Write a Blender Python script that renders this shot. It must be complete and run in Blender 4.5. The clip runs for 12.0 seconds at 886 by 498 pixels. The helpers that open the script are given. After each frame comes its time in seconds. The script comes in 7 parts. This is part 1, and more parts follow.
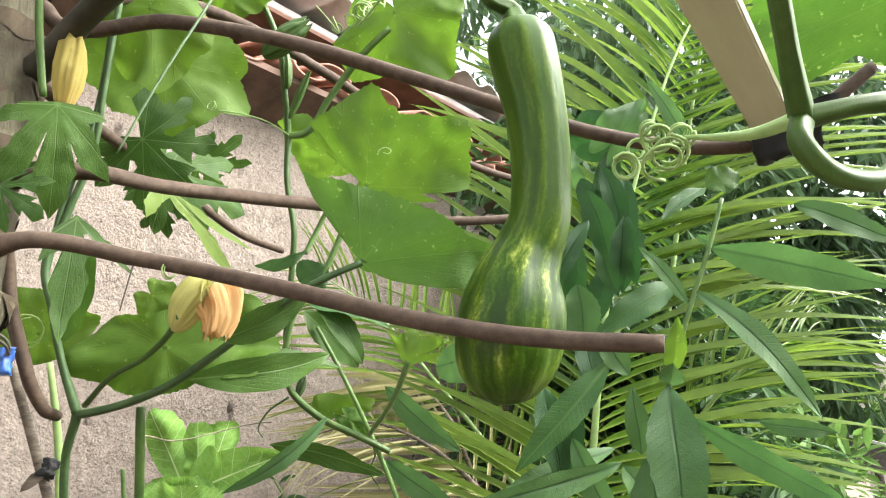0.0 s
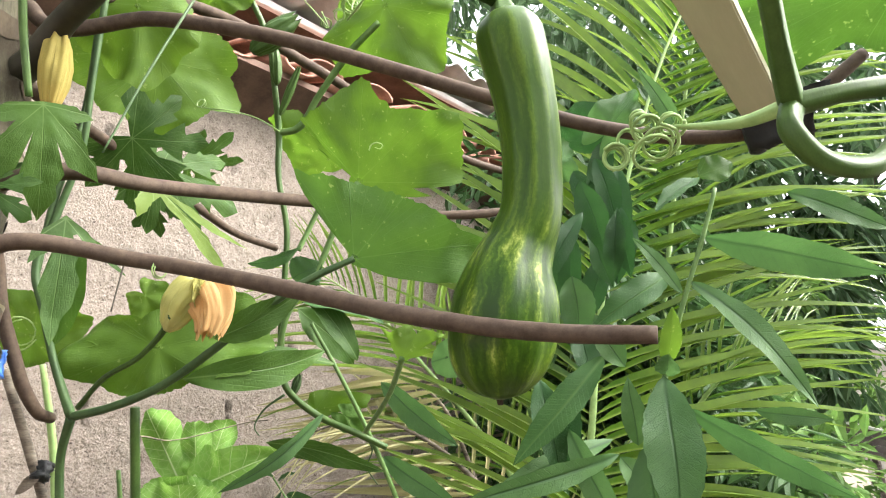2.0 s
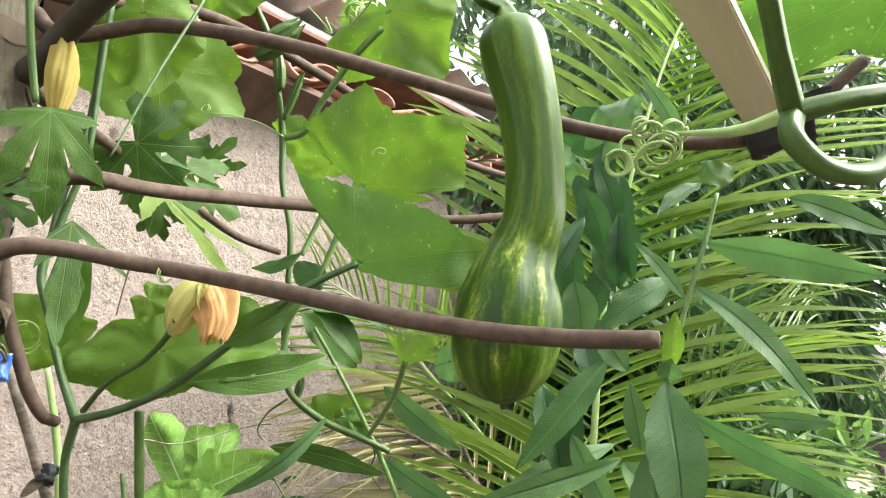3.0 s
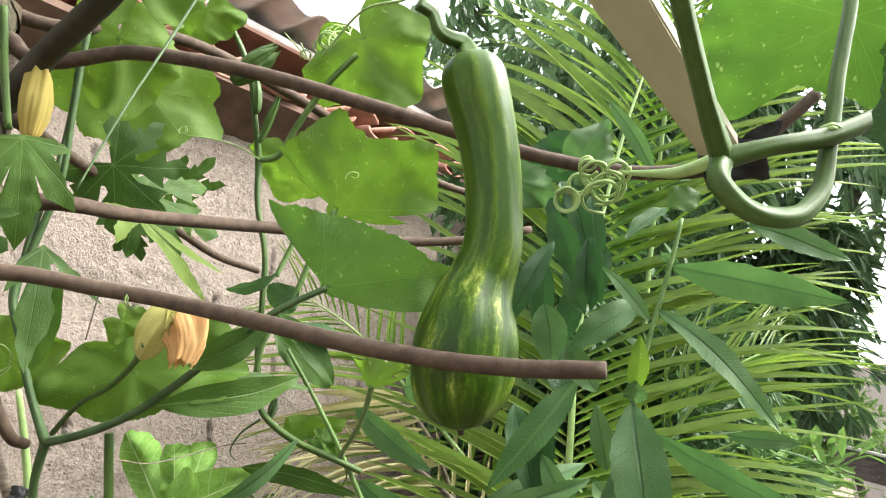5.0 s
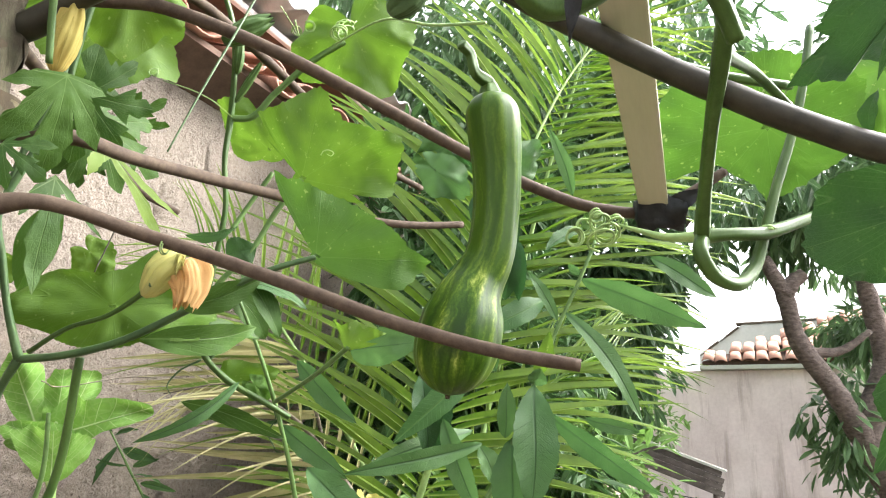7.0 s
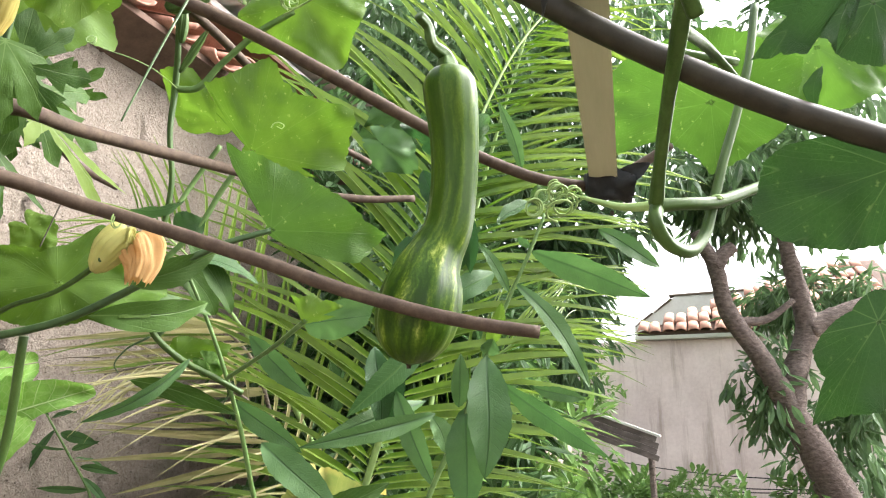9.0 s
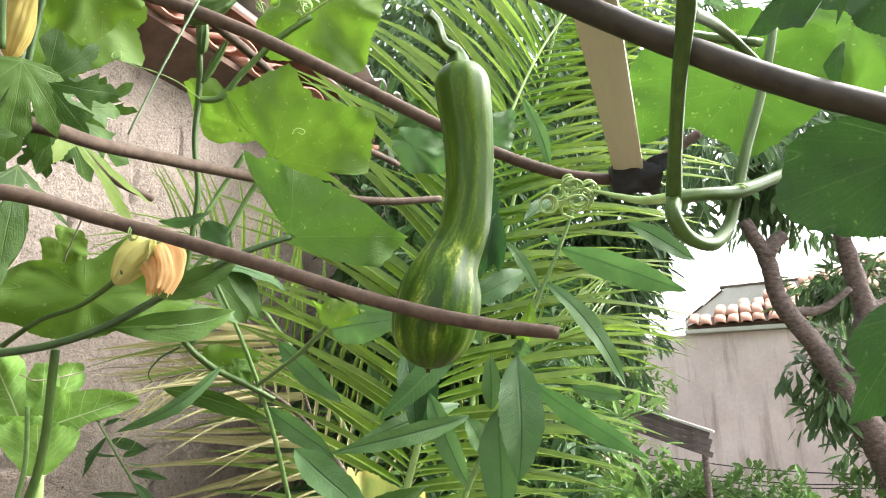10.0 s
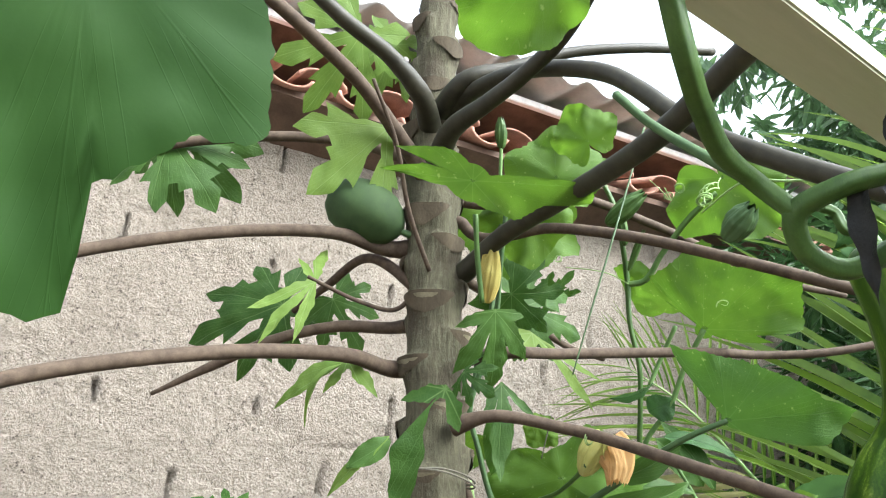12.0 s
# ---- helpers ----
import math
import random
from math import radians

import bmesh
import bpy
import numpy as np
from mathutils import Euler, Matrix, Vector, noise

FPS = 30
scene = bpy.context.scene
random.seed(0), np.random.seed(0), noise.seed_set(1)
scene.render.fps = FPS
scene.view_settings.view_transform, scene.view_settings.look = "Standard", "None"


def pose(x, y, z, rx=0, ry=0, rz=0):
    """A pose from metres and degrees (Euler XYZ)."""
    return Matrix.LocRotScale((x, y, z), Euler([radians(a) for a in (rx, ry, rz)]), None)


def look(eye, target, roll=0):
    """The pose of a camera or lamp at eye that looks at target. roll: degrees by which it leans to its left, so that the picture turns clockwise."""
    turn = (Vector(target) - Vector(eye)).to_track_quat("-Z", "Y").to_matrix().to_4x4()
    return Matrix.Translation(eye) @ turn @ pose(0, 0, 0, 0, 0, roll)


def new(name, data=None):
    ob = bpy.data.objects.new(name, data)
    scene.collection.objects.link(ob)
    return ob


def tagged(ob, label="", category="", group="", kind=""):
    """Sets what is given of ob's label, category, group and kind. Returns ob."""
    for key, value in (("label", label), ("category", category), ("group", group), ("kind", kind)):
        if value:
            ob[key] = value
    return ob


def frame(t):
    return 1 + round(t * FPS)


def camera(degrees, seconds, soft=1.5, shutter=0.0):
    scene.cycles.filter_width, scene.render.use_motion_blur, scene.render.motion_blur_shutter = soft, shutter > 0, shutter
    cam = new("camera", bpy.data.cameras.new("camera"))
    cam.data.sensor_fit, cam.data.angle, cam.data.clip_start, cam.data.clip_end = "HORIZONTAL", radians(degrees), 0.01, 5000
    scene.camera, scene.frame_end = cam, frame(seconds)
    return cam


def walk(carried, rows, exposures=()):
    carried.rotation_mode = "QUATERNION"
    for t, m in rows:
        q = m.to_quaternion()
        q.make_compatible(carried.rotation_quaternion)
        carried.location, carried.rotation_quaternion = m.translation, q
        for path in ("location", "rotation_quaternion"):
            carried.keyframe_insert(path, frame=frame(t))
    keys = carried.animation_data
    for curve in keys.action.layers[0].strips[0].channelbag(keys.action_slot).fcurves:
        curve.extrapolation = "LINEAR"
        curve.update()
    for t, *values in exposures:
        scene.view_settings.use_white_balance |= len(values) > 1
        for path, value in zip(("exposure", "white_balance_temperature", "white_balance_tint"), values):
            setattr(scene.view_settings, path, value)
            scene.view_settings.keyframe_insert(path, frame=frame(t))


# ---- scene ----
from mathutils import geometry

cam = camera(65.4, 12.0, soft=1.15)
PATH = [
    (0, (0.0000, 0.0000, 1.3500), (1.4612, 1.2226, 1.9584), -3.20),
    (0.5, (0.0042, 0.0022, 1.3498), (1.4701, 1.2215, 1.9535), -3.38),
    (1, (0.0122, 0.0043, 1.3506), (1.4845, 1.2056, 1.9743), -3.96),
    (1.5, (0.0128, 0.0034, 1.3572), (1.4592, 1.2367, 1.9794), -3.95),
    (2, (0.0049, -0.0006, 1.3508), (1.4761, 1.2178, 1.9433), -4.28),
    (2.5, (0.0026, -0.0067, 1.3543), (1.4631, 1.2293, 1.9368), -3.73),
    (3, (0.0014, -0.0021, 1.3506), (1.4668, 1.2177, 1.9546), -4.16),
    (3.5, (0.0019, -0.0021, 1.3483), (1.4805, 1.1903, 1.9742), -4.16),
    (3.7, (0.0043, -0.0116, 1.3574), (1.4878, 1.1792, 1.9747), -3.81),
    (5.3, (-0.0009, -0.0428, 1.3561), (1.4797, 1.1401, 1.9954), -4.34),
    (5.5, (-0.0307, -0.0794, 1.3446), (1.4371, 1.1526, 1.9169), -2.59),
    (5.8, (-0.0641, -0.1325, 1.3386), (1.3623, 1.1996, 1.7754), -1.02),
    (6, (-0.0851, -0.1385, 1.3477), (1.3405, 1.2011, 1.7639), -0.29),
    (6.2, (-0.1096, -0.1216, 1.3390), (1.3823, 1.1340, 1.7833), -0.45),
    (6.5, (-0.1608, -0.0532, 1.3517), (1.4615, 1.0181, 1.8213), -0.80),
    (6.8, (-0.1851, 0.0098, 1.3488), (1.4888, 0.9606, 1.8911), 1.54),
    (7, (-0.1898, 0.0221, 1.3528), (1.5534, 0.8482, 1.8807), 1.46),
    (7.2, (-0.1910, 0.0099, 1.3592), (1.5885, 0.7456, 1.8995), 1.25),
    (8.8, (-0.2117, 0.0353, 1.3480), (1.6185, 0.6966, 1.8096), -0.29),
    (9, (-0.2025, 0.0372, 1.3460), (1.6229, 0.7103, 1.8096), -0.26),
    (9.5, (-0.1896, 0.0315, 1.3490), (1.6155, 0.7598, 1.8087), -0.83),
    (10, (-0.1791, 0.0161, 1.3510), (1.5974, 0.8096, 1.8138), -1.37),
    (10.2, (-0.1956, -0.0005, 1.3501), (1.5435, 0.8657, 1.8246), -1.37),
    (10.5, (-0.2051, -0.0461, 1.3655), (1.4040, 1.0236, 1.8816), -2.20),
    (10.8, (-0.2325, -0.0975, 1.3692), (1.2365, 1.1574, 1.8862), -0.43),
    (11, (-0.2245, -0.1108, 1.3806), (1.1075, 1.2790, 1.9232), -1.22),
    (11.2, (-0.2391, -0.1186, 1.3962), (1.0718, 1.2915, 1.9378), -0.24),
    (11.5, (-0.2296, -0.1143, 1.4010), (0.9300, 1.4044, 1.9917), 1.36),
    (11.8, (-0.2486, -0.1052, 1.4281), (0.7104, 1.5422, 2.0334), 1.34),
    (12, (-0.2612, -0.1031, 1.4285), (0.6104, 1.5356, 2.1733), 1.27),
]
walk(cam, [(t, look(eye, target, roll)) for t, eye, target, roll in PATH], exposures=[(0.0, 2.91, 6420, 14), (3.7, 2.91, 6420, 14), (5.5, 2.70, 6500, 12), (6.0, 2.72, 6550, 11), (6.5, 2.95, 6450, 12), (7.2, 2.98, 6350, 14), (8.8, 2.95, 6400, 15), (9.5, 2.93, 6400, 15), (10.0, 2.95, 6400, 15), (10.5, 2.75, 6450, 13), (11.0, 2.82, 6450, 10), (11.5, 2.74, 6200, 9), (12.0, 2.66, 5900, 7)])

# world, sun and exposure
world = bpy.data.worlds.new("overcast_sky")
world.use_nodes = True
scene.world = world
wn, wl = world.node_tree.nodes, world.node_tree.links
sky = wn.new("ShaderNodeTexSky")
sky.sky_type = "NISHITA"
sky.sun_disc = False
sky.sun_elevation, sky.sun_rotation = radians(42), radians(145)
sky.air_density, sky.dust_density, sky.ozone_density = 1.0, 6.0, 0.6
grey = wn.new("ShaderNodeHueSaturation")
grey.inputs["Saturation"].default_value = 0.22
wl.new(sky.outputs[0], grey.inputs["Color"])
wl.new(grey.outputs[0], wn["Background"].inputs[0])
wn["Background"].inputs[1].default_value = 0.15

sun = new("sun", bpy.data.lights.new("sun", "SUN"))
sun.data.energy, sun.data.angle, sun.data.color = 0.6, radians(40), (1.0, 0.97, 0.92)
sun.matrix_world = look((0, 0, 0), (-math.cos(radians(42)) * math.sin(radians(145)), -math.cos(radians(42)) * math.cos(radians(145)), -math.sin(radians(42))))


# materials
def mat_new(name):
    m = bpy.data.materials.new(name)
    m.use_nodes = True
    n, l = m.node_tree.nodes, m.node_tree.links
    return m, n, l, n["Principled BSDF"]


def math_node(n, l, op, a, b=None, clamp=False):
    k = n.new("ShaderNodeMath")
    k.operation, k.use_clamp = op, clamp
    for i, v in enumerate((a, b)):
        if v is None:
            continue
        if isinstance(v, (int, float)):
            k.inputs[i].default_value = v
        else:
            l.new(v, k.inputs[i])
    return k.outputs[0]


def ramp_node(n, l, fac, stops):
    r = n.new("ShaderNodeValToRGB")
    e = r.color_ramp.elements
    while len(e) < len(stops):
        e.new(0.5)
    for k, (p, c) in zip(e, stops):
        k.position, k.color = p, (*c, 1) if len(c) == 3 else c
    l.new(fac, r.inputs[0])
    return r.outputs[0]


def noise_node(n, l, coord, scale, detail=4, rough=0.6):
    k = n.new("ShaderNodeTexNoise")
    k.inputs["Scale"].default_value, k.inputs["Detail"].default_value, k.inputs["Roughness"].default_value = scale, detail, rough
    l.new(coord, k.inputs["Vector"])
    return k.outputs["Fac"]


def mix_node(n, l, fac, a, b, mode="MIX"):
    k = n.new("ShaderNodeMixRGB")
    k.blend_type = mode
    for i, v in zip((0, 1, 2), (fac, a, b)):
        if isinstance(v, (int, float)):
            k.inputs[i].default_value = v
        elif isinstance(v, tuple):
            k.inputs[i].default_value = (*v, 1)
        else:
            l.new(v, k.inputs[i])
    return k.outputs[0]


def bump_node(n, l, height, strength, distance):
    k = n.new("ShaderNodeBump")
    k.inputs["Strength"].default_value, k.inputs["Distance"].default_value = strength, distance
    l.new(height, k.inputs["Height"])
    return k.outputs[0]


def surface(name, dark, light, scale=40, fine=400, rough=0.7, bump=0.3, depth=0.002, metal=0.0, coord="Object", stretch=None):
    """A mottled surface: two colours by coarse noise, fine grain on top, relief."""
    m, n, l, p = mat_new(name)
    c = n.new("ShaderNodeTexCoord").outputs[coord]
    if stretch:
        mp = n.new("ShaderNodeMapping")
        mp.inputs["Scale"].default_value = stretch
        l.new(c, mp.inputs["Vector"])
        c = mp.outputs[0]
    a, b = noise_node(n, l, c, scale), noise_node(n, l, c, fine, 6, 0.7)
    f = math_node(n, l, "ADD", math_node(n, l, "MULTIPLY", a, 0.65), math_node(n, l, "MULTIPLY", b, 0.35))
    l.new(ramp_node(n, l, f, [(0.32, dark), (0.68, light)]), p.inputs["Base Color"])
    l.new(ramp_node(n, l, b, [(0.2, (rough - 0.12,) * 3), (0.8, (min(1, rough + 0.12),) * 3)]), p.inputs["Roughness"])
    p.inputs["Metallic"].default_value = metal
    p.inputs["Specular IOR Level"].default_value = 0.5 if metal or rough < 0.5 else 0.22
    l.new(bump_node(n, l, f, bump, depth), p.inputs["Normal"])
    return m


def leaf_surface(name, dark, light, vein, spread=0.0, pinnate=0.0, glow=0.45, rough=0.45, spots=0.0, yellow=0.0, fine=26.0, veins=0.6, sheen=0.18, emboss=0.003):
    """A leaf blade, lit through. Its veins follow the blade's own map: spread is the angle between palmate veins, pinnate the count of side veins."""
    m, n, l, p = mat_new(name)
    uv = n.new("ShaderNodeUVMap")
    uv.uv_map = "blade"
    s = n.new("ShaderNodeSeparateXYZ")
    l.new(uv.outputs[0], s.inputs[0])
    x, y = s.outputs[0], s.outputs[1]
    ob = n.new("ShaderNodeTexCoord").outputs["Object"]
    info = n.new("ShaderNodeObjectInfo").outputs["Random"]
    if spread:
        ang = math_node(n, l, "ARCTAN2", x, y)
        r = math_node(n, l, "SQRT", math_node(n, l, "ADD", math_node(n, l, "MULTIPLY", x, x), math_node(n, l, "MULTIPLY", y, y)))
        main = math_node(n, l, "MULTIPLY", math_node(n, l, "ABSOLUTE", math_node(n, l, "SINE", math_node(n, l, "MULTIPLY", ang, math.pi / radians(spread)))), r)
        side = math_node(n, l, "ABSOLUTE", math_node(n, l, "SINE", math_node(n, l, "SUBTRACT", math_node(n, l, "MULTIPLY", r, 20.0), math_node(n, l, "MULTIPLY", main, 24.0))))
        thick = math_node(n, l, "SUBTRACT", 0.030, math_node(n, l, "MULTIPLY", r, 0.014))
    else:
        ax = math_node(n, l, "ABSOLUTE", x)
        main = math_node(n, l, "MULTIPLY", ax, 2.0)
        side = math_node(n, l, "ABSOLUTE", math_node(n, l, "SINE", math_node(n, l, "SUBTRACT", math_node(n, l, "MULTIPLY", y, pinnate * 3.14), math_node(n, l, "MULTIPLY", ax, pinnate * 2.6))))
        thick = math_node(n, l, "SUBTRACT", 0.04, math_node(n, l, "MULTIPLY", y, 0.028))
    v1 = math_node(n, l, "SUBTRACT", 1.0, math_node(n, l, "DIVIDE", main, thick), clamp=True)
    far = math_node(n, l, "MULTIPLY", math_node(n, l, "SUBTRACT", r if spread else y, 0.1), 4.0, clamp=True)
    v2 = math_node(n, l, "MULTIPLY", far, math_node(n, l, "MULTIPLY", math_node(n, l, "SUBTRACT", 1.0, math_node(n, l, "MULTIPLY", side, 7.0), clamp=True), 0.55))
    vor = n.new("ShaderNodeTexVoronoi")
    vor.feature = "DISTANCE_TO_EDGE"
    vor.inputs["Scale"].default_value = fine
    l.new(uv.outputs[0], vor.inputs["Vector"])
    v3 = math_node(n, l, "MULTIPLY", math_node(n, l, "SUBTRACT", 1.0, math_node(n, l, "MULTIPLY", vor.outputs[0], 9.0), clamp=True), 0.12)
    v = math_node(n, l, "MAXIMUM", v1, math_node(n, l, "MAXIMUM", v2, v3))
    patch = noise_node(n, l, ob, 22, 3)
    tone = math_node(n, l, "ADD", math_node(n, l, "MULTIPLY", patch, 0.75), math_node(n, l, "MULTIPLY", info, 0.35))
    col = ramp_node(n, l, tone, [(0.25, dark), (0.8, light)])
    if yellow:
        edge = noise_node(n, l, ob, 9, 2)
        col = mix_node(n, l, ramp_node(n, l, edge, [(0.62 - yellow * 0.3, (0, 0, 0)), (0.78 - yellow * 0.3, (1, 1, 1))]), col, (0.5, 0.4, 0.13))
    if spots:
        sp = noise_node(n, l, ob, 130, 2)
        col = mix_node(n, l, ramp_node(n, l, sp, [(0.66, (0, 0, 0)), (0.74, (spots,) * 3)]), col, (0.35, 0.42, 0.16))
    col = mix_node(n, l, math_node(n, l, "MULTIPLY", v, veins), col, vein)
    soft = n.new("ShaderNodeHueSaturation")
    soft.inputs["Hue"].default_value, soft.inputs["Saturation"].default_value = 0.503, 1.03
    l.new(col, soft.inputs["Color"])
    col = soft.outputs[0]
    l.new(col, p.inputs["Base Color"])
    p.inputs["Roughness"].default_value = rough
    p.inputs["Specular IOR Level"].default_value = sheen
    grain = noise_node(n, l, uv.outputs[0], 90, 3)
    h = math_node(n, l, "ADD", math_node(n, l, "MULTIPLY", math_node(n, l, "MULTIPLY", v, far), -1.0), math_node(n, l, "MULTIPLY", grain, 0.35))
    h = math_node(n, l, "MULTIPLY", h, math_node(n, l, "MULTIPLY", math_node(n, l, "SUBTRACT", r if spread else y, 0.14 if spread else 0.0), 5.0, clamp=True))
    nb = bump_node(n, l, h, 0.6, emboss)
    l.new(nb, p.inputs["Normal"])
    t = n.new("ShaderNodeBsdfTranslucent")
    hs = n.new("ShaderNodeHueSaturation")
    hs.inputs["Hue"].default_value, hs.inputs["Saturation"].default_value, hs.inputs["Value"].default_value = 0.497, 1.04, 1.1
    l.new(col, hs.inputs["Color"])
    l.new(hs.outputs[0], t.inputs["Color"])
    ms = n.new("ShaderNodeMixShader")
    ms.inputs[0].default_value = glow
    l.new(p.outputs[0], ms.inputs[1])
    l.new(t.outputs[0], ms.inputs[2])
    l.new(ms.outputs[0], n["Material Output"].inputs["Surface"])
    return m


M_SQ = leaf_surface("squash_leaf_green", (0.06, 0.12, 0.016), (0.105, 0.184, 0.026), (0.13, 0.215, 0.055), spread=44, glow=0.5, spots=0.3, rough=0.5, veins=0.3)
M_SQ2 = leaf_surface("squash_leaf_mid", (0.04, 0.094, 0.015), (0.072, 0.148, 0.025), (0.105, 0.19, 0.05), spread=44, glow=0.38, spots=0.35, rough=0.5, veins=0.35)
# squash leaf green with the shade of its underside put into the colour
M_SQD = leaf_surface("squash_leaf_shaded", (0.012, 0.036, 0.008), (0.022, 0.056, 0.013), (0.06, 0.10, 0.035), spread=44, glow=0.2, spots=0.15, rough=0.55, veins=0.75)
M_PAP = leaf_surface("papaya_leaf_green", (0.024, 0.058, 0.010), (0.05, 0.102, 0.018), (0.17, 0.25, 0.09), spread=42, glow=0.36, rough=0.5, veins=0.42)
M_PAPY = leaf_surface("papaya_leaf_young", (0.085, 0.145, 0.026), (0.145, 0.215, 0.045), (0.2, 0.28, 0.10), spread=42, glow=0.45, rough=0.5)
M_LAN = leaf_surface("lance_leaf_green", (0.034, 0.082, 0.024), (0.068, 0.138, 0.042), (0.022, 0.056, 0.018), pinnate=17, glow=0.32, rough=0.5, fine=60, veins=0.8, sheen=0.25)
# lance leaf green darkened: shade under the canopy is in the colour
M_LAND = leaf_surface("lance_leaf_shaded", (0.013, 0.042, 0.011), (0.028, 0.075, 0.02), (0.02, 0.05, 0.018), pinnate=24, glow=0.3, rough=0.4, fine=60)
M_PAPD = leaf_surface("long_leaf_shaded_green", (0.024, 0.066, 0.018), (0.048, 0.11, 0.03), (0.1, 0.17, 0.06), pinnate=22, glow=0.3, rough=0.45, fine=50, veins=0.7)
M_PALM = leaf_surface("palm_leaflet_green", (0.013, 0.055, 0.008), (0.098, 0.195, 0.018), (0.33, 0.41, 0.11), pinnate=0.01, glow=0.45, rough=0.38, fine=4, sheen=0.28)
M_PALMD = leaf_surface("palm_leaflet_pale", (0.20, 0.215, 0.09), (0.40, 0.37, 0.2), (0.36, 0.34, 0.18), pinnate=0.01, glow=0.35, rough=0.5, fine=4)
M_LET = leaf_surface("mustard_leaf_pale", (0.085, 0.185, 0.03), (0.17, 0.30, 0.065), (0.42, 0.52, 0.28), pinnate=7, glow=0.42, rough=0.5, fine=11, veins=0.85, emboss=0.006)
M_YEL = leaf_surface("withered_leaf_yellow", (0.10, 0.19, 0.05), (0.26, 0.30, 0.09), (0.42, 0.36, 0.12), spread=44, glow=0.35, rough=0.6, yellow=0.6, spots=0.5, emboss=0.006)
M_BUSH = leaf_surface("bush_leaf_green", (0.05, 0.11, 0.027), (0.14, 0.24, 0.065), (0.1, 0.17, 0.06), pinnate=10, glow=0.35, rough=0.5, fine=8)
M_THICK = leaf_surface("thicket_leaf_dark", (0.022, 0.055, 0.018), (0.07, 0.13, 0.045), (0.06, 0.11, 0.04), pinnate=12, glow=0.3, rough=0.4, fine=12)
M_MANGO = leaf_surface("mango_leaf_green", (0.045, 0.09, 0.04), (0.11, 0.185, 0.078), (0.1, 0.16, 0.07), pinnate=16, glow=0.3, rough=0.38, fine=20)
M_PET = surface("papaya_petiole_purple", (0.028, 0.0185, 0.012), (0.080, 0.058, 0.038), 90, 700, 0.8, 0.5, 0.001)
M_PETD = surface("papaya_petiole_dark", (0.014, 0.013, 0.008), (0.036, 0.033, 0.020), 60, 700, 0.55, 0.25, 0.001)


def papaya_bark():
    """Olive-grey bark: fine wavy fibres running up it, brown weathered blotches, pale lichen dust."""
    m, n, l, p = mat_new("papaya_bark")
    ob = n.new("ShaderNodeTexCoord").outputs["Object"]

    def drawn(scale):
        mp = n.new("ShaderNodeMapping")
        mp.inputs["Scale"].default_value = scale
        l.new(ob, mp.inputs["Vector"])
        return mp.outputs[0]
    fibre = noise_node(n, l, drawn((1, 1, 0.09)), 210, 6, 0.7)
    blotch = noise_node(n, l, drawn((1, 1, 0.7)), 17, 5, 0.65)
    dust = noise_node(n, l, ob, 75, 5, 0.7)
    col = ramp_node(n, l, fibre, [(0.3, (0.030, 0.028, 0.016)), (0.5, (0.055, 0.051, 0.030)), (0.7, (0.083, 0.078, 0.049))])
    col = mix_node(n, l, ramp_node(n, l, blotch, [(0.47, (0, 0, 0)), (0.62, (0.75,) * 3)]), col, (0.027, 0.020, 0.012))
    col = mix_node(n, l, ramp_node(n, l, dust, [(0.58, (0, 0, 0)), (0.72, (0.4,) * 3)]), col, (0.12, 0.12, 0.08))
    l.new(col, p.inputs["Base Color"])
    p.inputs["Roughness"].default_value = 0.9
    p.inputs["Specular IOR Level"].default_value = 0.2
    h = math_node(n, l, "ADD", fibre, math_node(n, l, "MULTIPLY", dust, 0.7))
    l.new(bump_node(n, l, h, 0.8, 0.003), p.inputs["Normal"])
    return m


M_TRUNK = papaya_bark()
M_FLAKE = surface("papaya_bark_flake", (0.08, 0.07, 0.042), (0.17, 0.15, 0.095), 40, 300, 0.8, 0.5, 0.002)
# overhead copy of the squash leaf green, shade darkened into its colour
M_NEAR = leaf_surface("squash_leaf_overhead_shaded", (0.011, 0.034, 0.005), (0.022, 0.055, 0.009), (0.017, 0.045, 0.007), spread=44, glow=0.33, rough=0.7, fine=2.0, veins=0.02, emboss=0.0001)
M_SCAR = surface("papaya_leaf_scar", (0.024, 0.018, 0.010), (0.066, 0.052, 0.031), 60, 400, 0.88, 0.7, 0.002, stretch=(1, 1, 0.5))
M_VINE = surface("squash_vine_green", (0.021, 0.050, 0.009), (0.056, 0.106, 0.021), 70, 900, 0.5, 0.4, 0.0012, stretch=(1, 1, 0.3))
M_VINED = surface("squash_vine_dark", (0.022, 0.05, 0.016), (0.054, 0.098, 0.032), 70, 900, 0.55, 0.35, 0.001)
M_TEND = surface("tendril_green", (0.16, 0.26, 0.08), (0.26, 0.38, 0.14), 90, 900, 0.5, 0.2, 0.0005)
M_STEM = surface("herb_stem_green", (0.05, 0.105, 0.026), (0.11, 0.185, 0.055), 80, 900, 0.5, 0.2, 0.0005)
M_STICK = surface("dry_stick_brown", (0.010, 0.008, 0.006), (0.22, 0.19, 0.14), 75, 500, 0.8, 0.6, 0.002, stretch=(0.3, 0.3, 1.2))
M_WOOD = surface("pine_slat_wood", (0.34, 0.345, 0.235), (0.46, 0.46, 0.33), 14, 160, 0.65, 0.25, 0.001, stretch=(0.12, 1, 1))
M_BLACK = surface("black_plastic_film", (0.005, 0.006, 0.0055), (0.018, 0.02, 0.019), 60, 500, 0.55, 0.5, 0.003)
M_BLUE = surface("blue_plastic_film", (0.02, 0.08, 0.3), (0.05, 0.16, 0.5), 60, 500, 0.4, 0.4, 0.002)
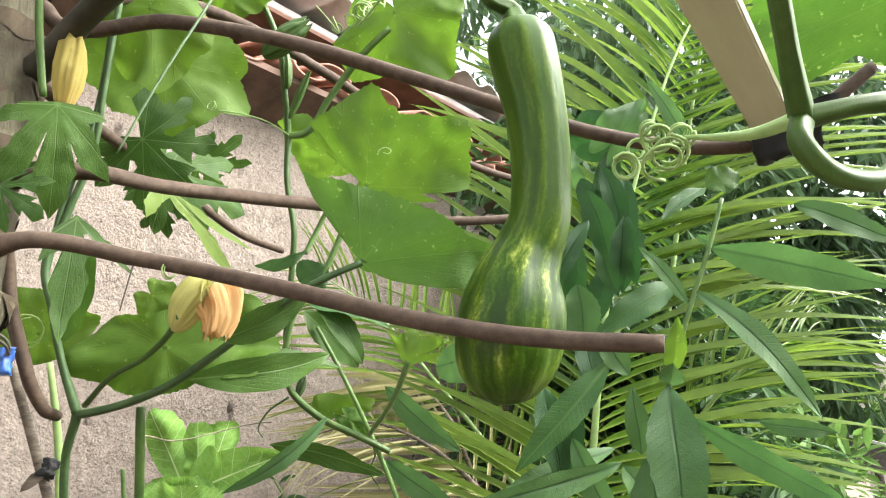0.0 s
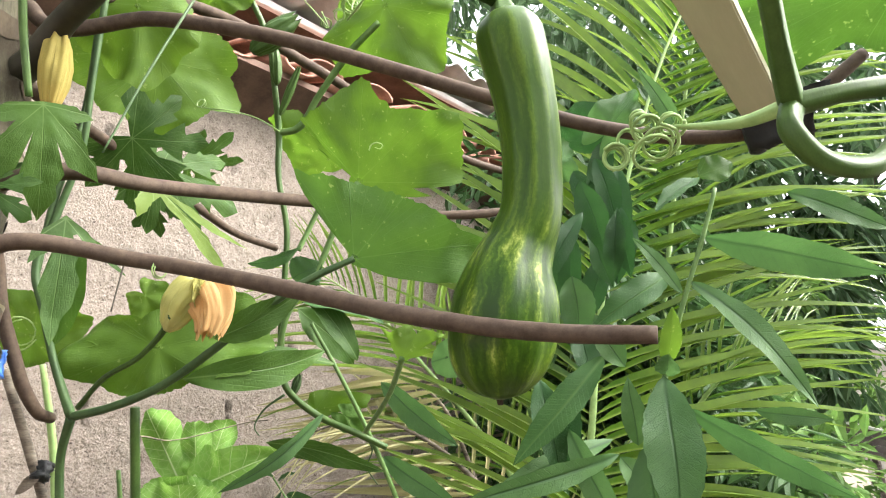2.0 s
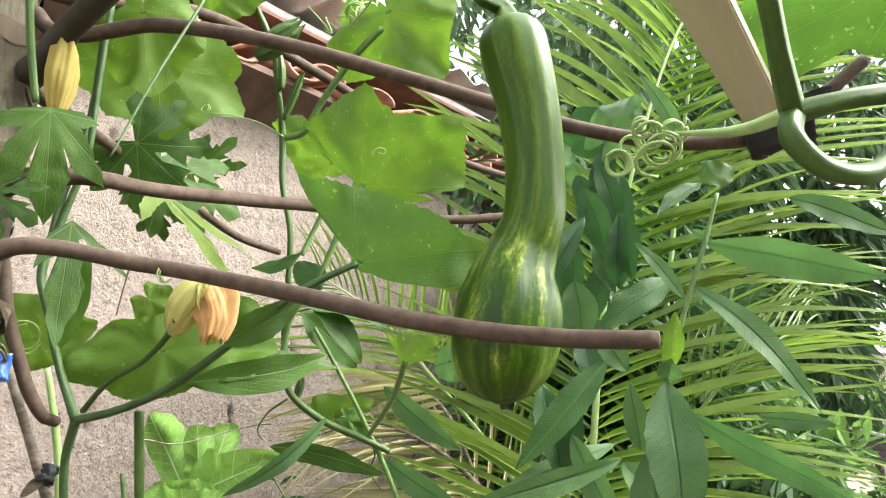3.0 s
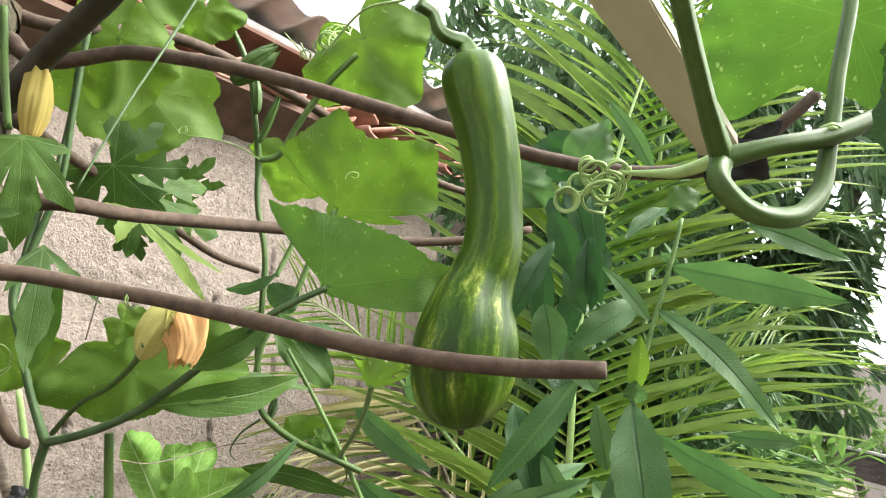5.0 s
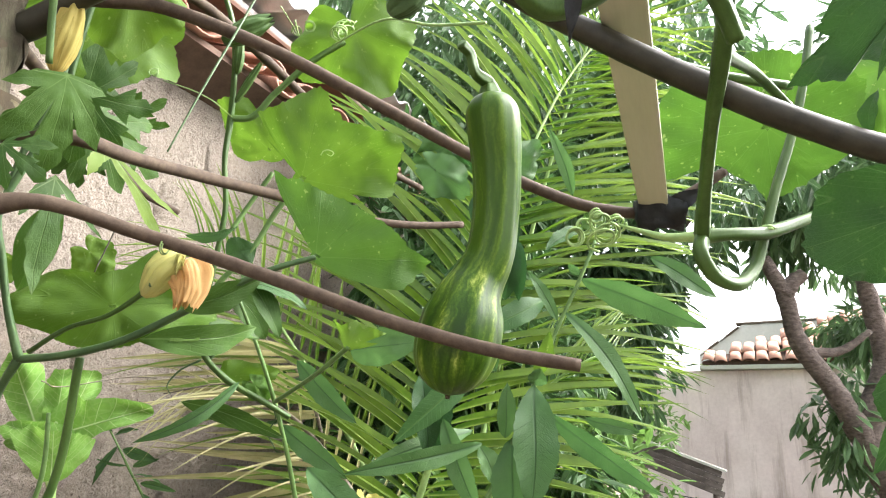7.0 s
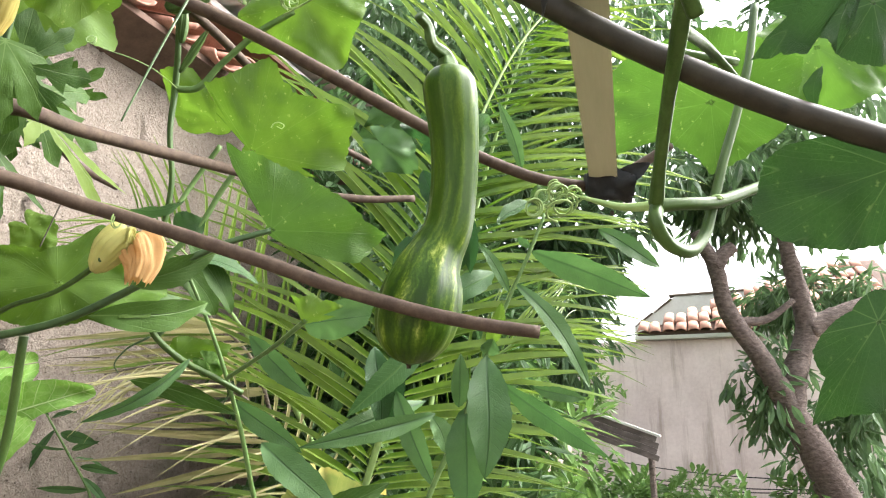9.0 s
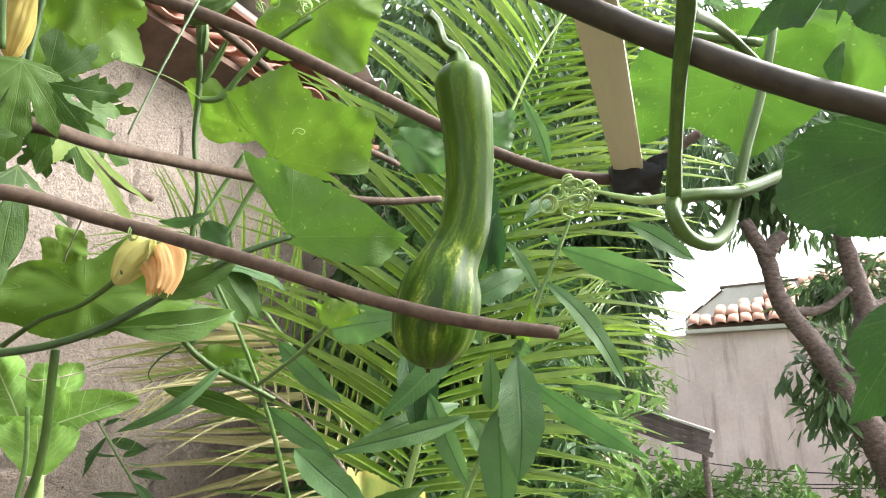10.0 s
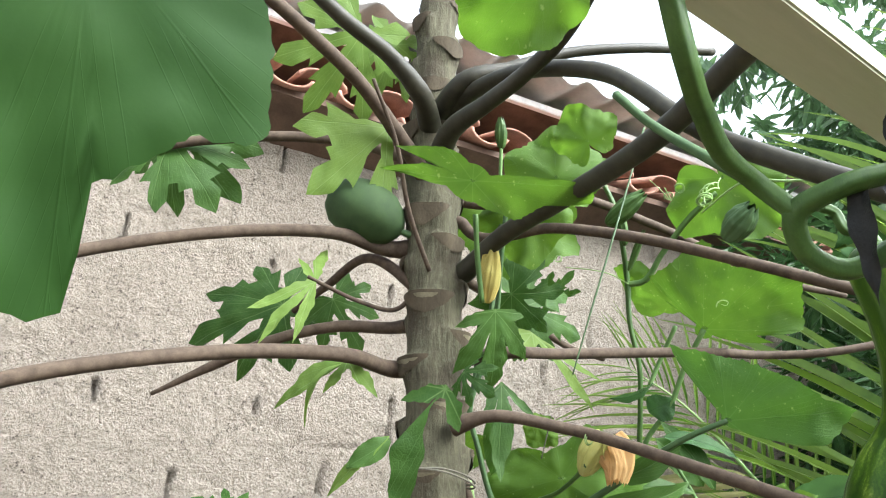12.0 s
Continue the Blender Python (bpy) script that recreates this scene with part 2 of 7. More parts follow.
M_STRING = surface("grey_string", (0.06, 0.056, 0.042), (0.125, 0.118, 0.092), 200, 1500, 0.9, 0.5, 0.0005)
M_TILE = surface("clay_tile", (0.11, 0.055, 0.041), (0.41, 0.215, 0.15), 9, 160, 0.85, 0.4, 0.003)
M_TILE2 = surface("pale_clay_tile", (0.24, 0.125, 0.083), (0.41, 0.24, 0.17), 5, 60, 0.85, 0.3, 0.004)
M_UNDER = surface("roof_timber_dark", (0.05, 0.032, 0.022), (0.13, 0.085, 0.06), 10, 120, 0.9, 0.4, 0.003)
M_SHEET = surface("fibre_cement_sheet", (0.3, 0.29, 0.28), (0.5, 0.49, 0.47), 10, 180, 0.85, 0.3, 0.003)
M_WHITE = surface("white_painted_edge", (0.6, 0.6, 0.6), (0.8, 0.8, 0.8), 30, 300, 0.5, 0.1, 0.001)
M_SOIL = surface("garden_soil", (0.06, 0.048, 0.034), (0.19, 0.15, 0.105), 6, 90, 0.95, 0.9, 0.02)


def stained_render():
    """Grey-pink cement render; damp has run down from its top in brown, uneven drips."""
    m, n, l, p = mat_new("stained_cement_render")
    ob = n.new("ShaderNodeTexCoord").outputs["Object"]
    a, b = noise_node(n, l, ob, 1.4, 5), noise_node(n, l, ob, 30, 6, 0.7)
    f = math_node(n, l, "ADD", math_node(n, l, "MULTIPLY", a, 0.7), math_node(n, l, "MULTIPLY", b, 0.3))
    col = ramp_node(n, l, f, [(0.35, (0.44, 0.375, 0.35)), (0.65, (0.66, 0.59, 0.55))])
    mp = n.new("ShaderNodeMapping")
    mp.inputs["Scale"].default_value = (1, 3.2, 0.35)
    l.new(ob, mp.inputs["Vector"])
    drip = noise_node(n, l, mp.outputs[0], 1.6, 5, 0.65)
    col = mix_node(n, l, ramp_node(n, l, drip, [(0.5, (0, 0, 0)), (0.68, (0.75, 0.75, 0.75))]), col, (0.2, 0.15, 0.115))
    l.new(col, p.inputs["Base Color"])
    p.inputs["Roughness"].default_value = 0.92
    l.new(bump_node(n, l, b, 0.3, 0.004), p.inputs["Normal"])
    return m


M_HOUSE = stained_render()
M_GABLE = surface("pale_gable_paint", (0.36, 0.38, 0.32), (0.5, 0.52, 0.46), 2, 30, 0.9, 0.15, 0.002)
M_BARK = surface("mango_bark", (0.045, 0.036, 0.03), (0.20, 0.162, 0.137), 26, 110, 0.9, 1.0, 0.02, stretch=(1, 1, 2.2))
M_BOARD = surface("weathered_board", (0.035, 0.029, 0.025), (0.15, 0.13, 0.112), 9, 80, 0.9, 0.7, 0.008, stretch=(1, 0.2, 1.5))
M_FLOW = leaf_surface("wilted_flower_orange", (0.46, 0.28, 0.11), (0.64, 0.47, 0.24), (0.5, 0.3, 0.13), pinnate=0.01, glow=0.4, rough=0.6, fine=7, veins=0.4)
M_FLOWG = leaf_surface("flower_base_cream", (0.33, 0.33, 0.10), (0.52, 0.47, 0.19), (0.28, 0.33, 0.10), pinnate=0.01, glow=0.4, rough=0.6, fine=7, veins=0.3)
M_BUD = leaf_surface("flower_bud_yellow", (0.30, 0.265, 0.07), (0.46, 0.345, 0.11), (0.17, 0.2, 0.06), pinnate=0.01, glow=0.35, rough=0.6, fine=14, yellow=0.35)
M_PFRUIT = surface("unripe_papaya_skin", (0.015, 0.032, 0.009), (0.033, 0.06, 0.017), 34, 300, 0.75, 0.2, 0.001)


def squash_skin():
    """Green rind: soft ribs, pale broken streaks that widen on the bulb, fine flecks."""
    m, n, l, p = mat_new("squash_skin_striped")
    uv = n.new("ShaderNodeUVMap")
    uv.uv_map = "blade"
    s = n.new("ShaderNodeSeparateXYZ")
    l.new(uv.outputs[0], s.inputs[0])
    ob = n.new("ShaderNodeTexCoord").outputs["Object"]
    wob = math_node(n, l, "MULTIPLY", noise_node(n, l, ob, 24, 4, 0.65), 0.09)
    u = math_node(n, l, "ADD", s.outputs[0], wob)
    ang = math_node(n, l, "MULTIPLY", u, 6.2832)
    c = n.new("ShaderNodeCombineXYZ")
    l.new(math_node(n, l, "MULTIPLY", math_node(n, l, "COSINE", ang), 3.6), c.inputs[0])
    l.new(math_node(n, l, "MULTIPLY", math_node(n, l, "SINE", ang), 3.6), c.inputs[1])
    l.new(math_node(n, l, "MULTIPLY", s.outputs[1], 5.5), c.inputs[2])
    a = noise_node(n, l, c.outputs[0], 1.0, 4, 0.62)
    ribs = math_node(n, l, "MULTIPLY", math_node(n, l, "COSINE", math_node(n, l, "MULTIPLY", u, 62.83)), 0.055)
    speck = math_node(n, l, "MULTIPLY", noise_node(n, l, ob, 320, 4, 0.7), 0.26)
    f = math_node(n, l, "ADD", math_node(n, l, "SUBTRACT", a, ribs), math_node(n, l, "SUBTRACT", speck, 0.13))
    gain = ramp_node(n, l, s.outputs[1], [(0.0, (0.35,) * 3), (0.4, (0.5,) * 3), (0.62, (1.1,) * 3), (0.8, (0.95,) * 3), (1.0, (0.7,) * 3)])
    f = math_node(n, l, "ADD", 0.5, math_node(n, l, "MULTIPLY", math_node(n, l, "SUBTRACT", f, 0.5), gain))
    col = ramp_node(n, l, f, [(0.36, (0.013, 0.037, 0.002)), (0.5, (0.026, 0.061, 0.003)), (0.6, (0.07, 0.118, 0.009)), (0.7, (0.24, 0.29, 0.06))])
    l.new(col, p.inputs["Base Color"])
    l.new(ramp_node(n, l, speck, [(0.08, (0.3,) * 3), (0.2, (0.46,) * 3)]), p.inputs["Roughness"])
    p.inputs["Specular IOR Level"].default_value = 0.15
    l.new(bump_node(n, l, f, 0.25, 0.002), p.inputs["Normal"])
    return m


M_SQUASH = squash_skin()


def plaster():
    """Sandy cement thrown on by hand: grains, pits and pale crusts."""
    m, n, l, p = mat_new("rough_plaster_beige")
    ob = n.new("ShaderNodeTexCoord").outputs["Object"]
    a, b, d = noise_node(n, l, ob, 1.3, 5), noise_node(n, l, ob, 70, 6, 0.75), noise_node(n, l, ob, 230, 5, 0.75)
    v = n.new("ShaderNodeTexVoronoi")
    v.inputs["Scale"].default_value = 120
    l.new(ob, v.inputs["Vector"])
    f = math_node(n, l, "ADD", math_node(n, l, "MULTIPLY", a, 0.2), math_node(n, l, "ADD", math_node(n, l, "MULTIPLY", b, 0.4), math_node(n, l, "MULTIPLY", d, 0.4)))
    col = ramp_node(n, l, f, [(0.36, (0.112, 0.087, 0.063)), (0.45, (0.192, 0.161, 0.124)), (0.54, (0.248, 0.214, 0.169)), (0.64, (0.335, 0.294, 0.239))])
    pits = ramp_node(n, l, noise_node(n, l, ob, 85, 5, 0.72), [(0.33, (0.26, 0.23, 0.2)), (0.42, (1, 1, 1))])
    l.new(mix_node(n, l, 1.0, col, pits, "MULTIPLY"), p.inputs["Base Color"])
    p.inputs["Roughness"].default_value = 0.95
    h = math_node(n, l, "ADD", math_node(n, l, "MULTIPLY", b, 1.0), math_node(n, l, "ADD", math_node(n, l, "MULTIPLY", d, 0.5), math_node(n, l, "MULTIPLY", v.outputs[0], -0.25)))
    l.new(bump_node(n, l, h, 1.0, 0.02), p.inputs["Normal"])
    return m


M_PLASTER = plaster()


# builders
def mesh_object(name, verts, faces, material, parent=None, label="", uvs=None, smooth=True, mesh=None):
    me = mesh
    if me is None:
        me = bpy.data.meshes.new(name)
        me.from_pydata([tuple(v) for v in verts], [], faces)
        if uvs is not None:
            layer = me.uv_layers.new(name="blade")
            flat = np.array(uvs, dtype=np.float32)[np.array([i for f in faces for i in f])]
            layer.data.foreach_set("uv", flat.ravel())
        if smooth:
            me.polygons.foreach_set("use_smooth", [True] * len(me.polygons))
        me.materials.append(material)
        me.update()
    ob = new(name, me)
    if parent is not None:
        ob.parent = parent
    if label:
        ob["label"] = label
    return ob


def part(name, bm, material, parent, label=""):
    me = bpy.data.meshes.new(name)
    bm.to_mesh(me)
    bm.free()
    me.materials.append(material)
    ob = new(name, me)
    if parent is not None:
        ob.parent = parent
    if label:
        ob["label"] = label
    return ob


def thing(name, place, label, category, group="", kind=""):
    e = new(name)
    e.location = place
    e.empty_display_size = 0.05
    bpy.context.view_layer.update()
    return tagged(e, label, category, group, kind)


def settle(ob, parent):
    """Keep world-placed geometry where it is under its thing."""
    ob.parent = parent
    ob.matrix_parent_inverse = Matrix.Translation(parent.location).inverted()
    return ob


def spline(points, steps=8):
    """Catmull-Rom through the points."""
    p = [Vector(q) for q in points]
    if len(p) < 3:
        return [p[0].lerp(p[1], i / steps) for i in range(steps + 1)]
    d = [max(1e-6, (b - a).length) for a, b in zip(p, p[1:])]
    v = [(b - a) / k for a, b, k in zip(p, p[1:], d)]
    m = [v[0]] + [(v[i - 1] * d[i] + v[i] * d[i - 1]) / (d[i] + d[i - 1]) for i in range(1, len(v))] + [v[-1]]
    out = []
    for i in range(len(v)):
        for k in range(steps):
            t = k / steps
            out.append((2 * t ** 3 - 3 * t * t + 1) * p[i] + (t ** 3 - 2 * t * t + t) * d[i] * m[i] + (3 * t * t - 2 * t ** 3) * p[i + 1] + (t ** 3 - t * t) * d[i] * m[i + 1])
    return out + [p[-1]]


def tube_data(points, radii, sides=10, steps=8, lumps=0.06, ribs=0.0, seed=0):
    c = spline(points, steps)
    rad = np.interp(np.linspace(0, 1, len(c)), np.linspace(0, 1, len(radii)), radii)
    verts, uvs, faces = [], [], []
    tang = (c[1] - c[0]).normalized()
    side = tang.orthogonal().normalized()
    run = 0.0
    for i, q in enumerate(c):
        t = (c[min(i + 1, len(c) - 1)] - c[max(i - 1, 0)]).normalized()
        side = (side - t * side.dot(t)).normalized()
        up = t.cross(side)
        if i:
            run += (q - c[i - 1]).length
        for k in range(sides):
            a = 2 * math.pi * k / sides
            r = rad[i] * (1 + lumps * noise.noise(Vector((q.x * 60 + math.cos(a) + seed, q.y * 60 + math.sin(a), q.z * 60))) + ribs * math.cos(5 * a))
            verts.append(q + (side * math.cos(a) + up * math.sin(a)) * r)
            uvs.append((k / sides, run))
    n = len(c)
    for i in range(n - 1):
        for k in range(sides):
            faces.append((i * sides + k, i * sides + (k + 1) % sides, (i + 1) * sides + (k + 1) % sides, (i + 1) * sides + k))
    for base, ring in ((0, list(range(sides))[::-1]), (n - 1, list(range(sides)))):
        faces.append(tuple(base * sides + k for k in ring))
    return verts, faces, uvs


def tube(name, points, radii, material, parent, label="", **more):
    v, f, u = tube_data(points, radii, **more)
    return settle(mesh_object(name, v, f, material, None, label, u), parent)


HEART = Vector((-0.1, 0.0, 1.4))


def frame_of(base, tip, twist=0.0, normal=None):
    base, tip = Vector(base), Vector(tip)
    y = (tip - base).normalized()
    z = (Vector(normal) if normal else HEART - base)
    z = (z - y * z.dot(y)).normalized()
    x = y.cross(z)
    m = Matrix((x, y, z)).transposed().to_4x4()
    return Matrix.Translation(base) @ m @ Matrix.Rotation(radians(twist), 4, "Y"), (tip - base).length


def polar_blade(outline, cup, wave, seed, wl=1.0, wr=1.0, seg=120, rings=10, droop=0.0):
    verts, uvs, faces = [(0, 0, 0)], [(0, 0)], []
    rings += 2
    for k in range(1, rings + 1):
        f = 0.02 if k == 1 else 0.07 if k == 2 else ((k - 2) / (rings - 2)) ** 0.8
        for s in range(seg):
            a = -math.pi + 2 * math.pi * s / seg
            r = outline(a) * f
            x, y = math.sin(a) * r, math.cos(a) * r
            x *= wl if x < 0 else wr
            rr = math.hypot(x, y)
            z = -cup * rr * rr + wave * rr * rr * (0.7 * math.sin(5 * a + seed) + 0.9 * noise.noise(Vector((x * 3 + seed, y * 3, seed * 2)))) - droop * max(0, y) ** 2 + 0.05 * min(1, rr * 1.5) * noise.noise(Vector((x * 5 + seed * 3, y * 5, 0)))
            verts.append((x, y, z))
            uvs.append((math.sin(a) * r, math.cos(a) * r))
    for s in range(seg):
        faces.append((0, 1 + s, 1 + (s + 1) % seg)[::-1])
    for k in range(rings - 1):
        for s in range(seg):
            a, b = 1 + k * seg + s, 1 + k * seg + (s + 1) % seg
            faces.append((a, b, b + seg, a + seg)[::-1])
    return verts, faces, uvs


def squash_outline(seed, back=0.5):
    """A five-cornered heart shape with small teeth; back: how far the lobes reach behind the stalk."""
    rnd = random.Random(seed)
    ph = [rnd.uniform(0, 6.28) for _ in range(5)]
    notch = [(rnd.uniform(-2.4, 2.4), rnd.uniform(0.04, 0.11), rnd.uniform(0.05, 0.1)) for _ in range(3)]

    def f(a):
        b = abs(a) / math.pi
        r = 1.0 - (1 - back) * max(0.0, (b - 0.35) / 0.65) ** 1.2 - 0.10 * min(1, b / 0.4)
        r += 0.15 * (abs(math.cos(2.5 * a)) ** 2 - 0.45) + 0.03 * math.sin(3 * a + ph[0]) + 0.016 * math.sin(13 * a + ph[1])
        r += 0.014 * (1 - 2 * abs((a * 9.3 + ph[2]) % 1.0 - 0.5)) + 0.012 * noise.noise(Vector((a * 14, seed, 0)))
        for c, d, w in notch:
            r -= d * math.exp(-((a - c) / w) ** 2)
        return r * (1 - 0.75 * max(0.0, (b - 0.85) / 0.15) ** 1.2)
    return f


def blade_mesh(outline, height, step=0.045):
    """A thin blade inside a closed outline, its inner points on a staggered grid, bent by height(x, y)."""
    n = len(outline)
    pts = [Vector((x, y)) for x, y in outline]
    arr = np.array(outline)
    lo, hi = arr.min(0), arr.max(0)
    x1, y1 = arr[:, 0], arr[:, 1]
    x2, y2 = np.roll(x1, -1), np.roll(y1, -1)
    row, y = 0, lo[1]
    while y < hi[1]:
        x = lo[0] + (step / 2 if row % 2 else 0.0)
        while x < hi[0]:
            cross = ((y1 > y) != (y2 > y)) & (x < (x2 - x1) * (y - y1) / np.where(y2 == y1, 1e-9, y2 - y1) + x1)
            if cross.sum() % 2 and np.min(np.hypot(x1 - x, y1 - y)) > step * 0.4:
                pts.append(Vector((x, y)))
            x += step
        y += step * 0.87
        row += 1
    verts, _, faces, *_ = geometry.delaunay_2d_cdt(pts, [], [list(range(n))], 1, 1e-5)
    flat = [(v.x, v.y) for v in verts]
    return [(x, y, height(x, y)) for x, y in flat], [tuple(f) for f in faces], flat


def papaya_blade(seed, lobes, narrow, cup, wave, droop):
    """Palmate blade: long lobes joined round the stalk, each with pointed side lobes and rounded bays between them."""
    rnd = random.Random(seed)
    half = (lobes - 1) / 2
    outline = []

    def along(p, q, bulge):
        d = Vector((q[0] - p[0], q[1] - p[1]))
        for k in range(4):
            t = k / 4
            b = 4 * t * (1 - t) * bulge
            outline.append((p[0] + d.x * t - d.y * b, p[1] + d.y * t + d.x * b))

    rims = []
    for i in range(lobes):
        off = i - half
        c = radians(42) * off + radians(rnd.uniform(-4, 4))
        ln = (1 - 0.13 * abs(off)) * rnd.uniform(0.92, 1.05)
        def put(x, y):
            x, y = x * ln * narrow, y * ln
            return (x * math.cos(c) + y * math.sin(c), y * math.cos(c) - x * math.sin(c))
        j = lambda v, k=0.05: v * rnd.uniform(1 - k, 1 + k)
        left = [(-0.08, 0.36), (-j(0.23, 0.2), j(0.66)), (-0.105, j(0.66)), (-j(0.13, 0.2), j(0.83))]
        right = [(-x, y * rnd.uniform(0.96, 1.04)) for x, y in left[::-1]]
        if abs(off) > 2.5:
            left, right = left[:2], right[-2:]
        rims.append(([put(*p) for p in left], put(0, 1), [put(*p) for p in right], c))
    bay = [0.21 * rnd.uniform(0.8, 1.25) for _ in range(lobes)]
    for i, (left, tip, right, c) in enumerate(rims):
        start = c - radians(21)
        r = bay[i] if i else 0.2
        if i:
            start = (rims[i - 1][3] + c) / 2
        prev = (math.sin(start) * r, math.cos(start) * r)
        bend = ((-0.05, 0.03, -0.05, 0.02)[:len(left)], (0.02, 0.02, -0.05, 0.03)[-len(right):])
        for q, b in zip(left + [tip] + right, (*bend[0], 0.04, *bend[1])):
            along(prev, q, b)
            prev = q
        if i < lobes - 1:
            end = (c + rims[i + 1][3]) / 2
            r = bay[i + 1]
        else:
            end, r = c + radians(21), 0.2
        along(prev, (math.sin(end) * r, math.cos(end) * r), 0.05)
    if lobes < 8:
        outline.append((0.0, -0.03))

    def height(x, y):
        rr = math.hypot(x, y)
        a = math.atan2(x, y)
        fold = abs(math.sin(a * math.pi / radians(42)))
        return -cup * rr * rr - droop * max(0, y) ** 2 + 0.05 * fold * rr * (1 - rr) + wave * 0.5 * rr * rr * noise.noise(Vector((x * 2.5 + seed, y * 2.5, seed))) + 0.05 * rr * noise.noise(Vector((x * 6, y * 6, seed * 3)))
    return blade_mesh(outline, height)


def lobed_blade(seed, lobes, cup, wave, droop, bay=0.2):
    """Hand-shaped blade from its lobes (degrees off the midrib, length, half width, hook): pointed, waved at the rim, parted almost to the stalk."""
    rnd = random.Random(seed)
    lobes = sorted(lobes)
    arms = []
    for deg, ln, wide, hook in lobes:
        a = radians(deg)

        def put(x, y):
            x += hook * math.sin(math.pi * y ** 0.6) * ln
            return (x * math.cos(a) + y * ln * math.sin(a), y * ln * math.cos(a) - x * math.sin(a))

        def shape(y, side):
            w = wide * ln * math.sin(math.pi * (0.16 + 0.84 * y) ** 1.05)
            return side * w * (1 + 0.16 * math.cos(13 * y + side + seed) + 0.09 * math.cos(31 * y + 2 * side + seed))
        ys = [bay * 0.9 / ln + (1 - bay * 0.9 / ln) * k / 22 for k in range(23)]
        arms.append(([put(shape(y, -1), y) for y in ys[:-1]], put(0, 1), [put(shape(y, 1), y) for y in ys[-2::-1]], a))
    outline = [(0.0, -0.03)]
    for i, (left, tip, right, a) in enumerate(arms):
        if i:
            mid = (arms[i - 1][3] + a) / 2
            r = bay * rnd.uniform(0.9, 1.2)
            outline.append((r * math.sin(mid), r * math.cos(mid)))
        # keep each arm on its own side of the bays beside it
        lo = -math.pi if not i else (arms[i - 1][3] + a) / 2
        hi = math.pi if i == len(arms) - 1 else (arms[i + 1][3] + a) / 2
        for x, y in left + [tip] + right:
            if lo + 0.015 < math.atan2(x, y) < hi - 0.015:
                outline.append((x, y))

    def height(x, y):
        rr = math.hypot(x, y)
        near = min(abs(math.atan2(x, y) - arm[3]) for arm in arms)
        return -cup * rr * rr - droop * max(0, y) ** 2 + 0.22 * min(near, 0.4) * rr * max(0.1, 1 - 0.6 * rr) + wave * 0.5 * rr * rr * noise.noise(Vector((x * 2.5 + seed, y * 2.5, seed))) + 0.04 * rr * noise.noise(Vector((x * 7, y * 7, seed * 3)))
    return blade_mesh(outline, height, 0.04)


def lobed_leaf(base, tip, lobes, material, seed, normal, cup=0.25, wave=0.25, droop=0.0, bay=0.2, label=""):
    m, size = frame_of(base, tip, 0, normal)
    v, f, u = lobed_blade(seed, lobes, cup, wave, droop, bay)
    return settle(mesh_object("leaf", [m @ (Vector(p) * size) for p in v], f, material, None, label, u), papaya)


def cornered_outline(corners, seed):
    """An outline of straight runs between corners, each an angle from the tip and a distance, with a finely toothed edge."""
    rnd = random.Random(seed)
    ph = rnd.uniform(0, 6)
    c = sorted((radians(a), r) for a, r in corners)
    c = [(c[-1][0] - 2 * math.pi, c[-1][1])] + c + [(c[0][0] + 2 * math.pi, c[0][1])]

    def f(a):
        for (a1, r1), (a2, r2) in zip(c, c[1:]):
            if a1 <= a <= a2:
                s = (a - a1) / max(1e-6, a2 - a1)
                d = r1 * math.sin(a - a1) + r2 * math.sin(a2 - a)
                arc = r1 + (r2 - r1) * s
                run = r1 * r2 * math.sin(a2 - a1) / d if a2 - a1 < 2.4 and d > 1e-4 else arc
                r = 0.45 * run + 0.55 * arc
                return r * (1 + 0.028 * (1 - 2 * abs((a * 9.4 + ph + 0.5 * noise.noise(Vector((a * 4, seed, 5)))) % 1.0 - 0.5)) + 0.03 * noise.noise(Vector((a * 9, seed, 0))))
        return 0.3
    return f


def squash_leaf(base, tip, parent, material=None, twist=0, wl=1.0, wr=1.0, cup=0.25, wave=0.3, seed=1, normal=None, label="", droop=0.0, back=0.45, corners=None):
    m, size = frame_of(base, tip, twist, normal)
    v, f, u = polar_blade(cornered_outline(corners, seed) if corners else squash_outline(seed, back), cup, wave, seed, wl, wr, droop=droop, seg=180 if corners else 120)
    ob = mesh_object("leaf", [m @ (Vector(p) * size) for p in v], f, material or M_SQ, None, label, u)
    return settle(ob, parent)


def papaya_leaf(base, tip, parent, material=None, twist=0, wl=1.0, wr=1.0, cup=0.35, wave=0.25, seed=1, normal=None, label="", lobes=7, narrow=1.0, droop=0.0):
    m, size = frame_of(base, tip, twist, normal)
    v, f, u = papaya_blade(seed, lobes, narrow, cup, wave, droop)
    v = [(x * (wl if x < 0 else wr), y, z) for x, y, z in v]
    ob = mesh_object("leaf", [m @ (Vector(p) * size) for p in v], f, material or M_PAP, None, label, u)
    return settle(ob, parent)


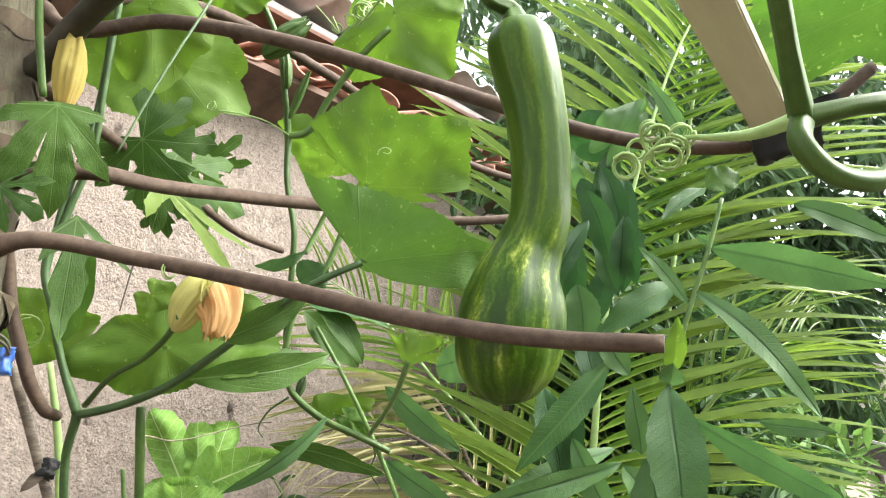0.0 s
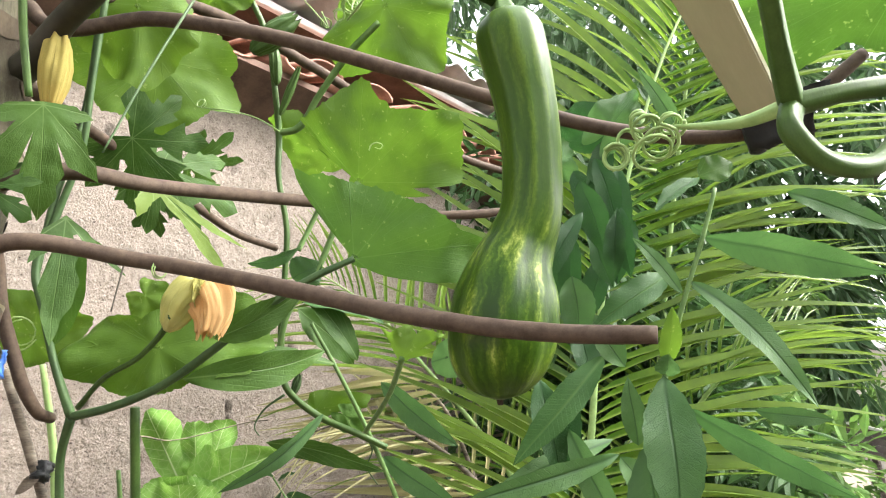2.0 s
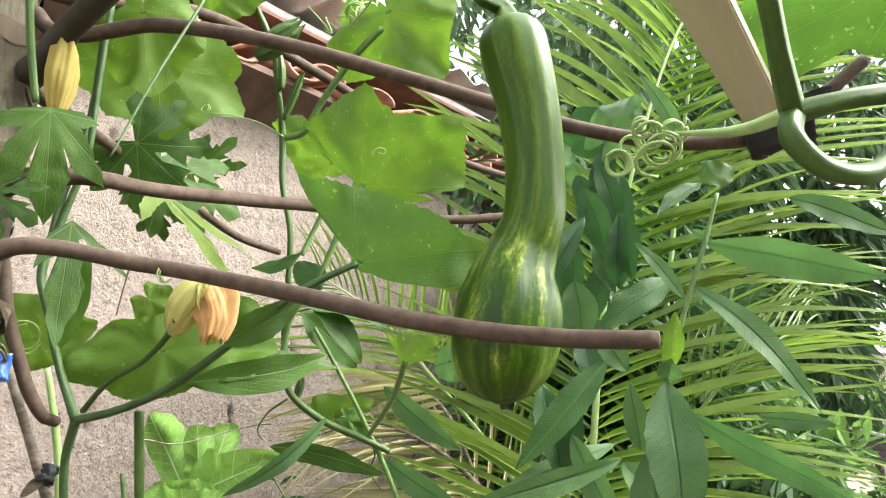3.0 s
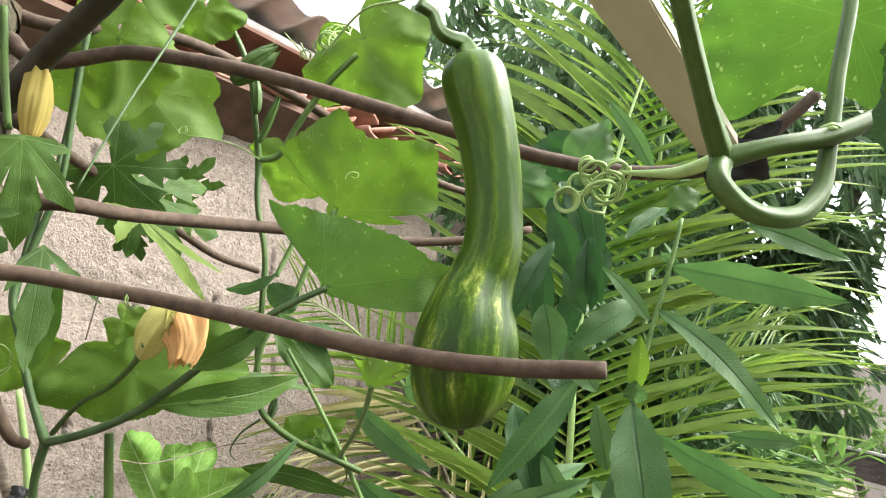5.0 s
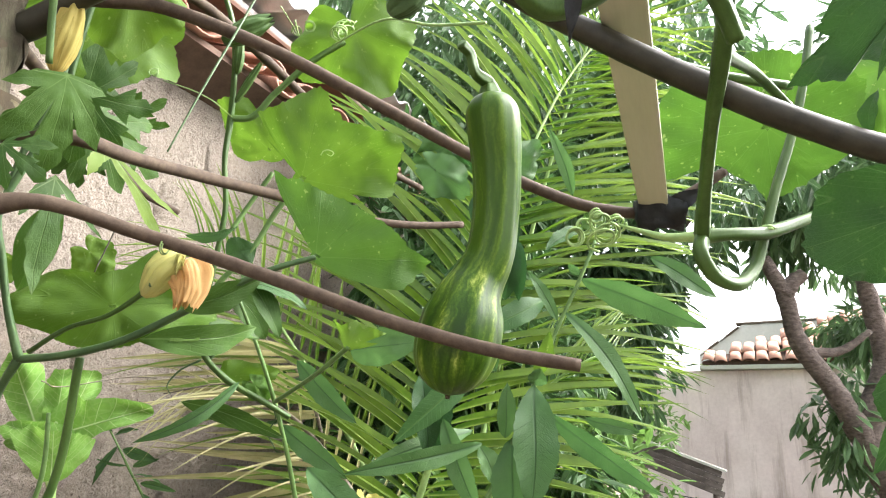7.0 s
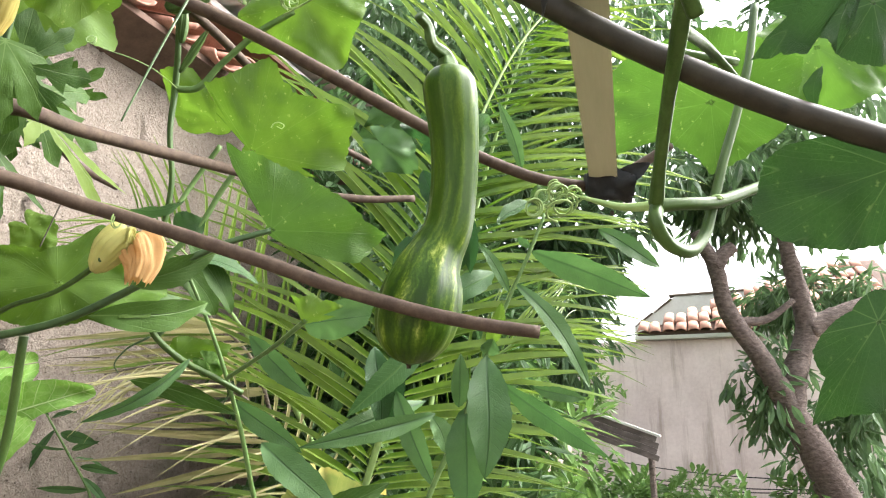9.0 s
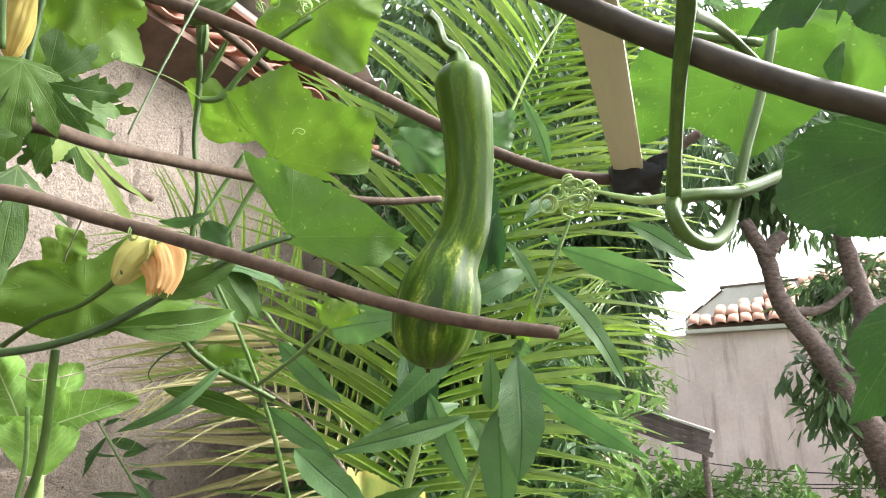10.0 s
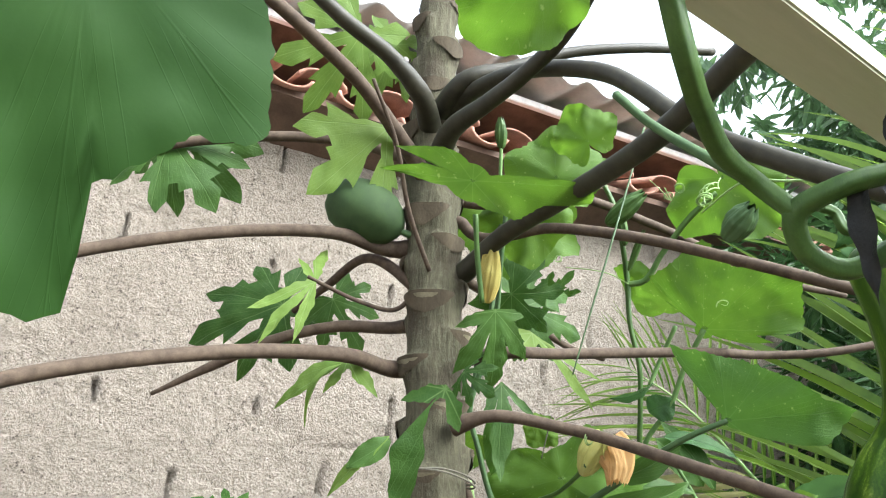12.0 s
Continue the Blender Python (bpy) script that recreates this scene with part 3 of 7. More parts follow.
def strip_data(width, fold=0.25, bow=0.1, curl=0.0, along=18, across=7, shape=0.85, wavy=0.03, seed=0, tooth=0.0):
    """A pointed leaf of unit length along y, folded at its midrib, bowed out of its plane."""
    verts, uvs, faces = [], [], []
    for i in range(along + 1):
        s = i / along
        w = width * 0.5 * max(0.015, math.sin(math.pi * min(1, s ** shape)) ** 0.8)
        for k in range(across):
            q = -1 + 2 * k / (across - 1)
            x = q * w * (1 + tooth * ((i % 2) * 2 - 1) * (abs(q) == 1))
            z = fold * abs(x) + bow * (math.sin(math.pi * s)) - curl * s * s + wavy * width * q * math.sin(s * 17 + seed) * abs(q)
            verts.append((x + 0.04 * width * math.sin(s * 5 + seed), s, z))
            uvs.append((x, s))
    for i in range(along):
        for k in range(across - 1):
            a = i * across + k
            faces.append((a, a + 1, a + across + 1, a + across))
    return verts, faces, uvs


def lance_leaf(base, tip, width, parent, material=None, twist=0, fold=0.25, bow=0.06, curl=0.0, seed=0, normal=None, name="leaf", label="", shape=0.85, tooth=0.03, wavy=0.05):
    m, size = frame_of(base, tip, twist, normal)
    v, f, u = strip_data(width / size, fold, bow, curl, seed=seed, shape=shape, tooth=tooth, wavy=wavy)
    ob = mesh_object(name, [m @ (Vector(p) * size) for p in v], f, material or M_LAN, None, label, u)
    return settle(ob, parent)


def box_data(lo, hi):
    (a, b, c), (d, e, f) = lo, hi
    v = [(a, b, c), (d, b, c), (d, e, c), (a, e, c), (a, b, f), (d, b, f), (d, e, f), (a, e, f)]
    return v, [(0, 3, 2, 1), (4, 5, 6, 7), (0, 1, 5, 4), (1, 2, 6, 5), (2, 3, 7, 6), (3, 0, 4, 7)]


def bevel_box(name, lo, hi, bev, material, parent, label=""):
    bm = bmesh.new()
    v, f = box_data(lo, hi)
    vs = [bm.verts.new(p) for p in v]
    for q in f:
        bm.faces.new([vs[i] for i in q])
    bmesh.ops.bevel(bm, geom=bm.edges[:], offset=bev, segments=2, affect="EDGES")
    return part(name, bm, material, parent, label)


# the setting
WALL_Y, WALL_TOP = 1.864, 2.56

ground = bmesh.new()
bmesh.ops.create_grid(ground, x_segments=90, y_segments=90, size=1.0)
for v in ground.verts:
    r = max(abs(v.co.x), abs(v.co.y))
    k = 4 + 996 * r ** 6
    v.co.x, v.co.y = v.co.x * k * max(r, 0.05), v.co.y * k * max(r, 0.05)
    near = math.hypot(v.co.x, v.co.y)
    v.co.z = 0.05 * noise.noise(v.co * 1.7) + 0.03 * noise.noise(v.co * 6) if near < 9 else 0.0
tagged(part("ground", ground, M_SOIL, None), "bare brown garden soil with small clods", "ground", kind="structure")


def rendered_wall():
    """The rough wall: a crust thrown on blocks, whose joints show as gaps here and there."""
    x0, x1 = -2.6, 3.4
    xs = np.concatenate([np.arange(x0, -1.0, 0.05), np.arange(-1.0, 2.5, 0.0075), np.arange(2.5, x1 + 0.01, 0.05)])
    zs = np.concatenate([np.arange(0, 0.95, 0.05), np.arange(0.95, WALL_TOP + 0.001, 0.011)])
    rnd = random.Random(5)
    gaps = {}
    verts = []
    for z in zs:
        row = math.floor((z - 0.035) / 0.2)
        fz = (z - 0.035) / 0.2 - row
        for x in xs:
            p = Vector((x, 0, z))
            d = 0.006 * noise.noise(p * 26) + 0.008 * noise.noise(p * 5) + 0.009 * abs(noise.noise(p * 48)) + 0.005 * noise.noise(p * 95)
            u = (x + 0.20 + (0.2 if row % 2 else 0.0)) / 0.4
            key = (row, round(u))
            if key not in gaps:
                gaps[key] = (rnd.random() < 0.8, rnd.uniform(0.05, 0.4), rnd.uniform(0.55, 0.95), rnd.uniform(-0.02, 0.02), rnd.uniform(-0.02, 0.02))
            there, lo, hi, off, lean = gaps[key]
            w = 0.0055 + 0.003 * noise.noise(Vector((x * 2, 3, z * 40)))
            if there and lo < fz < hi and abs((u - key[1]) * 0.4 - off - lean * (fz - 0.5)) < w:
                d -= 0.03
            if min(fz, 1 - fz) * 0.2 < 0.006 and noise.noise(Vector((x * 3.3, 7, row))) > 0.35:
                d -= 0.010
            verts.append((x, WALL_Y - d, z))
    faces = []
    w = len(xs)
    for j in range(len(zs) - 1):
        for i in range(w - 1):
            a = j * w + i
            faces.append((a, a + 1, a + w + 1, a + w))
    wall = mesh_object("wall_north", verts, faces, M_PLASTER)
    tagged(wall, "block wall with rough beige cement render and open joints", "wall", kind="structure")
    bevel_box("core", (x0, WALL_Y + 0.04, 0), (x1, WALL_Y + 0.18, WALL_TOP), 0.004, M_HOUSE, wall)


rendered_wall()


def tile_data(length, r0, r1, thick=0.013, seg=9, rows=2, span=180):
    """A half-round clay tile, open downwards, running along y."""
    verts, faces = [], []
    for i in range(rows):
        y = length * i / (rows - 1)
        r = r0 + (r1 - r0) * i / (rows - 1)
        for rr in (r, r - thick):
            for k in range(seg):
                a = radians(90 - span / 2 + span * k / (seg - 1))
                verts.append((math.cos(a) * rr, y, math.sin(a) * rr * 0.5))
    s = seg * 2
    for i in range(rows - 1):
        for k in range(seg - 1):
            a = i * s + k
            faces.append((a, a + s, a + s + 1, a + 1))
            b = a + seg
            faces.append((b, b + 1, b + s + 1, b + s))
        faces.append((i * s, i * s + seg, i * s + seg + s, i * s + s))
        e = i * s + seg - 1
        faces.append((e, e + s, e + s + seg, e + seg))
    for k in range(seg - 1):
        faces.append((k, k + 1, k + seg + 1, k + seg))
        a = (rows - 1) * s + k
        faces.append((a, a + seg, a + seg + 1, a + 1))
    return verts, faces


def near_roof():
    """Old clay tiles, channel and cover, over the wall, and a higher sheet roof behind them."""
    roof = thing("tiled_roof", (1.0, WALL_Y, 2.6), "old clay pan tiles at the eaves over dark timbers", "roof")
    v, f = tile_data(0.5, 0.085, 0.07, seg=9)
    cover = bpy.data.meshes.new("cover_tile")
    cover.from_pydata(v, [], f)
    cover.materials.append(M_TILE)
    cover.polygons.foreach_set("use_smooth", [True] * len(cover.polygons))
    v, f = tile_data(0.5, 0.08, 0.1, seg=9)
    pan = bpy.data.meshes.new("pan_tile")
    pan.from_pydata([(x, y, -z) for x, y, z in v], [], [q[::-1] for q in f])
    pan.materials.append(M_TILE)
    pan.polygons.foreach_set("use_smooth", [True] * len(pan.polygons))
    rnd = random.Random(11)
    slope = 20
    for i in range(-10, 13):
        x = 0.13 + 0.235 * i
        for course in range(3):
            for mesh, dx, dz in ((pan, 0.0, 0.0), (cover, 0.1175, 0.02)):
                o = mesh_object("tile", None, None, None, mesh=mesh)
                d = course * 0.4
                o.matrix_world = pose(x + dx + rnd.uniform(-0.012, 0.012), WALL_Y - 0.2 + rnd.uniform(-0.035, 0.03) + d * 0.94, 2.675 + dz + d * 0.342 + course * 0.012 + rnd.uniform(-0.008, 0.008), slope + rnd.uniform(-2, 2), rnd.uniform(-4, 4), rnd.uniform(-3, 3))
                settle(o, roof)
    for i in range(3):
        settle(bevel_box("batten", (-2.6, WALL_Y - 0.06 + 0.36 * i, 2.585 + 0.125 * i), (3.2, WALL_Y - 0.01 + 0.36 * i, 2.62 + 0.125 * i), 0.004, M_UNDER, None), roof)
    rim = [(1.682, 2.652), (1.682, 2.628), (WALL_Y - 0.005, 2.552), (1.91, 2.552), (1.91, 2.68)]
    k = len(rim)
    verts = [(x, y, z) for x in (-2.6, 3.2) for y, z in rim]
    settle(mesh_object("eave_board", verts, [tuple(range(k)), tuple(range(2 * k - 1, k - 1, -1))] + [(i, i + k, (i + 1) % k + k, (i + 1) % k) for i in range(k)], M_UNDER, None, "dark brown boarding under the tiles", smooth=False), roof)
    settle(bevel_box("soffit_board", (-2.6, WALL_Y + 0.19, 2.52), (3.2, WALL_Y + 2.2, 2.56), 0.004, M_UNDER, None), roof)
    upper = thing("sheet_roof", (1.0, 2.6, 3.0), "grey corrugated fibre cement sheet roof with a white metal edge", "roof")
    verts, faces = [], []
    nx = 240
    for y, z in ((1.62, 3.02), (3.6, 3.35)):
        for i in range(nx + 1):
            x = -2.6 + 5.6 * i / nx
            verts.append((x, y, z + 0.022 * math.sin(x * 2 * math.pi / 0.177)))
    n0 = len(verts)
    verts += [(x, y, z + 0.007) for x, y, z in verts]
    w = nx + 1
    for i in range(nx):
        faces.append((i, i + w, i + w + 1, i + 1))
        faces.append((n0 + i, n0 + i + 1, n0 + i + w + 1, n0 + i + w))
        faces.append((i, i + 1, n0 + i + 1, n0 + i))
    settle(mesh_object("sheet", verts, faces, M_SHEET), upper)
    settle(bevel_box("edge_strip", (-2.6, 1.76, 2.955), (3.0, 1.785, 2.985), 0.003, M_WHITE, None, "white metal strip"), upper)
    settle(bevel_box("ceiling_board", (-2.6, 1.79, 2.965), (3.0, 3.6, 2.985), 0.003, M_UNDER, None, "dark brown boards"), upper)


near_roof()


# the wooden slat tied to a leaf stalk
slat = thing("wooden_slat", (0.654, 0.134, 1.63), "pale pine slat tied to a papaya stalk with black plastic", "slat")
ob = bevel_box("slat_body", (-0.95, -0.0172, -0.009), (0.0, 0.0172, 0.009), 0.0015, M_WOOD, None)
ob.matrix_world = pose(0.664, 0.135, 1.640, 0, 3.1, 5.7)
settle(ob, slat)


def crumpled_band(name, centre, axis, r, length, material, parent, seed, label=""):
    verts, faces = [], []
    m = Vector(axis).normalized().to_track_quat("Z", "Y").to_matrix().to_4x4()
    seg, rows = 20, 9
    for i in range(rows):
        for k in range(seg):
            a = 2 * math.pi * k / seg
            s = i / (rows - 1)
            rr = r * (1 + 0.6 * noise.noise(Vector((math.cos(a) * 1.7 + seed, math.sin(a) * 1.7, s * 4))) + 0.4 * noise.noise(Vector((math.cos(a) * 5, math.sin(a) * 5 + seed, s * 9)))) * (0.8 + 0.4 * abs(s - 0.5))
            verts.append(Vector(centre) + m.to_3x3() @ Vector((math.cos(a) * rr, math.sin(a) * rr, (s - 0.5) * length)))
    for i in range(rows - 1):
        for k in range(seg):
            faces.append((i * seg + k, i * seg + (k + 1) % seg, (i + 1) * seg + (k + 1) % seg, (i + 1) * seg + k))
    faces += [tuple(range(seg))[::-1], tuple(range((rows - 1) * seg, rows * seg))]
    return settle(mesh_object(name, verts, faces, material, None, label), parent)


crumpled_band("plastic_tie", (0.655, 0.128, 1.628), (0.3, -0.9, 0.1), 0.021, 0.055, M_BLACK, slat, 3, "crumpled black plastic")
lance_leaf((0.652, 0.12, 1.63), (0.645, 0.075, 1.648), 0.022, slat, M_BLACK, name="tie_end", seed=4)


# the papaya tree
papaya = thing("papaya_tree", (0.10, 0.52, 0.0), "young papaya tree with scarred grey trunk and long purple stalks", "tree")


def papaya_trunk():
    axis = spline([(0.06, 0.52, 0.0), (0.09, 0.60, 0.7), (0.138, 0.668, 1.3), (0.168, 0.715, 1.55), (0.182, 0.765, 1.85), (0.19, 0.79, 2.1), (0.2, 0.80, 2.4)], 50)
    rnd = random.Random(3)
    scars = [(0.5 + 0.03 * k + rnd.uniform(-0.006, 0.006), k * 2.4 + rnd.uniform(-0.3, 0.3), rnd.uniform(0.8, 1.2), rnd.uniform(0.7, 1.25)) for k in range(62)]

    def radius(a, z):
        r = np.interp(z, [0, 0.8, 1.5, 2.0, 2.4], [0.068, 0.05, 0.0395, 0.038, 0.03])
        r *= 1 + 0.05 * noise.noise(Vector((math.cos(a) * 2, math.sin(a) * 2, z * 9))) + 0.012 * noise.noise(Vector((math.cos(a) * 9, math.sin(a) * 9, z * 30)))
        bump = 0.0
        for zs, b, wide, tall in scars:
            d = z - zs
            if -0.05 < d < 0.004:
                da = ((a - b + math.pi) % (2 * math.pi) - math.pi) / wide
                if abs(da) < 1:
                    edge = zs + 0.004 * math.sin(7 * da)
                    bump = max(bump, 0.0125 * tall * (1 - da * da) ** 0.5 * max(0.0, 1 - max(0.0, edge - z) / 0.042) * (1 if z < edge + 0.003 else 0.2))
        return r + bump

    verts, faces, uvs = [], [], []
    sides = 56
    for c in axis:
        for k in range(sides):
            a = 2 * math.pi * k / sides
            r = radius(a, c.z)
            verts.append((c.x + math.cos(a) * r, c.y + math.sin(a) * r, c.z))
            uvs.append((k / sides, c.z))
    for i in range(len(axis) - 1):
        for k in range(sides):
            faces.append((i * sides + k, i * sides + (k + 1) % sides, (i + 1) * sides + (k + 1) % sides, (i + 1) * sides + k))
    settle(mesh_object("trunk", verts, faces, M_TRUNK, None, "grey-brown bark stepped by old leaf scars", uvs), papaya)
    # brown ragged scars just under each ledge
    for zs, b, wide, tall in scars:
        if zs < 0.95:
            continue
        c = min(axis, key=lambda q: abs(q.z - zs))
        v, f = [], []
        n = 14
        for k in range(n + 1):
            da = -0.8 + 1.6 * k / n
            drop = (0.021 * (1 - (da / 0.8) ** 2) + 0.004 * math.exp(-(da / 0.3) ** 2)) * tall + 0.003 * noise.noise(Vector((k * 1.7, zs * 50, 0)))
            for dz in (0.001, -drop * 0.5 - 0.001, -drop - 0.002):
                a = b + da * wide
                r = 0.6 * radius(a, zs + min(dz, -0.003)) + 0.4 * radius(a, zs - 0.004) + 0.0022
                v.append((c.x + math.cos(a) * r, c.y + math.sin(a) * r, zs + dz))
        for k in range(n):
            for q in range(2):
                i = k * 3 + q
                f.append((i, i + 1, i + 4, i + 3))
        settle(mesh_object("leaf_scar", v, f, M_SCAR), papaya)
        if zs < 1.75:
            v, f = [], []
            half = rnd.uniform(0.3, 0.5)
            lean = rnd.uniform(-0.25, 0.25)
            for k in range(9):
                da = (-1 + k / 4) * half
                for q in range(3):
                    dz = -0.004 - 0.5 * q * (0.03 * (1 - abs(da / half)) + 0.001) * tall
                    a = b + lean + da
                    r = radius(a, zs + dz) + 0.003 - 0.0006 * q + 0.001 * noise.noise(Vector((k, q, zs * 40)))
                    v.append((c.x + math.cos(a) * r, c.y + math.sin(a) * r, zs + dz))
            for k in range(8):
                for q in range(2):
                    i = k * 3 + q
                    f.append((i, i + 1, i + 4, i + 3))
            settle(mesh_object("bark_flake", v, f, M_FLAKE), papaya)


papaya_trunk()


def petiole(points, radii, material=None, label=""):
    return tube("petiole", points, radii, material or M_PET, papaya, label, sides=12, steps=10, lumps=0.05)


# stalks towards the squash
petiole([(0.165, 0.66, 1.543), (0.19, 0.625, 1.553), (0.269, 0.573, 1.54), (0.322, 0.422, 1.488), (0.362, 0.319, 1.450), (0.393, 0.229, 1.426), (0.414, 0.172, 1.417)], [0.013, 0.0075, 0.007, 0.0068, 0.0066, 0.0064, 0.006], label="lowest stalk, cut off bluntly")
petiole([(0.18, 0.73, 1.635), (0.253, 0.662, 1.648), (0.323, 0.671, 1.657), (0.446, 0.664, 1.673), (0.649, 0.625, 1.691), (0.691, 0.619, 1.693), (0.788, 0.551, 1.697), (0.871, 0.488, 1.715)], [0.012, 0.0085, 0.008, 0.008, 0.0075, 0.007, 0.0066, 0.006], label="middle stalk, cut off bluntly")
petiole([(0.185, 0.765, 1.85), (0.216, 0.741, 1.862), (0.228, 0.727, 1.841), (0.305, 0.624, 1.829), (0.373, 0.534, 1.797), (0.454, 0.431, 1.744), (0.523, 0.348, 1.698), (0.583, 0.277, 1.661), (0.642, 0.195, 1.636), (0.677, 0.136, 1.637), (0.697, 0.090, 1.665), (0.711, 0.051, 1.692)], [0.014, 0.0095, 0.0085, 0.008, 0.008, 0.0078, 0.0075, 0.0072, 0.0075, 0.0075, 0.007, 0.0062], label="long sagging stalk with an upturned end")
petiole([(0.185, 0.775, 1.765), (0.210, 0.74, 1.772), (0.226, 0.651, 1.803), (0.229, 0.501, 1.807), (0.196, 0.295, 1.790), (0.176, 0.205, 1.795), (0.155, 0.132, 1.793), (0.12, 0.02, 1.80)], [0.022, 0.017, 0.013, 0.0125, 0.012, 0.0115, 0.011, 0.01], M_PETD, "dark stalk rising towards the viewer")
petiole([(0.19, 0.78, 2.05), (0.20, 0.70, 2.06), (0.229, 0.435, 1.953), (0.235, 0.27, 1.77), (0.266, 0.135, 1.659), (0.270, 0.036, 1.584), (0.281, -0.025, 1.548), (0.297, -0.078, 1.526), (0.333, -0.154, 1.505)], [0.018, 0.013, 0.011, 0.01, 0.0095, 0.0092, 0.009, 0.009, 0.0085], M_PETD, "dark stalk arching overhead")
# thin stalk behind, bent towards the wall
petiole([(0.18, 0.80, 1.83), (0.347, 0.878, 1.809), (0.447, 0.951, 1.817), (0.623, 1.068, 1.817), (0.750, 1.132, 1.811), (0.838, 1.14, 1.805)], [0.012, 0.008, 0.008, 0.0078, 0.0075, 0.007])
petiole([(0.18, 0.79, 1.93), (0.243, 0.748, 1.903), (0.397, 0.726, 1.950), (0.602, 0.721, 1.940), (0.760, 0.722, 1.917), (0.916, 0.702, 1.882), (1.050, 0.665, 1.868)], [0.012, 0.0085, 0.008, 0.0078, 0.0075, 0.007, 0.0065])
# stalks to the other side, in front of the wall
petiole([(0.17, 0.77, 1.82), (0.133, 0.792, 1.817), (0.038, 0.781, 1.818), (-0.082, 0.782, 1.797), (-0.187, 0.779, 1.763), (-0.289, 0.779, 1.722), (-0.397, 0.786, 1.672)], [0.018, 0.013, 0.0095, 0.0085, 0.008, 0.008, 0.0075])
petiole([(0.165, 0.735, 1.63), (0.138, 0.754, 1.627), (0.041, 0.708, 1.625), (-0.098, 0.681, 1.607), (-0.203, 0.663, 1.582), (-0.294, 0.650, 1.554), (-0.365, 0.641, 1.525)], [0.017, 0.012, 0.0095, 0.0085, 0.008, 0.008, 0.0075])
petiole([(0.17, 0.75, 1.70), (0.144, 0.803, 1.699), (0.070, 0.842, 1.699), (-0.007, 0.892, 1.680), (-0.080, 0.948, 1.643), (-0.154, 1.006, 1.601)], [0.014, 0.0095, 0.0085, 0.008, 0.0075, 0.003], label="stalk cut to a slanting point")
petiole([(0.17, 0.78, 1.97), (0.078, 0.823, 2.001), (-0.010, 0.846, 1.999), (-0.125, 0.870, 1.974), (-0.230, 0.894, 1.938), (-0.312, 0.908, 1.894), (-0.416, 0.944, 1.831)], [0.014, 0.009, 0.0085, 0.008, 0.0078, 0.0075, 0.007])
petiole([(0.175, 0.765, 1.925), (0.110, 0.727, 1.962), (0.016, 0.673, 2.002), (-0.067, 0.626, 2.014), (-0.145, 0.589, 2.025), (-0.212, 0.570, 2.038)], [0.015, 0.012, 0.010, 0.0095, 0.009, 0.008])
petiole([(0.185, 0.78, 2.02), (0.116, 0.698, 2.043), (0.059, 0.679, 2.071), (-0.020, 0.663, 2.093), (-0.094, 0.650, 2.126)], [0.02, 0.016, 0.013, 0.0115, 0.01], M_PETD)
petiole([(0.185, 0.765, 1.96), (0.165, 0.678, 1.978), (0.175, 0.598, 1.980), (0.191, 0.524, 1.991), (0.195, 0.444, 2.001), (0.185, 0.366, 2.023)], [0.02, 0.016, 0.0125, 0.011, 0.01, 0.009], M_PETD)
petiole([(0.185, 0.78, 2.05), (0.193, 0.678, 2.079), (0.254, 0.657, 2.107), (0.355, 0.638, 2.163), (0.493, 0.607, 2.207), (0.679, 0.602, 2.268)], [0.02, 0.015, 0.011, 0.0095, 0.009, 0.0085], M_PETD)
petiole([(0.165, 0.72, 1.72), (0.107, 0.865, 1.820), (0.083, 0.950, 1.797), (0.055, 1.038, 1.771)], [0.01, 0.0075, 0.007, 0.006])
petiole([(0.165, 0.73, 1.78), (0.131, 0.777, 1.718), (0.075, 0.770, 1.718), (0.023, 0.768, 1.731), (-0.006, 0.767, 1.740)], [0.005, 0.0035, 0.003, 0.0028, 0.0025])
# brown stalk hooking down behind the stems
petiole([(0.195, 0.74, 1.612), (0.235, 0.80, 1.588), (0.245, 0.80, 1.536), (0.259, 0.80, 1.495), (0.276, 0.80, 1.452), (0.293, 0.81, 1.433), (0.314, 0.83, 1.429)], [0.009, 0.0075, 0.007, 0.007, 0.007, 0.0065, 0.006], label="brown stalk hooked at its end")
# young shoot hanging across the trunk
petiole([(0.155, 0.719, 1.764), (0.107, 0.690, 1.830), (0.060, 0.643, 1.909), (0.008, 0.607, 1.968)], [0.0035, 0.0035, 0.003, 0.0025])

# leaves of the papaya
lobed_leaf((0.207, 0.628, 1.690), (0.224, 0.650, 1.589), [(70, 0.55, 0.16, 0), (34, 0.92, 0.17, -0.06), (0, 1.0, 0.21, 0), (-38, 0.8, 0.17, 0.06), (-79, 0.42, 0.2, 0)], M_PAP, 2, (-0.2, -0.97, 0.1), bay=0.28, label="dark lobed leaf hanging down")
lobed_leaf((0.418, 0.841, 1.739), (0.532, 0.800, 1.625), [(128, 0.3, 0.2, 0), (65, 0.34, 0.2, 0), (6, 1.0, 0.07, -0.04), (-14, 0.93, 0.045, 0.04)], M_PAPY, 3, (-0.2, -0.97, 0.1), cup=0.1, bay=0.14, label="young narrow-lobed leaf")
papaya_leaf((0.502, 0.989, 1.837), (0.636, 0.946, 1.801), papaya, seed=4, twist=-25, wl=0.9, label="dark leaf near the wall")
papaya_leaf((0.520, 1.035, 1.802), (0.539, 1.044, 1.738), papaya, seed=5, lobes=5)
papaya_leaf((0.569, 1.020, 1.879), (0.663, 0.990, 1.876), papaya, seed=15, twist=40, lobes=5)
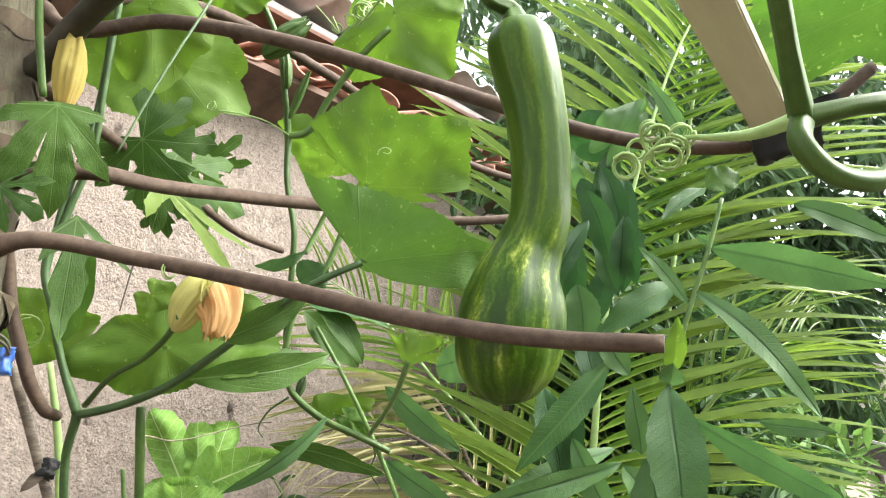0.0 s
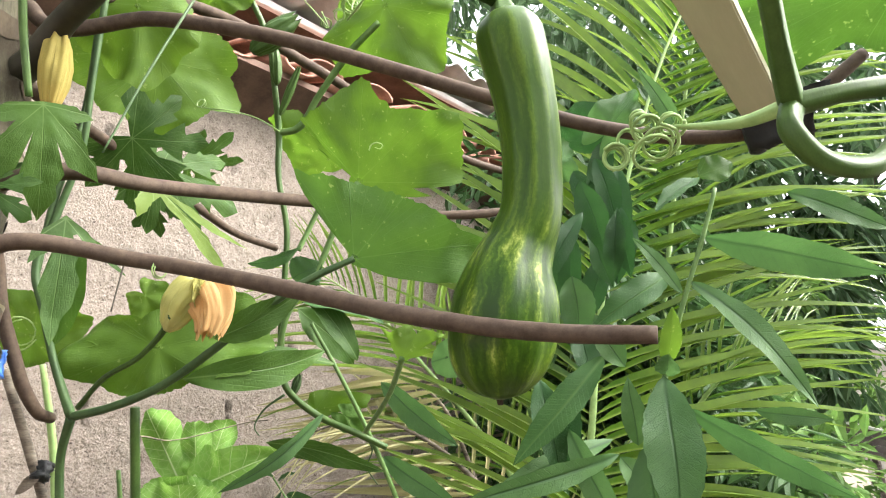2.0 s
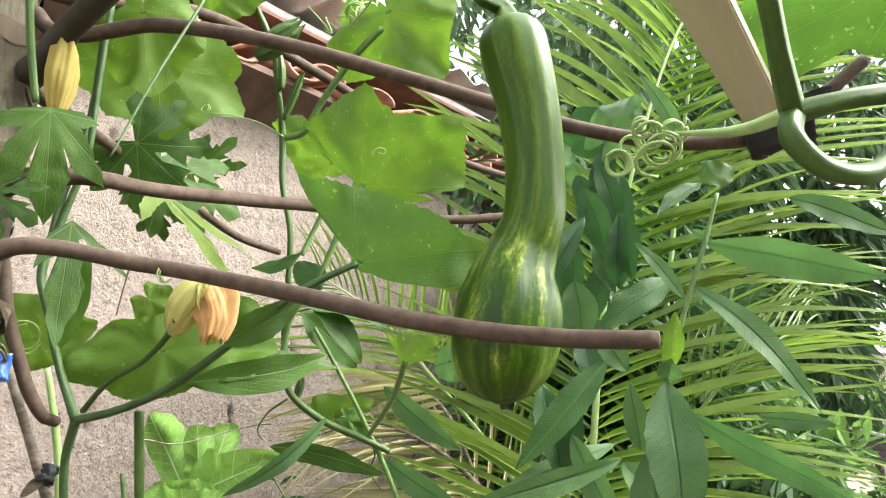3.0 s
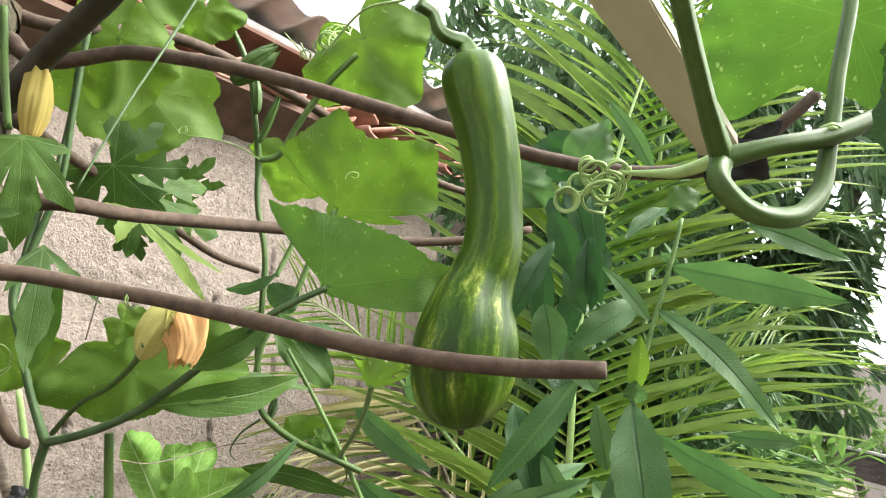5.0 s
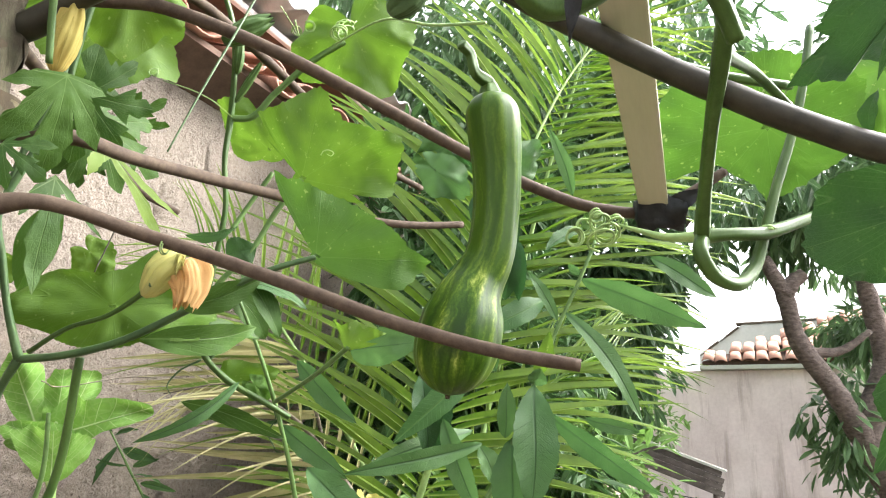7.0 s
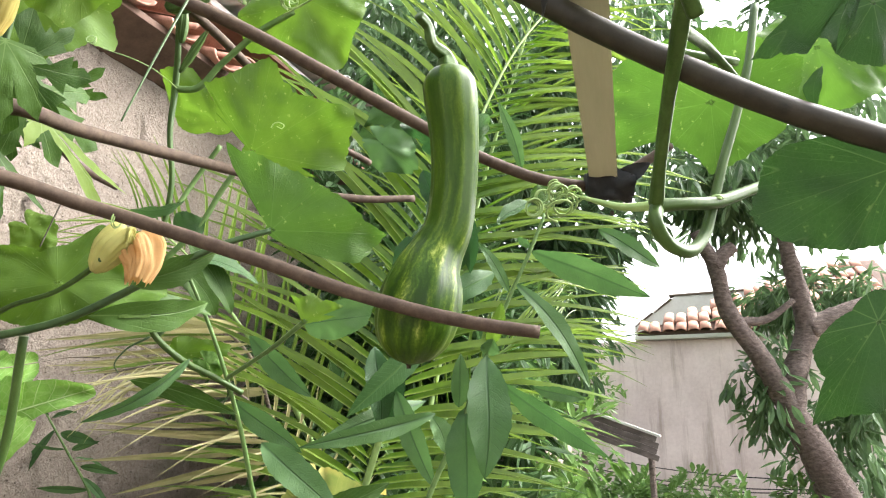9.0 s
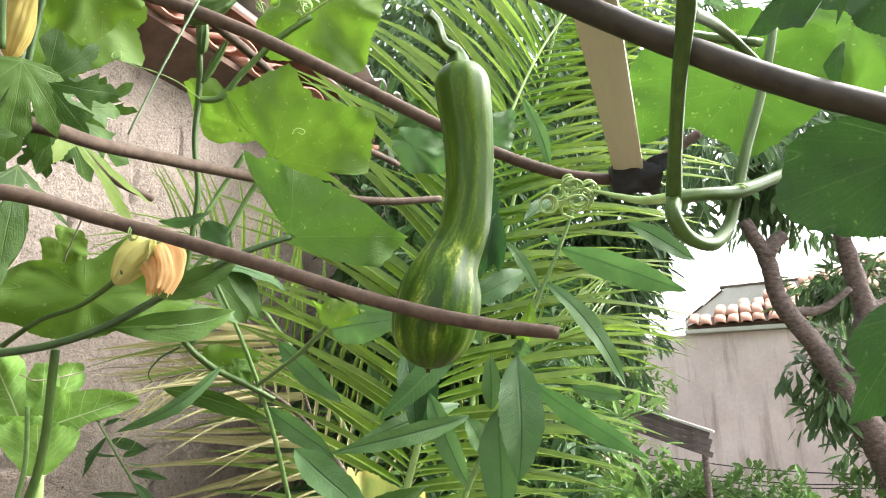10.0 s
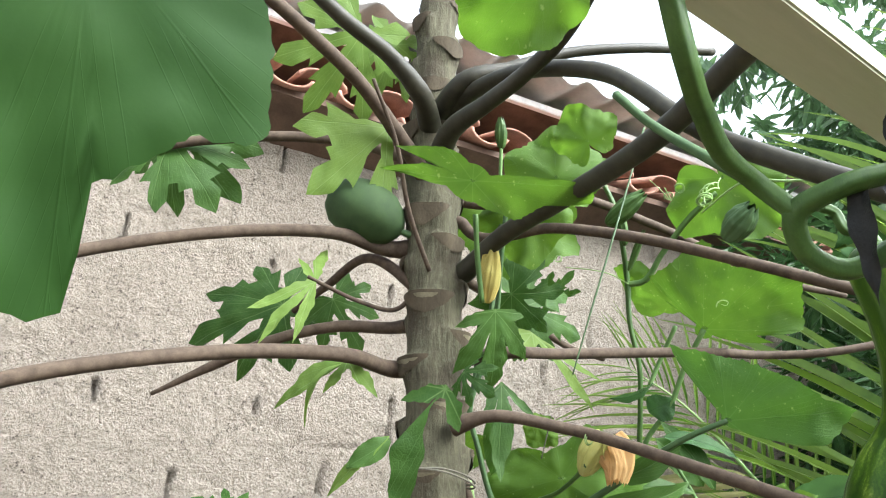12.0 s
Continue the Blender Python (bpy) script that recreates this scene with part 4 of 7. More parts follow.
papaya_leaf((-0.201, 0.903, 1.963), (-0.128, 0.847, 1.867), papaya, seed=6, wl=1.2, wr=1.1, twist=-20, label="large leaf under its stalk")
papaya_leaf((-0.187, 0.932, 2.012), (-0.105, 0.895, 1.879), papaya, seed=7, wl=1.0, wr=1.0, twist=15)
papaya_leaf((0.051, 0.790, 2.187), (-0.008, 0.850, 2.042), papaya, M_PAPY, seed=8, wl=0.9, wr=0.9)
papaya_leaf((0.136, 0.844, 2.235), (0.105, 0.857, 2.111), papaya, M_PAPY, seed=28, wl=0.9, wr=0.9)
lobed_leaf((0.004, 0.766, 1.733), (-0.085, 0.750, 1.683), [(139, 0.86, 0.1, -0.05), (98, 0.5, 0.13, 0), (0, 1.0, 0.09, 0), (-22, 1.15, 0.075, 0.03), (-42, 1.0, 0.08, 0)], M_PAPY, 9, (-0.2, -0.9, 0.35), cup=0.15, bay=0.12, label="young yellow-green leaf")
papaya_leaf((0.035, 1.044, 1.779), (-0.119, 1.097, 1.709), papaya, seed=10, wl=0.8, wr=0.8, twist=25, label="dark torn leaf in front of the wall")
papaya_leaf((0.105, 0.981, 1.784), (0.154, 0.957, 1.698), papaya, seed=11)
lobed_leaf((0.050, 0.740, 1.627), (-0.038, 0.760, 1.567), [(0, 1.0, 0.1, 0.06), (-24, 0.5, 0.14, 0), (-97, 0.58, 0.15, 0)], M_PAPY, 12, (-0.2, -0.9, 0.35), cup=0.2, bay=0.12, label="young yellow-green leaf")
lance_leaf((0.045, 0.742, 1.622), (-0.006, 0.752, 1.548), 0.012, papaya, M_PAPY, twist=60, fold=0.6, curl=0.2, bow=0.2, seed=73)
lobed_leaf((0.106, 0.575, 1.570), (0.074, 0.606, 1.405), [(60, 0.3, 0.17, 0), (0, 1.0, 0.105, 0.15), (-34, 0.29, 0.22, 0)], M_PAP, 14, (-0.39, -0.9, -0.2), cup=0.1, bay=0.07, label="leaf hanging in front of the trunk")
lance_leaf((0.059, 0.614, 1.519), (0.004, 0.649, 1.454), 0.018, papaya, M_PAPY, twist=40, bow=0.1, seed=71)
lance_leaf((0.060, 0.614, 1.516), (0.016, 0.627, 1.483), 0.026, papaya, M_PAP, twist=20, bow=0.08, seed=72)
papaya_leaf((0.408, 0.888, 1.821), (0.519, 0.896, 1.755), papaya, seed=17, lobes=7)
papaya_leaf((0.182, 0.666, 1.613), (0.199, 0.627, 1.585), papaya, seed=18, lobes=5)

lobed_leaf((0.262, 0.700, 1.612), (0.255, 0.690, 1.482), [(28, 0.45, 0.14, 0), (0, 1.0, 0.13, 0), (-50, 0.62, 0.07, 0)], M_PAP, 31, (-0.2, -0.97, 0.1), cup=0.1, bay=0.16, label="narrow leaf hanging behind the lowest stalk")


# the fruit on the trunk
fruit = thing("papaya_fruit", (0.08, 0.79, 1.86), "small unripe dark green papaya hanging at the trunk", "fruit")


def lathe(profile, m, material, parent, name, seg=40, ribs=0.0, nrib=5, label="", bend=None, seed=0, lump=0.02):
    verts, uvs, faces = [], [], []
    n = len(profile)
    for i, (r, z) in enumerate(profile):
        for k in range(seg):
            a = 2 * math.pi * k / seg
            rr = r * (1 + ribs * math.cos(nrib * a) + lump * noise.noise(Vector((math.cos(a) * 2 + seed, math.sin(a) * 2, z * 14))))
            q = Vector((math.cos(a) * rr, math.sin(a) * rr, z))
            if bend:
                q += bend(z)
            verts.append(m @ q)
            uvs.append((k / seg, i / (n - 1)))
    for i in range(n - 1):
        for k in range(seg):
            faces.append((i * seg + k, i * seg + (k + 1) % seg, (i + 1) * seg + (k + 1) % seg, (i + 1) * seg + k))
    faces += [tuple(range(seg))[::-1], tuple(range((n - 1) * seg, n * seg))]
    return settle(mesh_object(name, verts, faces, material, None, label, uvs), parent)


fm = Matrix.Translation((0.078, 0.79, 1.867)) @ Matrix.Rotation(radians(118), 4, "Y") @ Matrix.Rotation(radians(20), 4, "X")
lathe([(0.004, -0.062), (0.022, -0.056), (0.038, -0.04), (0.046, -0.015), (0.047, 0.01), (0.041, 0.035), (0.028, 0.053), (0.012, 0.063), (0.005, 0.066)], fm, M_PFRUIT, fruit, "skin", ribs=0.012, label="smooth dark green skin")
tube("fruit_stalk", [fm @ Vector((0, 0, -0.06)), (0.135, 0.765, 1.835), (0.16, 0.76, 1.83)], [0.006, 0.005, 0.007], M_VINED, fruit)

# the squash
squash = thing("striped_squash", (0.42, 0.28, 1.40), "long-necked green squash with pale stripes hanging from a vine", "squash")


def squash_body():
    axis = [(0.424, 0.262, 1.703), (0.427, 0.261, 1.678), (0.436, 0.2595, 1.626), (0.439, 0.262, 1.568), (0.438, 0.270, 1.524), (0.435, 0.278, 1.507), (0.430, 0.285, 1.489), (0.426, 0.290, 1.466), (0.4245, 0.297, 1.439), (0.4255, 0.302, 1.414), (0.428, 0.306, 1.393)]
    c = spline(axis, 7)
    n = len(c)
    rad = np.interp([q.z for q in c][::-1], [1.393, 1.3945, 1.398, 1.404, 1.414, 1.426, 1.439, 1.453, 1.466, 1.478, 1.489, 1.498, 1.507, 1.518, 1.532, 1.568, 1.626, 1.66, 1.678, 1.690, 1.698, 1.702, 1.703], [0.003, 0.010, 0.0185, 0.0265, 0.0345, 0.0395, 0.0412, 0.0410, 0.0392, 0.0358, 0.0322, 0.0292, 0.0270, 0.0252, 0.0241, 0.0236, 0.0252, 0.0277, 0.0283, 0.0262, 0.0195, 0.012, 0.006])[::-1]
    for _ in range(2):
        rad[3:-3] = (rad[2:-4] + 2 * rad[3:-3] + rad[4:-2]) / 4
    verts, uvs, faces = [], [], []
    seg = 80
    side = Vector((1, 0, 0))
    for i, q in enumerate(c):
        t = (c[min(i + 1, n - 1)] - c[max(i - 1, 0)]).normalized()
        side = (side - t * side.dot(t)).normalized()
        up = t.cross(side)
        for k in range(seg):
            a = 2 * math.pi * k / seg
            r = rad[i] * (1 + (0.012 + 0.016 * min(1, i / n)) * math.cos(10 * a) + 0.035 * noise.noise(Vector((math.cos(a) * 1.3, math.sin(a) * 1.3, i * 0.08))))
            verts.append(q + (side * math.cos(a) + up * math.sin(a)) * r)
            uvs.append((k / seg, i / (n - 1)))
    for i in range(n - 1):
        for k in range(seg):
            a, b = i * seg + k, i * seg + (k + 1) % seg
            faces.append((a, b, b + seg, a + seg))
    faces += [tuple(range(seg))[::-1], tuple(range((n - 1) * seg, n * seg))]
    settle(mesh_object("skin", verts, faces, M_SQUASH, None, "glossy green skin with pale stripes and flecks", uvs), squash)
    tube("fruit_stalk", [c[0] + Vector((0, 0, -0.004)), c[0] + Vector((-0.002, 0.002, 0.012)), (0.396, 0.269, 1.717), (0.391, 0.272, 1.734), (0.377, 0.276, 1.739)], [0.0125, 0.0075, 0.0055, 0.005, 0.0055], M_VINE, squash, "ribbed green stalk", sides=20, ribs=0.12)
    d = c[-1]
    tube("blossom_scar", [d + Vector((0, 0, 0.002)), d + Vector((0, 0, -0.004))], [0.003, 0.002], M_SCAR, squash)


squash_body()

# the squash vine with its leaves, flowers and tendrils
vine = thing("squash_vine", (0.33, 0.83, 0.0), "climbing squash vine with broad leaves, tendrils and yellow flowers", "vine")


def stem(points, radii, material=None, name="stem", label="", ribs=0.1):
    return tube(name, points, radii, material or M_VINE, vine, label, sides=15, steps=8, lumps=0.05, ribs=ribs)


# stems on the trunk's side
stem([(0.50, 1.02, 0.0), (0.43, 0.95, 0.6), (0.386, 0.867, 1.209), (0.340, 0.849, 1.327), (0.327, 0.829, 1.388), (0.32, 0.793, 1.427)], [0.0052, 0.0052, 0.0044, 0.0044, 0.0044, 0.0052], M_VINED)
stem([(0.32, 0.793, 1.427), (0.301, 0.801, 1.484), (0.286, 0.805, 1.542), (0.277, 0.812, 1.584), (0.288, 0.798, 1.651), (0.297, 0.769, 1.721), (0.294, 0.749, 1.801), (0.292, 0.731, 1.876), (0.291, 0.713, 1.947)], [0.0052, 0.0041, 0.0041, 0.0044, 0.0041, 0.0037, 0.0037, 0.0037, 0.0037], M_VINED)
stem([(0.32, 0.793, 1.427), (0.340, 0.755, 1.432), (0.366, 0.709, 1.446), (0.395, 0.641, 1.481), (0.419, 0.587, 1.516), (0.440, 0.541, 1.540), (0.468, 0.502, 1.558)], [0.0048, 0.0044, 0.0044, 0.0044, 0.0041, 0.0037, 0.0033], M_VINED, "petiole")
stem([(0.320, 0.777, 1.435), (0.322, 0.721, 1.460), (0.332, 0.671, 1.474), (0.337, 0.639, 1.492), (0.333, 0.613, 1.504)], [0.0030, 0.0026, 0.0026, 0.0030, 0.0037], M_VINE, "flower_stalk")
stem([(0.176, 0.627, 1.821), (0.189, 0.642, 1.760), (0.202, 0.652, 1.707)], [0.0036, 0.0036, 0.0033])
stem([(0.297, 0.751, 1.884), (0.301, 0.772, 1.806), (0.297, 0.779, 1.747), (0.286, 0.796, 1.681), (0.280, 0.817, 1.586)], [0.0037, 0.0037, 0.0041, 0.0041, 0.0037], M_VINED)
# slim stem in front of the wall
stem([(0.498, 0.747, 2.040), (0.528, 0.734, 1.960), (0.533, 0.728, 1.893), (0.554, 0.745, 1.824), (0.558, 0.751, 1.756), (0.573, 0.753, 1.683), (0.578, 0.765, 1.612), (0.584, 0.781, 1.535), (0.595, 0.785, 1.466), (0.619, 0.759, 1.430), (0.658, 0.712, 1.397), (0.687, 0.688, 1.377)], [0.0042, 0.0042, 0.004, 0.0048, 0.004, 0.004, 0.004, 0.0044, 0.0044, 0.0046, 0.0042, 0.004], M_VINE)
stem([(0.554, 0.745, 1.824), (0.567, 0.722, 1.825), (0.573, 0.680, 1.861), (0.580, 0.615, 1.909), (0.586, 0.564, 1.932)], [0.005, 0.005, 0.0045, 0.0045, 0.004], M_STEM, "petiole")
stem([(0.614, 0.703, 1.749), (0.606, 0.744, 1.688), (0.595, 0.756, 1.655)], [0.0035, 0.0035, 0.0035], M_STEM, "petiole")
stem([(0.612, 0.644, 1.729), (0.606, 0.682, 1.680), (0.593, 0.716, 1.612), (0.578, 0.758, 1.562), (0.580, 0.784, 1.503)], [0.004, 0.004, 0.004, 0.004, 0.004], M_STEM, "petiole")
# the overhead node
NODE = (0.357, 0.060, 1.508)
stem([NODE, (0.322, 0.053, 1.532), (0.28, 0.043, 1.563), (0.237, 0.031, 1.593), (0.19, 0.02, 1.63), (0.15, -0.02, 1.72)], [0.0062, 0.0048, 0.0048, 0.006, 0.005, 0.0045])
stem([NODE, (0.368, 0.041, 1.511), (0.395, 0.015, 1.517), (0.428, -0.016, 1.534), (0.469, -0.059, 1.558)], [0.0061, 0.0049, 0.0054, 0.0047, 0.0043])
stem([NODE, (0.346, 0.061, 1.492), (0.357, 0.054, 1.477), (0.378, 0.039, 1.473), (0.397, 0.026, 1.488), (0.407, 0.015, 1.521), (0.415, 0.003, 1.561), (0.424, -0.012, 1.605), (0.430, -0.027, 1.657), (0.443, -0.039, 1.719)], [0.0058, 0.0056, 0.0054, 0.0054, 0.005, 0.0044, 0.0040, 0.0038, 0.0036, 0.0036])
stem([(0.403, 0.018, 1.518), (0.406, 0.014, 1.518), (0.400, 0.010, 1.519), (0.391, 0.012, 1.519), (0.393, 0.017, 1.518), (0.406, 0.018, 1.516), (0.408, 0.012, 1.517), (0.400, 0.008, 1.519), (0.392, 0.011, 1.521), (0.392, 0.017, 1.521)], [0.0013, 0.0013], M_TEND, "tendril")
stem([NODE, (0.367, 0.084, 1.512), (0.381, 0.109, 1.524), (0.388, 0.129, 1.534)], [0.0043, 0.0032, 0.0022, 0.0011], M_TEND, "tendril")
# thick coil of the vine at the squash's stalk
stem([(0.046, -0.048, 1.664), (0.075, -0.019, 1.643), (0.100, 0.023, 1.619), (0.112, 0.054, 1.598), (0.121, 0.088, 1.575), (0.110, 0.110, 1.567), (0.090, 0.120, 1.579), (0.078, 0.113, 1.596), (0.085, 0.093, 1.604), (0.118, 0.066, 1.612), (0.149, 0.042, 1.609), (0.173, 0.030, 1.594), (0.193, 0.022, 1.575)], [0.0049, 0.0053, 0.0055, 0.0057, 0.0059, 0.0059, 0.0061, 0.0064, 0.0061, 0.0057, 0.0057, 0.0055, 0.0053])
stem([(0.078, 0.113, 1.596), (0.064, 0.125, 1.617), (0.037, 0.122, 1.624), (0.001, 0.105, 1.632), (-0.031, 0.085, 1.638), (-0.056, 0.070, 1.669)], [0.0057, 0.0057, 0.0059, 0.0059, 0.0057, 0.0057])
stem([(0.080, 0.118, 1.605), (0.081, 0.162, 1.651), (0.074, 0.210, 1.706), (0.071, 0.238, 1.746)], [0.0037, 0.0037, 0.0033, 0.0033], M_VINED)
stem([(0.237, 0.031, 1.593), (0.307, 0.010, 1.609), (0.352, -0.012, 1.599)], [0.0045, 0.0035, 0.003])
stem([(0.356, 0.107, 1.696), (0.395, 0.075, 1.682), (0.420, 0.043, 1.677), (0.468, -0.020, 1.676)], [0.0045, 0.0045, 0.0045, 0.004])

stem([(1.124, 0.523, 1.807), (1.030, 0.461, 1.847), (0.980, 0.438, 1.853)], [0.003, 0.003, 0.003], M_STEM, "petiole")
squash_leaf((0.980, 0.438, 1.853), (0.977, 0.383, 1.894), vine, M_LAN, wl=0.7, wr=0.7, seed=51, back=0.6, label="pale upturned leaf")
squash_leaf((1.014, 0.467, 1.883), (0.991, 0.558, 1.910), vine, M_LAND, wl=0.5, wr=0.5, seed=52)
squash_leaf((1.188, 0.703, 1.969), (1.207, 0.628, 1.906), vine, M_LAN, wl=0.6, wr=0.6, seed=53)
squash_leaf((1.294, 0.704, 2.083), (1.247, 0.775, 2.015), vine, M_LAN, wl=0.6, wr=0.6, seed=54)
tube("leaf_miner_trail", [(0.581, 0.589, 1.747), (0.581, 0.585, 1.753), (0.586, 0.579, 1.756), (0.591, 0.574, 1.752), (0.590, 0.577, 1.748), (0.585, 0.582, 1.750)], [0.0009, 0.0009, 0.0008, 0.0008, 0.0007, 0.0006], M_TEND, vine, sides=5, steps=5)

# broad leaves
squash_leaf((0.612, 0.644, 1.729), (0.638, 0.537, 1.797), vine, seed=21, cup=0.04, wave=0.1, normal=(-0.74, -0.57, -0.35), corners=[(-99, 0.10), (-99, 0.66), (-94, 0.37), (-91, 0.91), (-77, 0.87), (-65, 0.92), (-46, 1.08), (-41, 1.05), (-33, 0.89), (-18, 0.85), (-2, 1.03), (8, 1.24), (15, 1.26), (24, 1.14), (45, 1.08), (51, 0.51), (53, 0.84), (65, 0.41), (78, 0.12)], label="broad light green leaf with a leaf-miner trail")
squash_leaf((0.633, 0.729, 1.799), (0.611, 0.786, 1.796), vine, seed=22, cup=0.05, wave=0.1, normal=(-0.70, -0.60, -0.38), corners=[(-136, 0.41), (-45, 0.32), (-24, 0.67), (-2, 1.00), (23, 1.22), (47, 1.88), (59, 1.69), (70, 1.48), (84, 0.56), (143, 0.51)])
squash_leaf((0.468, 0.502, 1.558), (0.548, 0.387, 1.561), vine, M_SQ2, seed=23, cup=0.06, wave=0.16, normal=(-0.79, -0.56, -0.25), corners=[(-180, 0.05), (-127, 0.05), (-123, 0.55), (-119, 0.81), (-113, 0.72), (-85, 0.55), (-47, 0.56), (-24, 0.68), (-7, 0.82), (0, 1.0), (7, 0.92), (19, 0.8), (24, 0.6), (45, 0.12), (90, 0.05)], label="broad leaf with paler spots beside the squash")
squash_leaf((0.478, 0.971, 2.018), (0.486, 0.994, 1.887), vine, seed=24, cup=0.12, wave=0.15, corners=[(-158, 0.61), (-120, 0.85), (-98, 0.97), (-88, 0.86), (-71, 1.09), (-64, 1.09), (-51, 0.86), (-29, 0.87), (-8, 0.92), (0, 1.00), (23, 0.80), (39, 0.91), (59, 0.84), (75, 1.04), (104, 1.15), (134, 0.61)])
squash_leaf((0.587, 0.552, 1.954), (0.620, 0.525, 1.863), vine, wl=1.05, wr=1.15, seed=25, cup=0.15)
squash_leaf((0.460, 0.745, 2.037), (0.474, 0.749, 1.994), vine, wl=1.3, wr=1.3, seed=26)
squash_leaf((0.379, 0.726, 1.495), (0.425, 0.663, 1.444), vine, M_SQ, seed=27, cup=0.15, wave=0.25, corners=[(-173, 0.76), (-156, 0.45), (-118, 0.51), (-98, 0.91), (-73, 0.99), (-62, 1.19), (-36, 1.23), (-13, 1.10), (1, 0.77), (1, 1.01), (16, 0.55), (49, 0.53), (91, 0.64), (121, 0.82), (134, 1.15), (150, 1.24), (171, 1.12)], label="drooping leaf behind the wilted flower")
lance_leaf((0.382, 0.678, 1.453), (0.558, 0.659, 1.494), 0.042, vine, M_PAP, twist=25, bow=0.1, seed=61, tooth=0.0, label="dark folded leaf tip")
lance_leaf((0.386, 0.624, 1.487), (0.447, 0.561, 1.530), 0.034, vine, M_PAP, twist=15, bow=0.06, seed=62, tooth=0.02)
lance_leaf((0.287, 0.722, 1.594), (0.287, 0.770, 1.498), 0.042, vine, M_SQ2, twist=10, bow=0.06, seed=63, tooth=0.0, label="long leaf hanging from the stalk")
lance_leaf((0.576, 0.733, 1.566), (0.683, 0.746, 1.497), 0.05, vine, M_PAP, twist=-20, bow=0.1, seed=64)
squash_leaf((0.406, 0.818, 1.577), (0.428, 0.803, 1.552), vine, seed=65, wl=0.9, wr=0.9)
squash_leaf((0.330, 0.959, 1.543), (0.356, 0.896, 1.571), vine, seed=28, cup=0.1, corners=[(-148, 1.06), (-100, 1.28), (-73, 0.82), (-31, 0.71), (14, 1.01), (32, 0.85), (66, 0.57), (122, 0.53), (178, 0.76)])
squash_leaf((0.491, 0.463, 1.452), (0.490, 0.451, 1.480), vine, seed=29, cup=0.1, wave=0.2, corners=[(-76, 0.28), (-55, 0.58), (-52, 1.18), (-39, 0.86), (-4, 1.05), (19, 0.83), (25, 1.07), (50, 1.49), (54, 0.63), (64, 1.13), (85, 0.27), (169, 0.10)], label="small low leaf")
stem([(0.491, 0.463, 1.452), (0.569, 0.563, 1.428), (0.645, 0.684, 1.398)], [0.003, 0.003, 0.003], M_STEM, "petiole")
squash_leaf((0.630, 0.766, 1.434), (0.674, 0.709, 1.442), vine, seed=66, cup=0.1, corners=[(-103, 0.33), (-27, 0.54), (-5, 1.05), (8, 0.96), (16, 0.43), (149, 0.11)])
squash_leaf((0.651, 0.730, 1.423), (0.671, 0.715, 1.404), vine, M_SQ2, seed=67, wl=0.7, wr=0.7)
squash_leaf((0.632, 0.527, 1.470), (0.636, 0.458, 1.476), vine, M_LAN, seed=31, cup=0.1, wave=0.2, corners=[(-178, 0.33), (-123, 0.27), (-61, 0.35), (-30, 0.77), (-9, 1.09), (10, 0.99), (30, 0.65), (79, 0.36), (143, 0.34)], label="mottled pale leaf")
squash_leaf((0.619, -0.000, 1.704), (0.681, -0.002, 1.638), vine, M_SQ2, seed=32, normal=(-0.92, 0.03, -0.40), cup=0.06, wave=0.12, corners=[(-147, 0.94), (-107, 1.15), (-70, 1.02), (-39, 0.94), (-8, 0.99), (5, 1.01), (16, 0.78), (56, 0.75), (67, 1.32), (73, 1.65), (76, 1.66), (101, 1.45), (125, 1.24), (164, 0.99)], label="large translucent leaf overhead")
squash_leaf((0.779, -0.148, 1.832), (0.778, -0.098, 1.760), vine, M_SQ2, seed=33, cup=0.1, corners=[(-151, 1.19), (-105, 1.25), (-68, 1.13), (-41, 1.03), (0, 1.00), (18, 1.20), (37, 1.33), (59, 1.17), (91, 0.81), (149, 0.77)])
squash_leaf((0.332, -0.101, 1.511), (0.345, -0.010, 1.489), vine, M_SQD, seed=34, cup=0.1, wave=0.2, corners=[(-85, 0.21), (-64, 0.56), (-31, 0.77), (-15, 0.91), (-9, 0.97), (2, 1.02), (14, 0.90), (26, 0.88), (37, 0.74), (55, 0.44), (75, 0.22)], label="leaf close by, seen from its shaded underside")
squash_leaf((0.351, -0.081, 1.407), (0.360, -0.033, 1.337), vine, M_SQD, seed=35, cup=0.1, wave=0.2, corners=[(-123, 0.44), (-74, 0.53), (-26, 0.73), (-9, 0.82), (0, 1.00), (10, 0.62), (31, 0.55), (47, 0.39), (84, 0.20), (147, 0.26)], label="shaded veined leaf close by")
lance_leaf((0.287, -0.057, 1.575), (0.292, -0.050, 1.547), 0.013, vine, M_SQD, twist=35, shape=1.3, bow=0.15, seed=36, tooth=0.0, label="small shaded folded leaf")
squash_leaf((0.118, -0.001, 1.645), (0.143, 0.020, 1.611), vine, wl=1.0, wr=1.1, seed=37, cup=0.1)
squash_leaf((0.288, 0.591, 1.890), (0.283, 0.587, 1.979), vine, wl=0.9, wr=1.0, seed=38)
squash_leaf((0.325, 0.714, 1.906), (0.343, 0.734, 1.820), vine, wl=0.9, wr=1.0, seed=39)
squash_leaf((0.129, 0.556, 1.828), (0.227, 0.446, 1.796), vine, seed=40, cup=0.05, wave=0.12, normal=(-0.40, -0.76, -0.51), corners=[(-178, 0.62), (-176, 0.91), (-165, 0.46), (-165, 0.59), (-161, 0.26), (-160, 0.76), (-106, 0.15), (-17, 0.16), (-7, 0.47), (-3, 0.81), (0, 1.00), (8, 0.97), (16, 0.61), (40, 0.47), (48, 0.33), (80, 0.18), (168, 0.24)], label="ragged leaf across the trunk")
